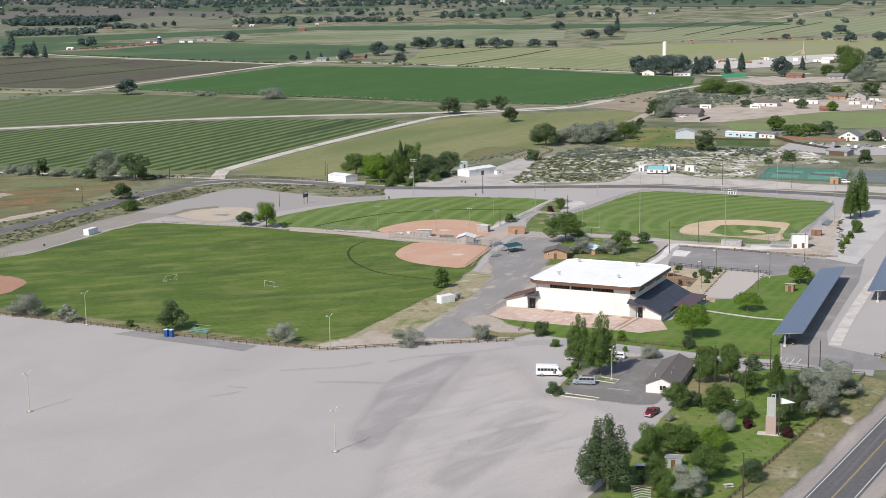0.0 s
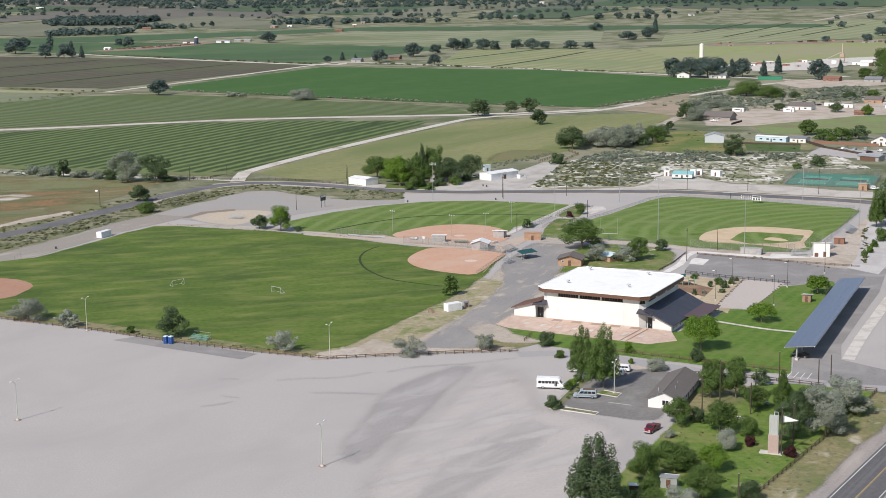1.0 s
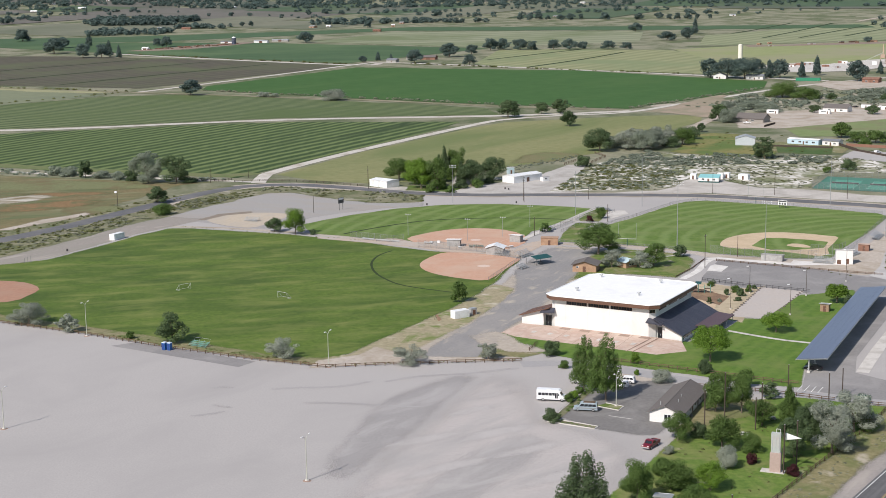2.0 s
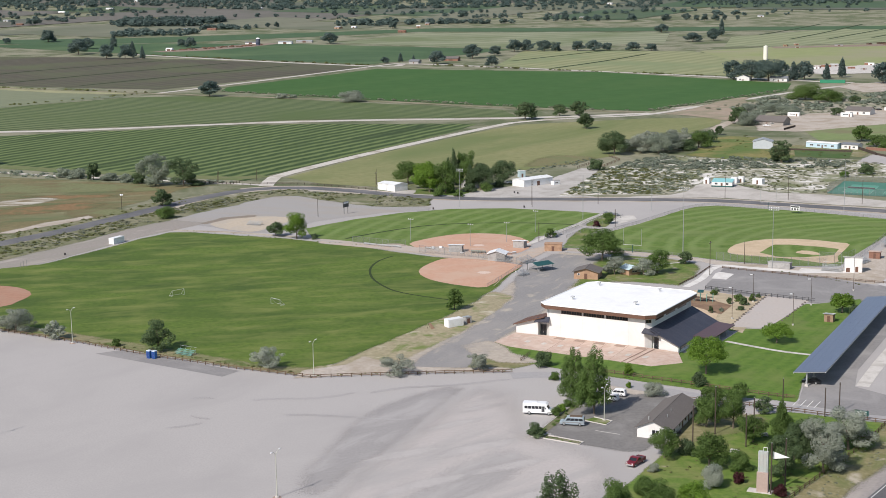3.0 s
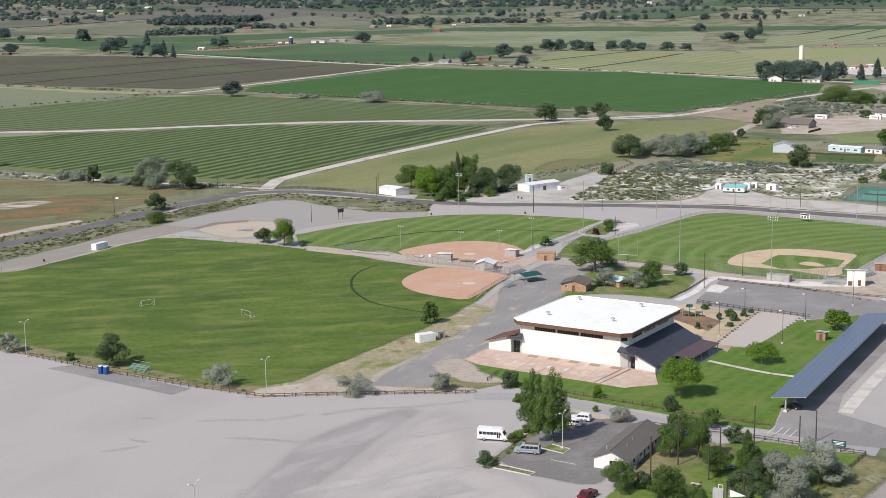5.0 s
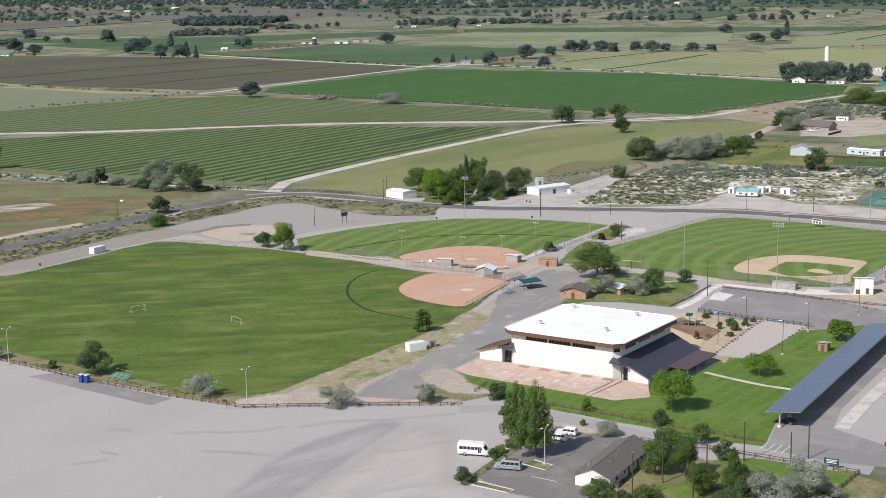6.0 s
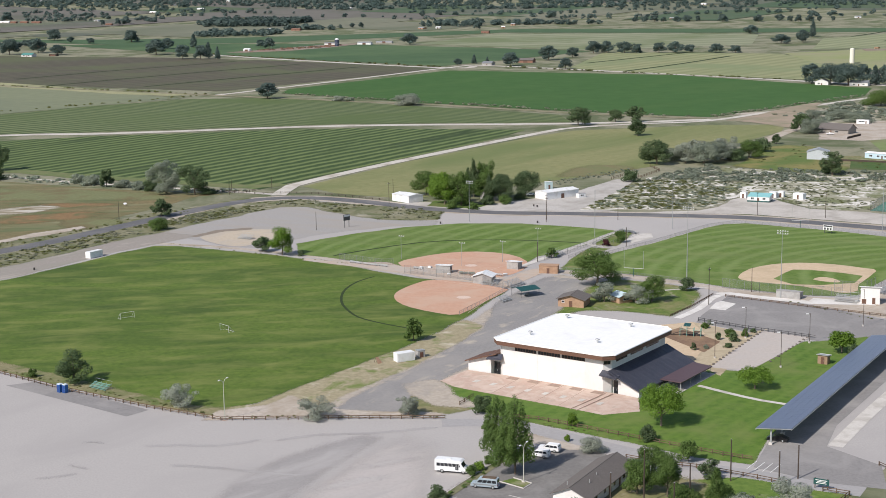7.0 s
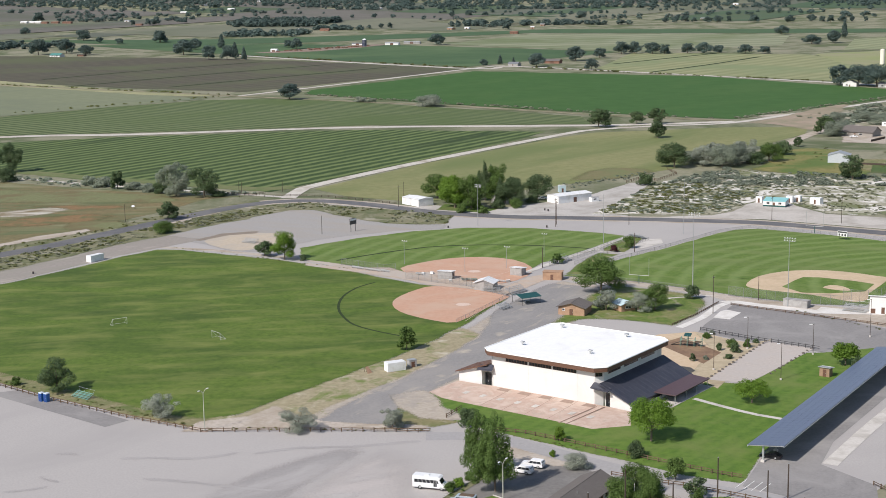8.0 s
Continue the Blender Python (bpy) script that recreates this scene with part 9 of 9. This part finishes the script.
# ---- scrub, weeds and far woods ----
def inside(p, poly):
    hit = False
    for (x0, y0), (x1, y1) in zip(poly, poly[1:] + poly[:1]):
        if (y0 > p[1]) != (y1 > p[1]) and p[0] < (x1 - x0) * (p[1] - y0) / (y1 - y0) + x0:
            hit = not hit
    return hit


def scatter(rng, poly, count, clump=0.0, scale=0.03):
    """Random places in a polygon, gathered in drifts when clump > 0."""
    xs, ys = [p[0] for p in poly], [p[1] for p in poly]
    out, tries = [], 0
    while len(out) < count and tries < count * 40:
        tries += 1
        p = (rng.uniform(min(xs), max(xs)), rng.uniform(min(ys), max(ys)))
        if inside(p, poly) and noise.noise((p[0] * scale, p[1] * scale, 5.0)) > clump - rng.uniform(0, 0.35):
            out.append(p)
    return out


def clumps(name, places, low, high, leaf, label, category="scrub", sprays=20, flat=0.5, size=0.27):
    """Many small bushes in one object: each a cloud of leaf sprays."""
    rng = np.random.default_rng(len(places) + sprays)
    lobes = [(0, 0, 0.5, 0.42, 0.42), (0.25, 0.1, 0.4, 0.3, 0.32), (-0.2, 0.22, 0.42, 0.3, 0.3), (0.0, -0.28, 0.36, 0.3, 0.28)]
    chunks = []
    for x, y in places:
        r = rng.uniform(low, high)
        v = leaf_cloud(rng, lobes, sprays, size)
        v = v * (r, r, r * flat * rng.uniform(0.7, 1.2)) + (x, y, ground_z(x, y))
        v[:, 2] = np.maximum(v[:, 2], ground_z(x, y) + 0.02)
        chunks.append(v)
    ob = new(name, quads_mesh(name, np.concatenate(chunks), LEAF[leaf]))
    return tagged(ob, label, category, kind="stuff")


rng = random.Random(7)
FLAT = [(33, 730), (50, 800), (64, 850), (98, 905), (125, 890), (170, 870), (205, 880), (225, 850), (228, 790), (190, 800), (176, 778), (166, 738), (153, 738), (140, 742), (134, 756), (128, 772), (112, 784), (104, 770), (96, 745), (86, 733)]
patch("scrub_flat", FLAT, surface("alkali_scrub_soil", (0.26, 0.25, 0.175), (0.37, 0.35, 0.265), 0.5, (0.66, 0.63, 0.58), 0.1, (0.47, 0.57), bump=0.4, worn=((0.16, 0.175, 0.085), 0.07, (0.48, 0.6))), 0.05, "pale alkali soil between sagebrush", "ground", rugged=1.5)
LEAF["weed"] = leaf_material("yellow_green_weeds", (0.15, 0.17, 0.06), (0.24, 0.25, 0.105))
clumps("weeds", scatter(random.Random(21), [(34, 734), (50, 800), (62, 842), (80, 850), (104, 800), (96, 748), (86, 735)], 420, -0.1, 0.05), 0.8, 3.0, "weed", "yellow-green weeds beside the dirt lane", sprays=40, flat=0.34, size=0.2)
clumps("sagebrush", scatter(random.Random(22), [(34, 734), (50, 800), (62, 842), (100, 880), (120, 850), (96, 748), (86, 735)], 420, 0.0, 0.06), 0.8, 2.8, "olive", "grey-olive sagebrush beside the dirt lane", sprays=40, flat=0.36, size=0.2)
clumps("sagebrush", scatter(rng, FLAT, 700, 0.12, 0.03), 0.7, 2.5, "sage", "grey-green sagebrush on pale soil", sprays=30, flat=0.32, size=0.22)
clumps("weeds", scatter(rng, [(p[0], p[1]) for p in FLAT], 600, 0.15, 0.025), 0.6, 2.0, "weed", "yellow-green weeds among sagebrush", sprays=30, flat=0.26, size=0.22)
clumps("dark_brush", scatter(rng, [(60, 845), (98, 905), (165, 880), (205, 880), (195, 840), (120, 832)], 400, -0.05), 1.6, 3.8, "olive", "grey olive brush beyond the scrub", sprays=50, size=0.2)
clumps("dark_brush", [(11 + 42 * t + 5 * math.sin(t * 40), 822 + 62 * t + 6 * math.cos(t * 53)) for t in [k / 60 for k in range(61)]], 0.9, 2.2, "olive", "grey brush and old wood piled along the yard", sprays=30, size=0.2)
NORTH = [(120, 905), (150, 1010), (190, 1060), (205, 990), (225, 960), (260, 940), (300, 960), (420, 985), (420, 930), (300, 850), (220, 895)]
clumps("dark_brush", scatter(rng, NORTH, 150, 0.0), 0.8, 2.4, "weed", "green brush between the houses", flat=0.3)
YARDS = [(150, 1260), (205, 1180), (320, 1240), (420, 1290), (520, 1450), (420, 1460), (330, 1425), (280, 1440), (190, 1300)]
clumps("sagebrush", scatter(rng, YARDS, 260, 0.0, 0.01), 1.5, 4.0, "sage", "grey brush among the far yards")
THICKET = [(180, 1198), (205, 1300), (214, 1350), (250, 1380), (290, 1338), (357, 1430), (395, 1425), (352, 1275), (314, 1265), (291, 1312), (255, 1232), (201, 1196)]
clumps("dark_brush", scatter(rng, THICKET, 230, -0.2, 0.01), 3.0, 8.0, "olive", "dense grey-green thicket behind the farmhouses", sprays=110, size=0.16)
clumps("dark_brush", scatter(rng, YARDS, 100, 0.05, 0.01), 2.0, 5.0, "olive", "tall grey-green brush among the far yards")
BANK = [(-240, 508), (-205, 571), (-196.5, 588), (-184.7, 613), (-173.4, 645), (-159.2, 678), (-150.5, 694.7), (-138, 718), (-128, 738), (-122, 722), (-133, 690), (-140, 671.7), (-146, 655), (-155, 638.6), (-160, 625), (-166, 605), (-173, 588), (-180, 572.6), (-187, 557.5), (-218, 500)]
clumps("weeds", scatter(rng, BANK, 380, 0.0, 0.04), 0.8, 2.6, "weed", "yellow-green weeds along the back road", flat=0.26)
clumps("sagebrush", scatter(rng, BANK, 300, 0.0, 0.05), 0.8, 2.4, "sage", "grey sagebrush along the back road", flat=0.3)
ABOVE = [(-270, 530), (-208, 617), (-191, 644), (-182, 667), (-169, 708), (-158, 721), (-152, 712), (-166, 690), (-181, 655), (-192, 622), (-204, 597), (-262, 485)]
clumps("weeds", scatter(rng, ABOVE, 260, 0.0, 0.04), 0.6, 1.7, "weed", "olive weeds beyond the back road")
BANK2 = [(-150, 704), (-142, 723), (-133, 742), (-122, 751), (-108, 756), (-86, 746), (-66, 738), (-30, 725), (-29, 696), (-43, 694), (-57, 696), (-78, 712), (-100, 732), (-112, 730), (-118, 719), (-126, 704), (-137, 683), (-145, 671)]
clumps("weeds", scatter(rng, BANK2, 150, 0.05, 0.05), 0.8, 2.6, "weed", "yellow-green weeds on the canal bank", flat=0.24)
clumps("sagebrush", scatter(rng, BANK2, 150, 0.05, 0.05), 0.6, 2.0, "sage", "grey sagebrush on the canal bank")
EDGE = [(-345, 862), (-250, 822), (-160, 794), (-140, 782), (-160, 780), (-250, 803), (-345, 843)]
clumps("dark_brush", scatter(rng, EDGE, 130, -0.2), 1.5, 3.6, "olive", "grey olive brush beside the dirt track")
clumps("weeds", scatter(rng, [(30, 262), (45, 300), (58, 330), (70, 355), (108, 352), (75, 297), (55, 264)], 120, -0.1), 0.4, 1.0, "weed", "weeds and tufts in the grove")
clumps("weeds", scatter(rng, [(109, 352), (112, 345), (86, 300), (66, 268), (50, 240), (55, 262), (76, 296), (100, 334)], 150, -0.2), 0.3, 0.8, "sage", "dry roadside weeds", flat=0.3)
clumps("weeds", scatter(rng, [(26, 340), (38, 335), (38, 336.5), (27.5, 342.3)], 14, -1), 0.3, 0.8, "green", "low shrubs in the planted island")
clumps("weeds", scatter(rng, [(27.6, 342.7), (32, 354.6), (36.6, 366.5), (38, 366), (33.8, 354), (29.2, 342)], 24, -1), 0.4, 1.1, "green", "low shrubs in the planted strip")
for a, b, n, lo, hi in (((-137, 629), (-36, 585), 40, 0.3, 0.8), ((-142, 443), (-34, 391), 90, 0.3, 0.9), ((-34, 391), (20, 397), 50, 0.3, 0.8), ((36, 397), (90, 373), 50, 0.25, 0.6), ((136, 512), (112, 536), 20, 0.4, 0.9), ((150, 520), (172, 600), 34, 0.8, 2.0)):
    line = []
    for _ in range(n):
        t = rng.random()
        line.append((a[0] + (b[0] - a[0]) * t + rng.uniform(-0.9, 0.9), a[1] + (b[1] - a[1]) * t + rng.uniform(-0.9, 0.9)))
    clumps("weeds", line, lo, hi, "weed", "dry weeds along a fence line")
for a, b, n, lo, hi, leaf in (((-330, 1520), (100, 1232), 120, 1.5, 5.0, "sage"), ((-640, 1130), (-404, 1500), 40, 2.0, 4.0, "weed"), ((-1100, 1830), (-404, 1510), 90, 2.0, 5.0, "weed"), ((-660, 2300), (-220, 1965), 60, 2.5, 6.0, "weed"), ((-150, 1975), (260, 1660), 80, 2.0, 5.0, "weed"), ((110, 1240), (260, 1470), 90, 1.5, 4.0, "sage")):
    line = []
    for _ in range(n):
        t = rng.random()
        line.append((a[0] + (b[0] - a[0]) * t + rng.uniform(-4, 4), a[1] + (b[1] - a[1]) * t + rng.uniform(-4, 4)))
    clumps("hedge_brush", line, lo, hi, leaf, "low brush along a field edge")

# far patchwork of fields, with a little distance haze painted in as blue
FAR_MATS = [surface(f"far_field_{w}", a, b, 0.02, c, 0.004, bump=0.2) for w, a, b, c in (("olive", (0.105, 0.115, 0.088), (0.135, 0.14, 0.105), (0.085, 0.105, 0.07)), ("brown", (0.125, 0.117, 0.1), (0.155, 0.143, 0.122), (0.105, 0.11, 0.08)), ("green", (0.055, 0.095, 0.05), (0.075, 0.115, 0.06), (0.085, 0.11, 0.06)), ("straw", (0.155, 0.16, 0.11), (0.185, 0.185, 0.13), (0.12, 0.135, 0.085)))]
for k in range(90):
    cx, cy = rng.uniform(-2500, 1500), rng.uniform(2750, 4700)
    w, d, ang = rng.uniform(120, 420), rng.uniform(60, 200), radians(rng.choice((62, -27)) + rng.uniform(-3, 3))
    c, s = math.cos(ang), math.sin(ang)
    if (math.hypot(cx, cy) < 2950 and cx > -1000) or (cx > -500 and cy < 3450):
        continue
    patch("far_field", [(cx + c * a - s * b, cy + s * a + c * b) for a, b in ((-w, -d), (w, -d), (w, d), (-w, d))], FAR_MATS[k % 4], 0.34 + 0.008 * k, ("olive", "brown", "green", "straw coloured")[k % 4] + " field in the far valley", "field")


# Woods take the haze-tinted "blue" leaf colour by default.
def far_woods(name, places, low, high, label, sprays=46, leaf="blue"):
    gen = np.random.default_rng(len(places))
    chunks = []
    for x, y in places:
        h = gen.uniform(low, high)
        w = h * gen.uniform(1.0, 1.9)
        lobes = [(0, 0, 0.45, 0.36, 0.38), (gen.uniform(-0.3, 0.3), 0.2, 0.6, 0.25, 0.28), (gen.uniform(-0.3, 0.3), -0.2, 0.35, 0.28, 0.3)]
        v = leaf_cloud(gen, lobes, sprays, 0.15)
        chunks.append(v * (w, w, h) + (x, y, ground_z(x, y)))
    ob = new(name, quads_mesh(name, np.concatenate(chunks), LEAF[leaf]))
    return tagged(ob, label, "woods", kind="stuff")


def belt(x0, x1, y0, y1, count, clump, sx=0.0025, sy=0.009, slope=0.0):
    """Places in a strip that slants across the valley, gathered in long drifts."""
    out, tries = [], 0
    while len(out) < count and tries < 80000:
        tries += 1
        x, y = rng.uniform(x0, x1), rng.uniform(y0, y1)
        if noise.noise((x * sx, y * sy, 2.0)) > clump - rng.uniform(0, 0.15):
            out.append((x, y + slope * x))
    return out


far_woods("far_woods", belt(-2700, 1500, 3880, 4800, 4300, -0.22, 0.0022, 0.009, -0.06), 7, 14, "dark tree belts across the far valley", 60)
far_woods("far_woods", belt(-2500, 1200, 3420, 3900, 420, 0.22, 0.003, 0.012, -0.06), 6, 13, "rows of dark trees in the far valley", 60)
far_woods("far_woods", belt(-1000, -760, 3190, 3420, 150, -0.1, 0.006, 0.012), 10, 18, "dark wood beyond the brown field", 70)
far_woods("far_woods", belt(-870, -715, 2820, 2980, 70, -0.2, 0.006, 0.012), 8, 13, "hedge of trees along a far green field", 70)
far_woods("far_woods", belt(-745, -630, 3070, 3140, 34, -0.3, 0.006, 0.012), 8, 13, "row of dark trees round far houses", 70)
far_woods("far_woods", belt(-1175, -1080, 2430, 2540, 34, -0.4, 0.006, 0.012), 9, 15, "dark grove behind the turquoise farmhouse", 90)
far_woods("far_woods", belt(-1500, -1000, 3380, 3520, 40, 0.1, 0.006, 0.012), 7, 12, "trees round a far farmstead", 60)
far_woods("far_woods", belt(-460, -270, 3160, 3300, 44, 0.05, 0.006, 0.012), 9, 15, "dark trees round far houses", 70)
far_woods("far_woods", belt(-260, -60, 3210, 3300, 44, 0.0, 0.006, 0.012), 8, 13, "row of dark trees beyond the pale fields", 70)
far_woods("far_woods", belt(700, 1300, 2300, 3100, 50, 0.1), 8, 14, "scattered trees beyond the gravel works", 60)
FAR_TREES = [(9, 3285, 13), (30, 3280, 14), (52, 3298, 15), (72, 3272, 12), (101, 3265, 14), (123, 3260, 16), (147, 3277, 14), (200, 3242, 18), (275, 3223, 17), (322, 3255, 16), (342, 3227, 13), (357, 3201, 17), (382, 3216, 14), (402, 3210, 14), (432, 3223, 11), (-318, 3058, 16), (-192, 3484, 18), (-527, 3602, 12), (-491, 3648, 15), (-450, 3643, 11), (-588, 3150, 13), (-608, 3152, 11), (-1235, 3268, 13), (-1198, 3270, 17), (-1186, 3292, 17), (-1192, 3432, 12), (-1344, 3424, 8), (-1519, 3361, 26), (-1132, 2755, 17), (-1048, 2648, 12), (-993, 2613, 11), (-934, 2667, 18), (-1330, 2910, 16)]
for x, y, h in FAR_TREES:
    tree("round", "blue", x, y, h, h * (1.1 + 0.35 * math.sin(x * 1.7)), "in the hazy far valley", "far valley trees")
farm = gable_building("far_house", -946, 2246, -18, 22, 11, 3.0, 2.8, "far farmhouse with a turquoise metal roof", "house", WHITE_WALL, surface("turquoise_roof", (0.06, 0.19, 0.17), (0.08, 0.235, 0.21), 0.5, rough=0.6, bump=0.02), 0.6, ridge="x", doors=(("front", -0.6, 0.6, 2.1),), openings=(("front", -7, -4, 1.0, 2.2, 2), ("front", 3, 6, 1.0, 2.2, 2)))
flat_building("open_shed", -910, 2261, -12, 14, 7, 3.4, 0.4, "dark open-fronted shed with a pale roof edge", "shed", POLE_WOOD, GALV, 0.4, doors=(("front", -5, 5, 2.4),))
for x, y, w in ((-1535, 3318, 18), (-1508, 3322, 34), (-1478, 3312, 16), (-1455, 3320, 20), (-1425, 3322, 24), (-1210, 3246, 16), (-709, 3050, 20), (-1296, 3774, 18), (-1214, 3935, 22), (-282, 2914, 16)):
    gable_building("far_house", x, y, -8, w, 9, 3.0, 2.0, "distant low farm building with a pale roof", "house", WHITE_WALL if w % 4 else BRICK_RED, WHITE_METAL if w % 4 else RUST, 0.4, ridge="x", doors=(("front", -1.2, 1.2, 2.2),), group="far farm buildings")

for k in range(26):
    x, y = rng.uniform(-2200, 1300), rng.uniform(2780, 4600)
    if math.hypot(x, y) < 3000 and x > -900:
        continue
    wide = rng.uniform(8, 15)
    gable_building("far_house", x, y, rng.uniform(-40, 10), wide, rng.uniform(9, 13), rng.uniform(2.6, 3.4), 1.6, rng.choice(("small pale farmhouse in the far valley", "distant white barn among fields", "distant low shed with a pale roof")), "house", WHITE_WALL if k % 3 else TAN_BLOCK, WHITE_METAL if k % 2 else GALV, 0.4, ridge="x", doors=(("front", -1.5, 1.5, 2.6),), group="far farm buildings")

# cattle pens, sheds and stacks of the far farms
for k in range(34):
    t = (k + rng.random()) / 34
    x, y = -610 + 118 * t + rng.uniform(-4, 4), 2392 + 140 * t + rng.uniform(-28, 22)
    flat_building("cattle_shed", x, y, rng.uniform(-20, 10), rng.uniform(4, 11), 3.4, rng.uniform(1.4, 2.4), 0.3, "low rusty cattle shed beside the silo farm", "shed", (RUST, WOOD, BRICK_RED)[k % 3], GALV if k % 6 == 0 else (RUST, POLE_WOOD)[k % 2], 0.3, doors=(("front", -1.2, 1.2, 1.2),), group="cattle sheds")
for k in range(16):
    x, y = 395 + 380 * rng.random() ** 1.4, 2310 + rng.uniform(-35, 45)
    flat_building("cattle_shed", x, y, rng.uniform(-40, 30), rng.uniform(5, 15), 5.0, rng.uniform(2, 3.5), 0.3, "low farm shed beyond the pastures", "shed", (GREY_BLOCK, WOOD, TAN_BLOCK)[k % 3], WHITE_METAL if k % 4 == 0 else (GALV, POLE_WOOD, SHINGLE)[k % 3], 0.3, doors=(("front", -2, 2, 1.7),), group="cattle sheds")
for k in range(22):
    x, y = rng.uniform(330, 560), rng.uniform(1770, 1880)
    flat_building("works_container", x, y, rng.uniform(-40, 20), rng.uniform(5, 12), 3.0, rng.uniform(2.4, 3.2), 0.05, "container or truck body in the gravel works", "container", (WHITE_METAL, BRICK_RED, GREY_BLOCK)[k % 3], WHITE_METAL if k % 2 else GALV, 0.05, doors=(("front", -1, 1, 2.0),), group="works containers")
for k in range(14):
    x, y = rng.uniform(300, 420), rng.uniform(1130, 1230)
    flat_building("yard_shed", x, y, rng.uniform(-40, 20), rng.uniform(4, 9), 3.2, rng.uniform(2.2, 3.0), 0.2, "small shed or parked trailer among the yards", "shed", (WHITE_METAL, GREY_BLOCK, TAN_BLOCK)[k % 3], WHITE_METAL if k % 2 else SHINGLE, 0.2, doors=(("front", -0.5, 0.5, 2.0),), group="yard sheds")

# darker and paler sweeps on the gravel lot
DARK_GRAVEL = surface("oily_dark_gravel", (0.275, 0.26, 0.252), (0.33, 0.312, 0.302), 1.5, (0.37, 0.35, 0.338), 0.09, (0.44, 0.64), bump=0.15, stretch=(50, 0.5, 1.5))
SMUDGE = surface("tyre_smudged_gravel", (0.315, 0.30, 0.29), (0.365, 0.347, 0.335), 1.5, (0.375, 0.357, 0.345), 0.15, (0.4, 0.6), bump=0.15, stretch=(10, 0.5, 1.5))
PALE_GRAVEL = surface("pinkish_gravel_wash", (0.40, 0.365, 0.345), (0.46, 0.425, 0.405), 1.1, (0.37, 0.35, 0.335), 0.06, (0.45, 0.65), bump=0.15, stretch=(50, 0.4, 1.5))
WASH = surface("chalky_grit_wash", (0.41, 0.383, 0.366), (0.455, 0.428, 0.41), 1.3, (0.40, 0.375, 0.36), 0.2, (0.45, 0.65), bump=0.15)
patch("gravel_sweep", [(8, 380), (3.5, 379), (-5, 372.5), (-11, 361), (-16.5, 345), (-19.5, 330), (-21.5, 316), (-21.5, 300), (-16, 300), (-11, 316), (-6, 331), (-0.5, 348), (3, 364), (8, 377)], DARK_GRAVEL, 0.035, "dark worn sweep across the gravel lot", "gravel", rugged=2.2, fringe=5.5)
patch("gravel_sweep", [(12, 322), (22, 330), (27, 324), (20, 306), (10, 288), (0, 272), (-4, 276), (2, 296), (7, 310)], surface("faint_dark_gravel", (0.30, 0.283, 0.272), (0.355, 0.336, 0.323), 1.5, (0.39, 0.368, 0.352), 0.09, (0.46, 0.62), bump=0.15, stretch=(50, 0.5, 1.5)), 0.0335, "faint dark tyre-worn sweep on the gravel lot", "gravel", rugged=2.4, fringe=6.0)
patch("gravel_sweep", [(16, 384), (8, 366), (0, 340), (-8, 312), (-14, 285), (-18, 255), (10, 250), (26, 270), (38, 300), (44, 318), (36, 332), (24, 340), (22, 360)], PALE_GRAVEL, 0.032, "pale pinkish wash on the gravel lot", "gravel", rugged=3.0, fringe=9.0)
for k, a in enumerate(([(-44, 368), (-37, 369.5), (-28, 370), (-20.7, 375)], [(-33.3, 355.8), (-23, 355.2), (-14.4, 353.5), (-5, 353)], [(-60, 344), (-56.2, 345.6), (-52.8, 348)], [(-60.5, 368.6), (-57.6, 369.4), (-55.2, 368.4)], [(-57.0, 353.6), (-54.4, 352.2), (-51.8, 351.6)], [(-15, 375.5), (-7, 380.6), (4.6, 382.8), (18, 388.5)])):
    wide = 0.55 + 0.2 * (len(a) % 3)
    patch("tyre_mark", a + [(p[0] + 0.4, p[1] - wide * 1.6) for p in a[::-1]], SMUDGE, 0.044 + 0.002 * k, "faint dark smudge of tyres on gravel", "tyre mark", curved=True, rugged=0.35, fringe=0.9)
for k, (a, w, h) in enumerate((((-2, 325), 9, 2.5), ((8, 348), 7, 2.2), ((15, 330), 10, 3.0), ((22, 318), 8, 2.4), ((4, 305), 9, 3.0), ((28, 300), 8, 2.6), ((14, 362), 6, 1.8), ((-6, 290), 8, 2.6))):
    patch("gravel_sweep", [(a[0] - w, a[1] - h * 2), (a[0] - w * 0.3, a[1] - h), (a[0] + w * 0.6, a[1] + h), (a[0] + w, a[1] + h * 3), (a[0] + w * 0.2, a[1] + h * 2), (a[0] - w * 0.6, a[1])], WASH, 0.038 + 0.002 * k, "thin pale wash of grit on the lot", "gravel", curved=True, rugged=1.0, fringe=3.0)
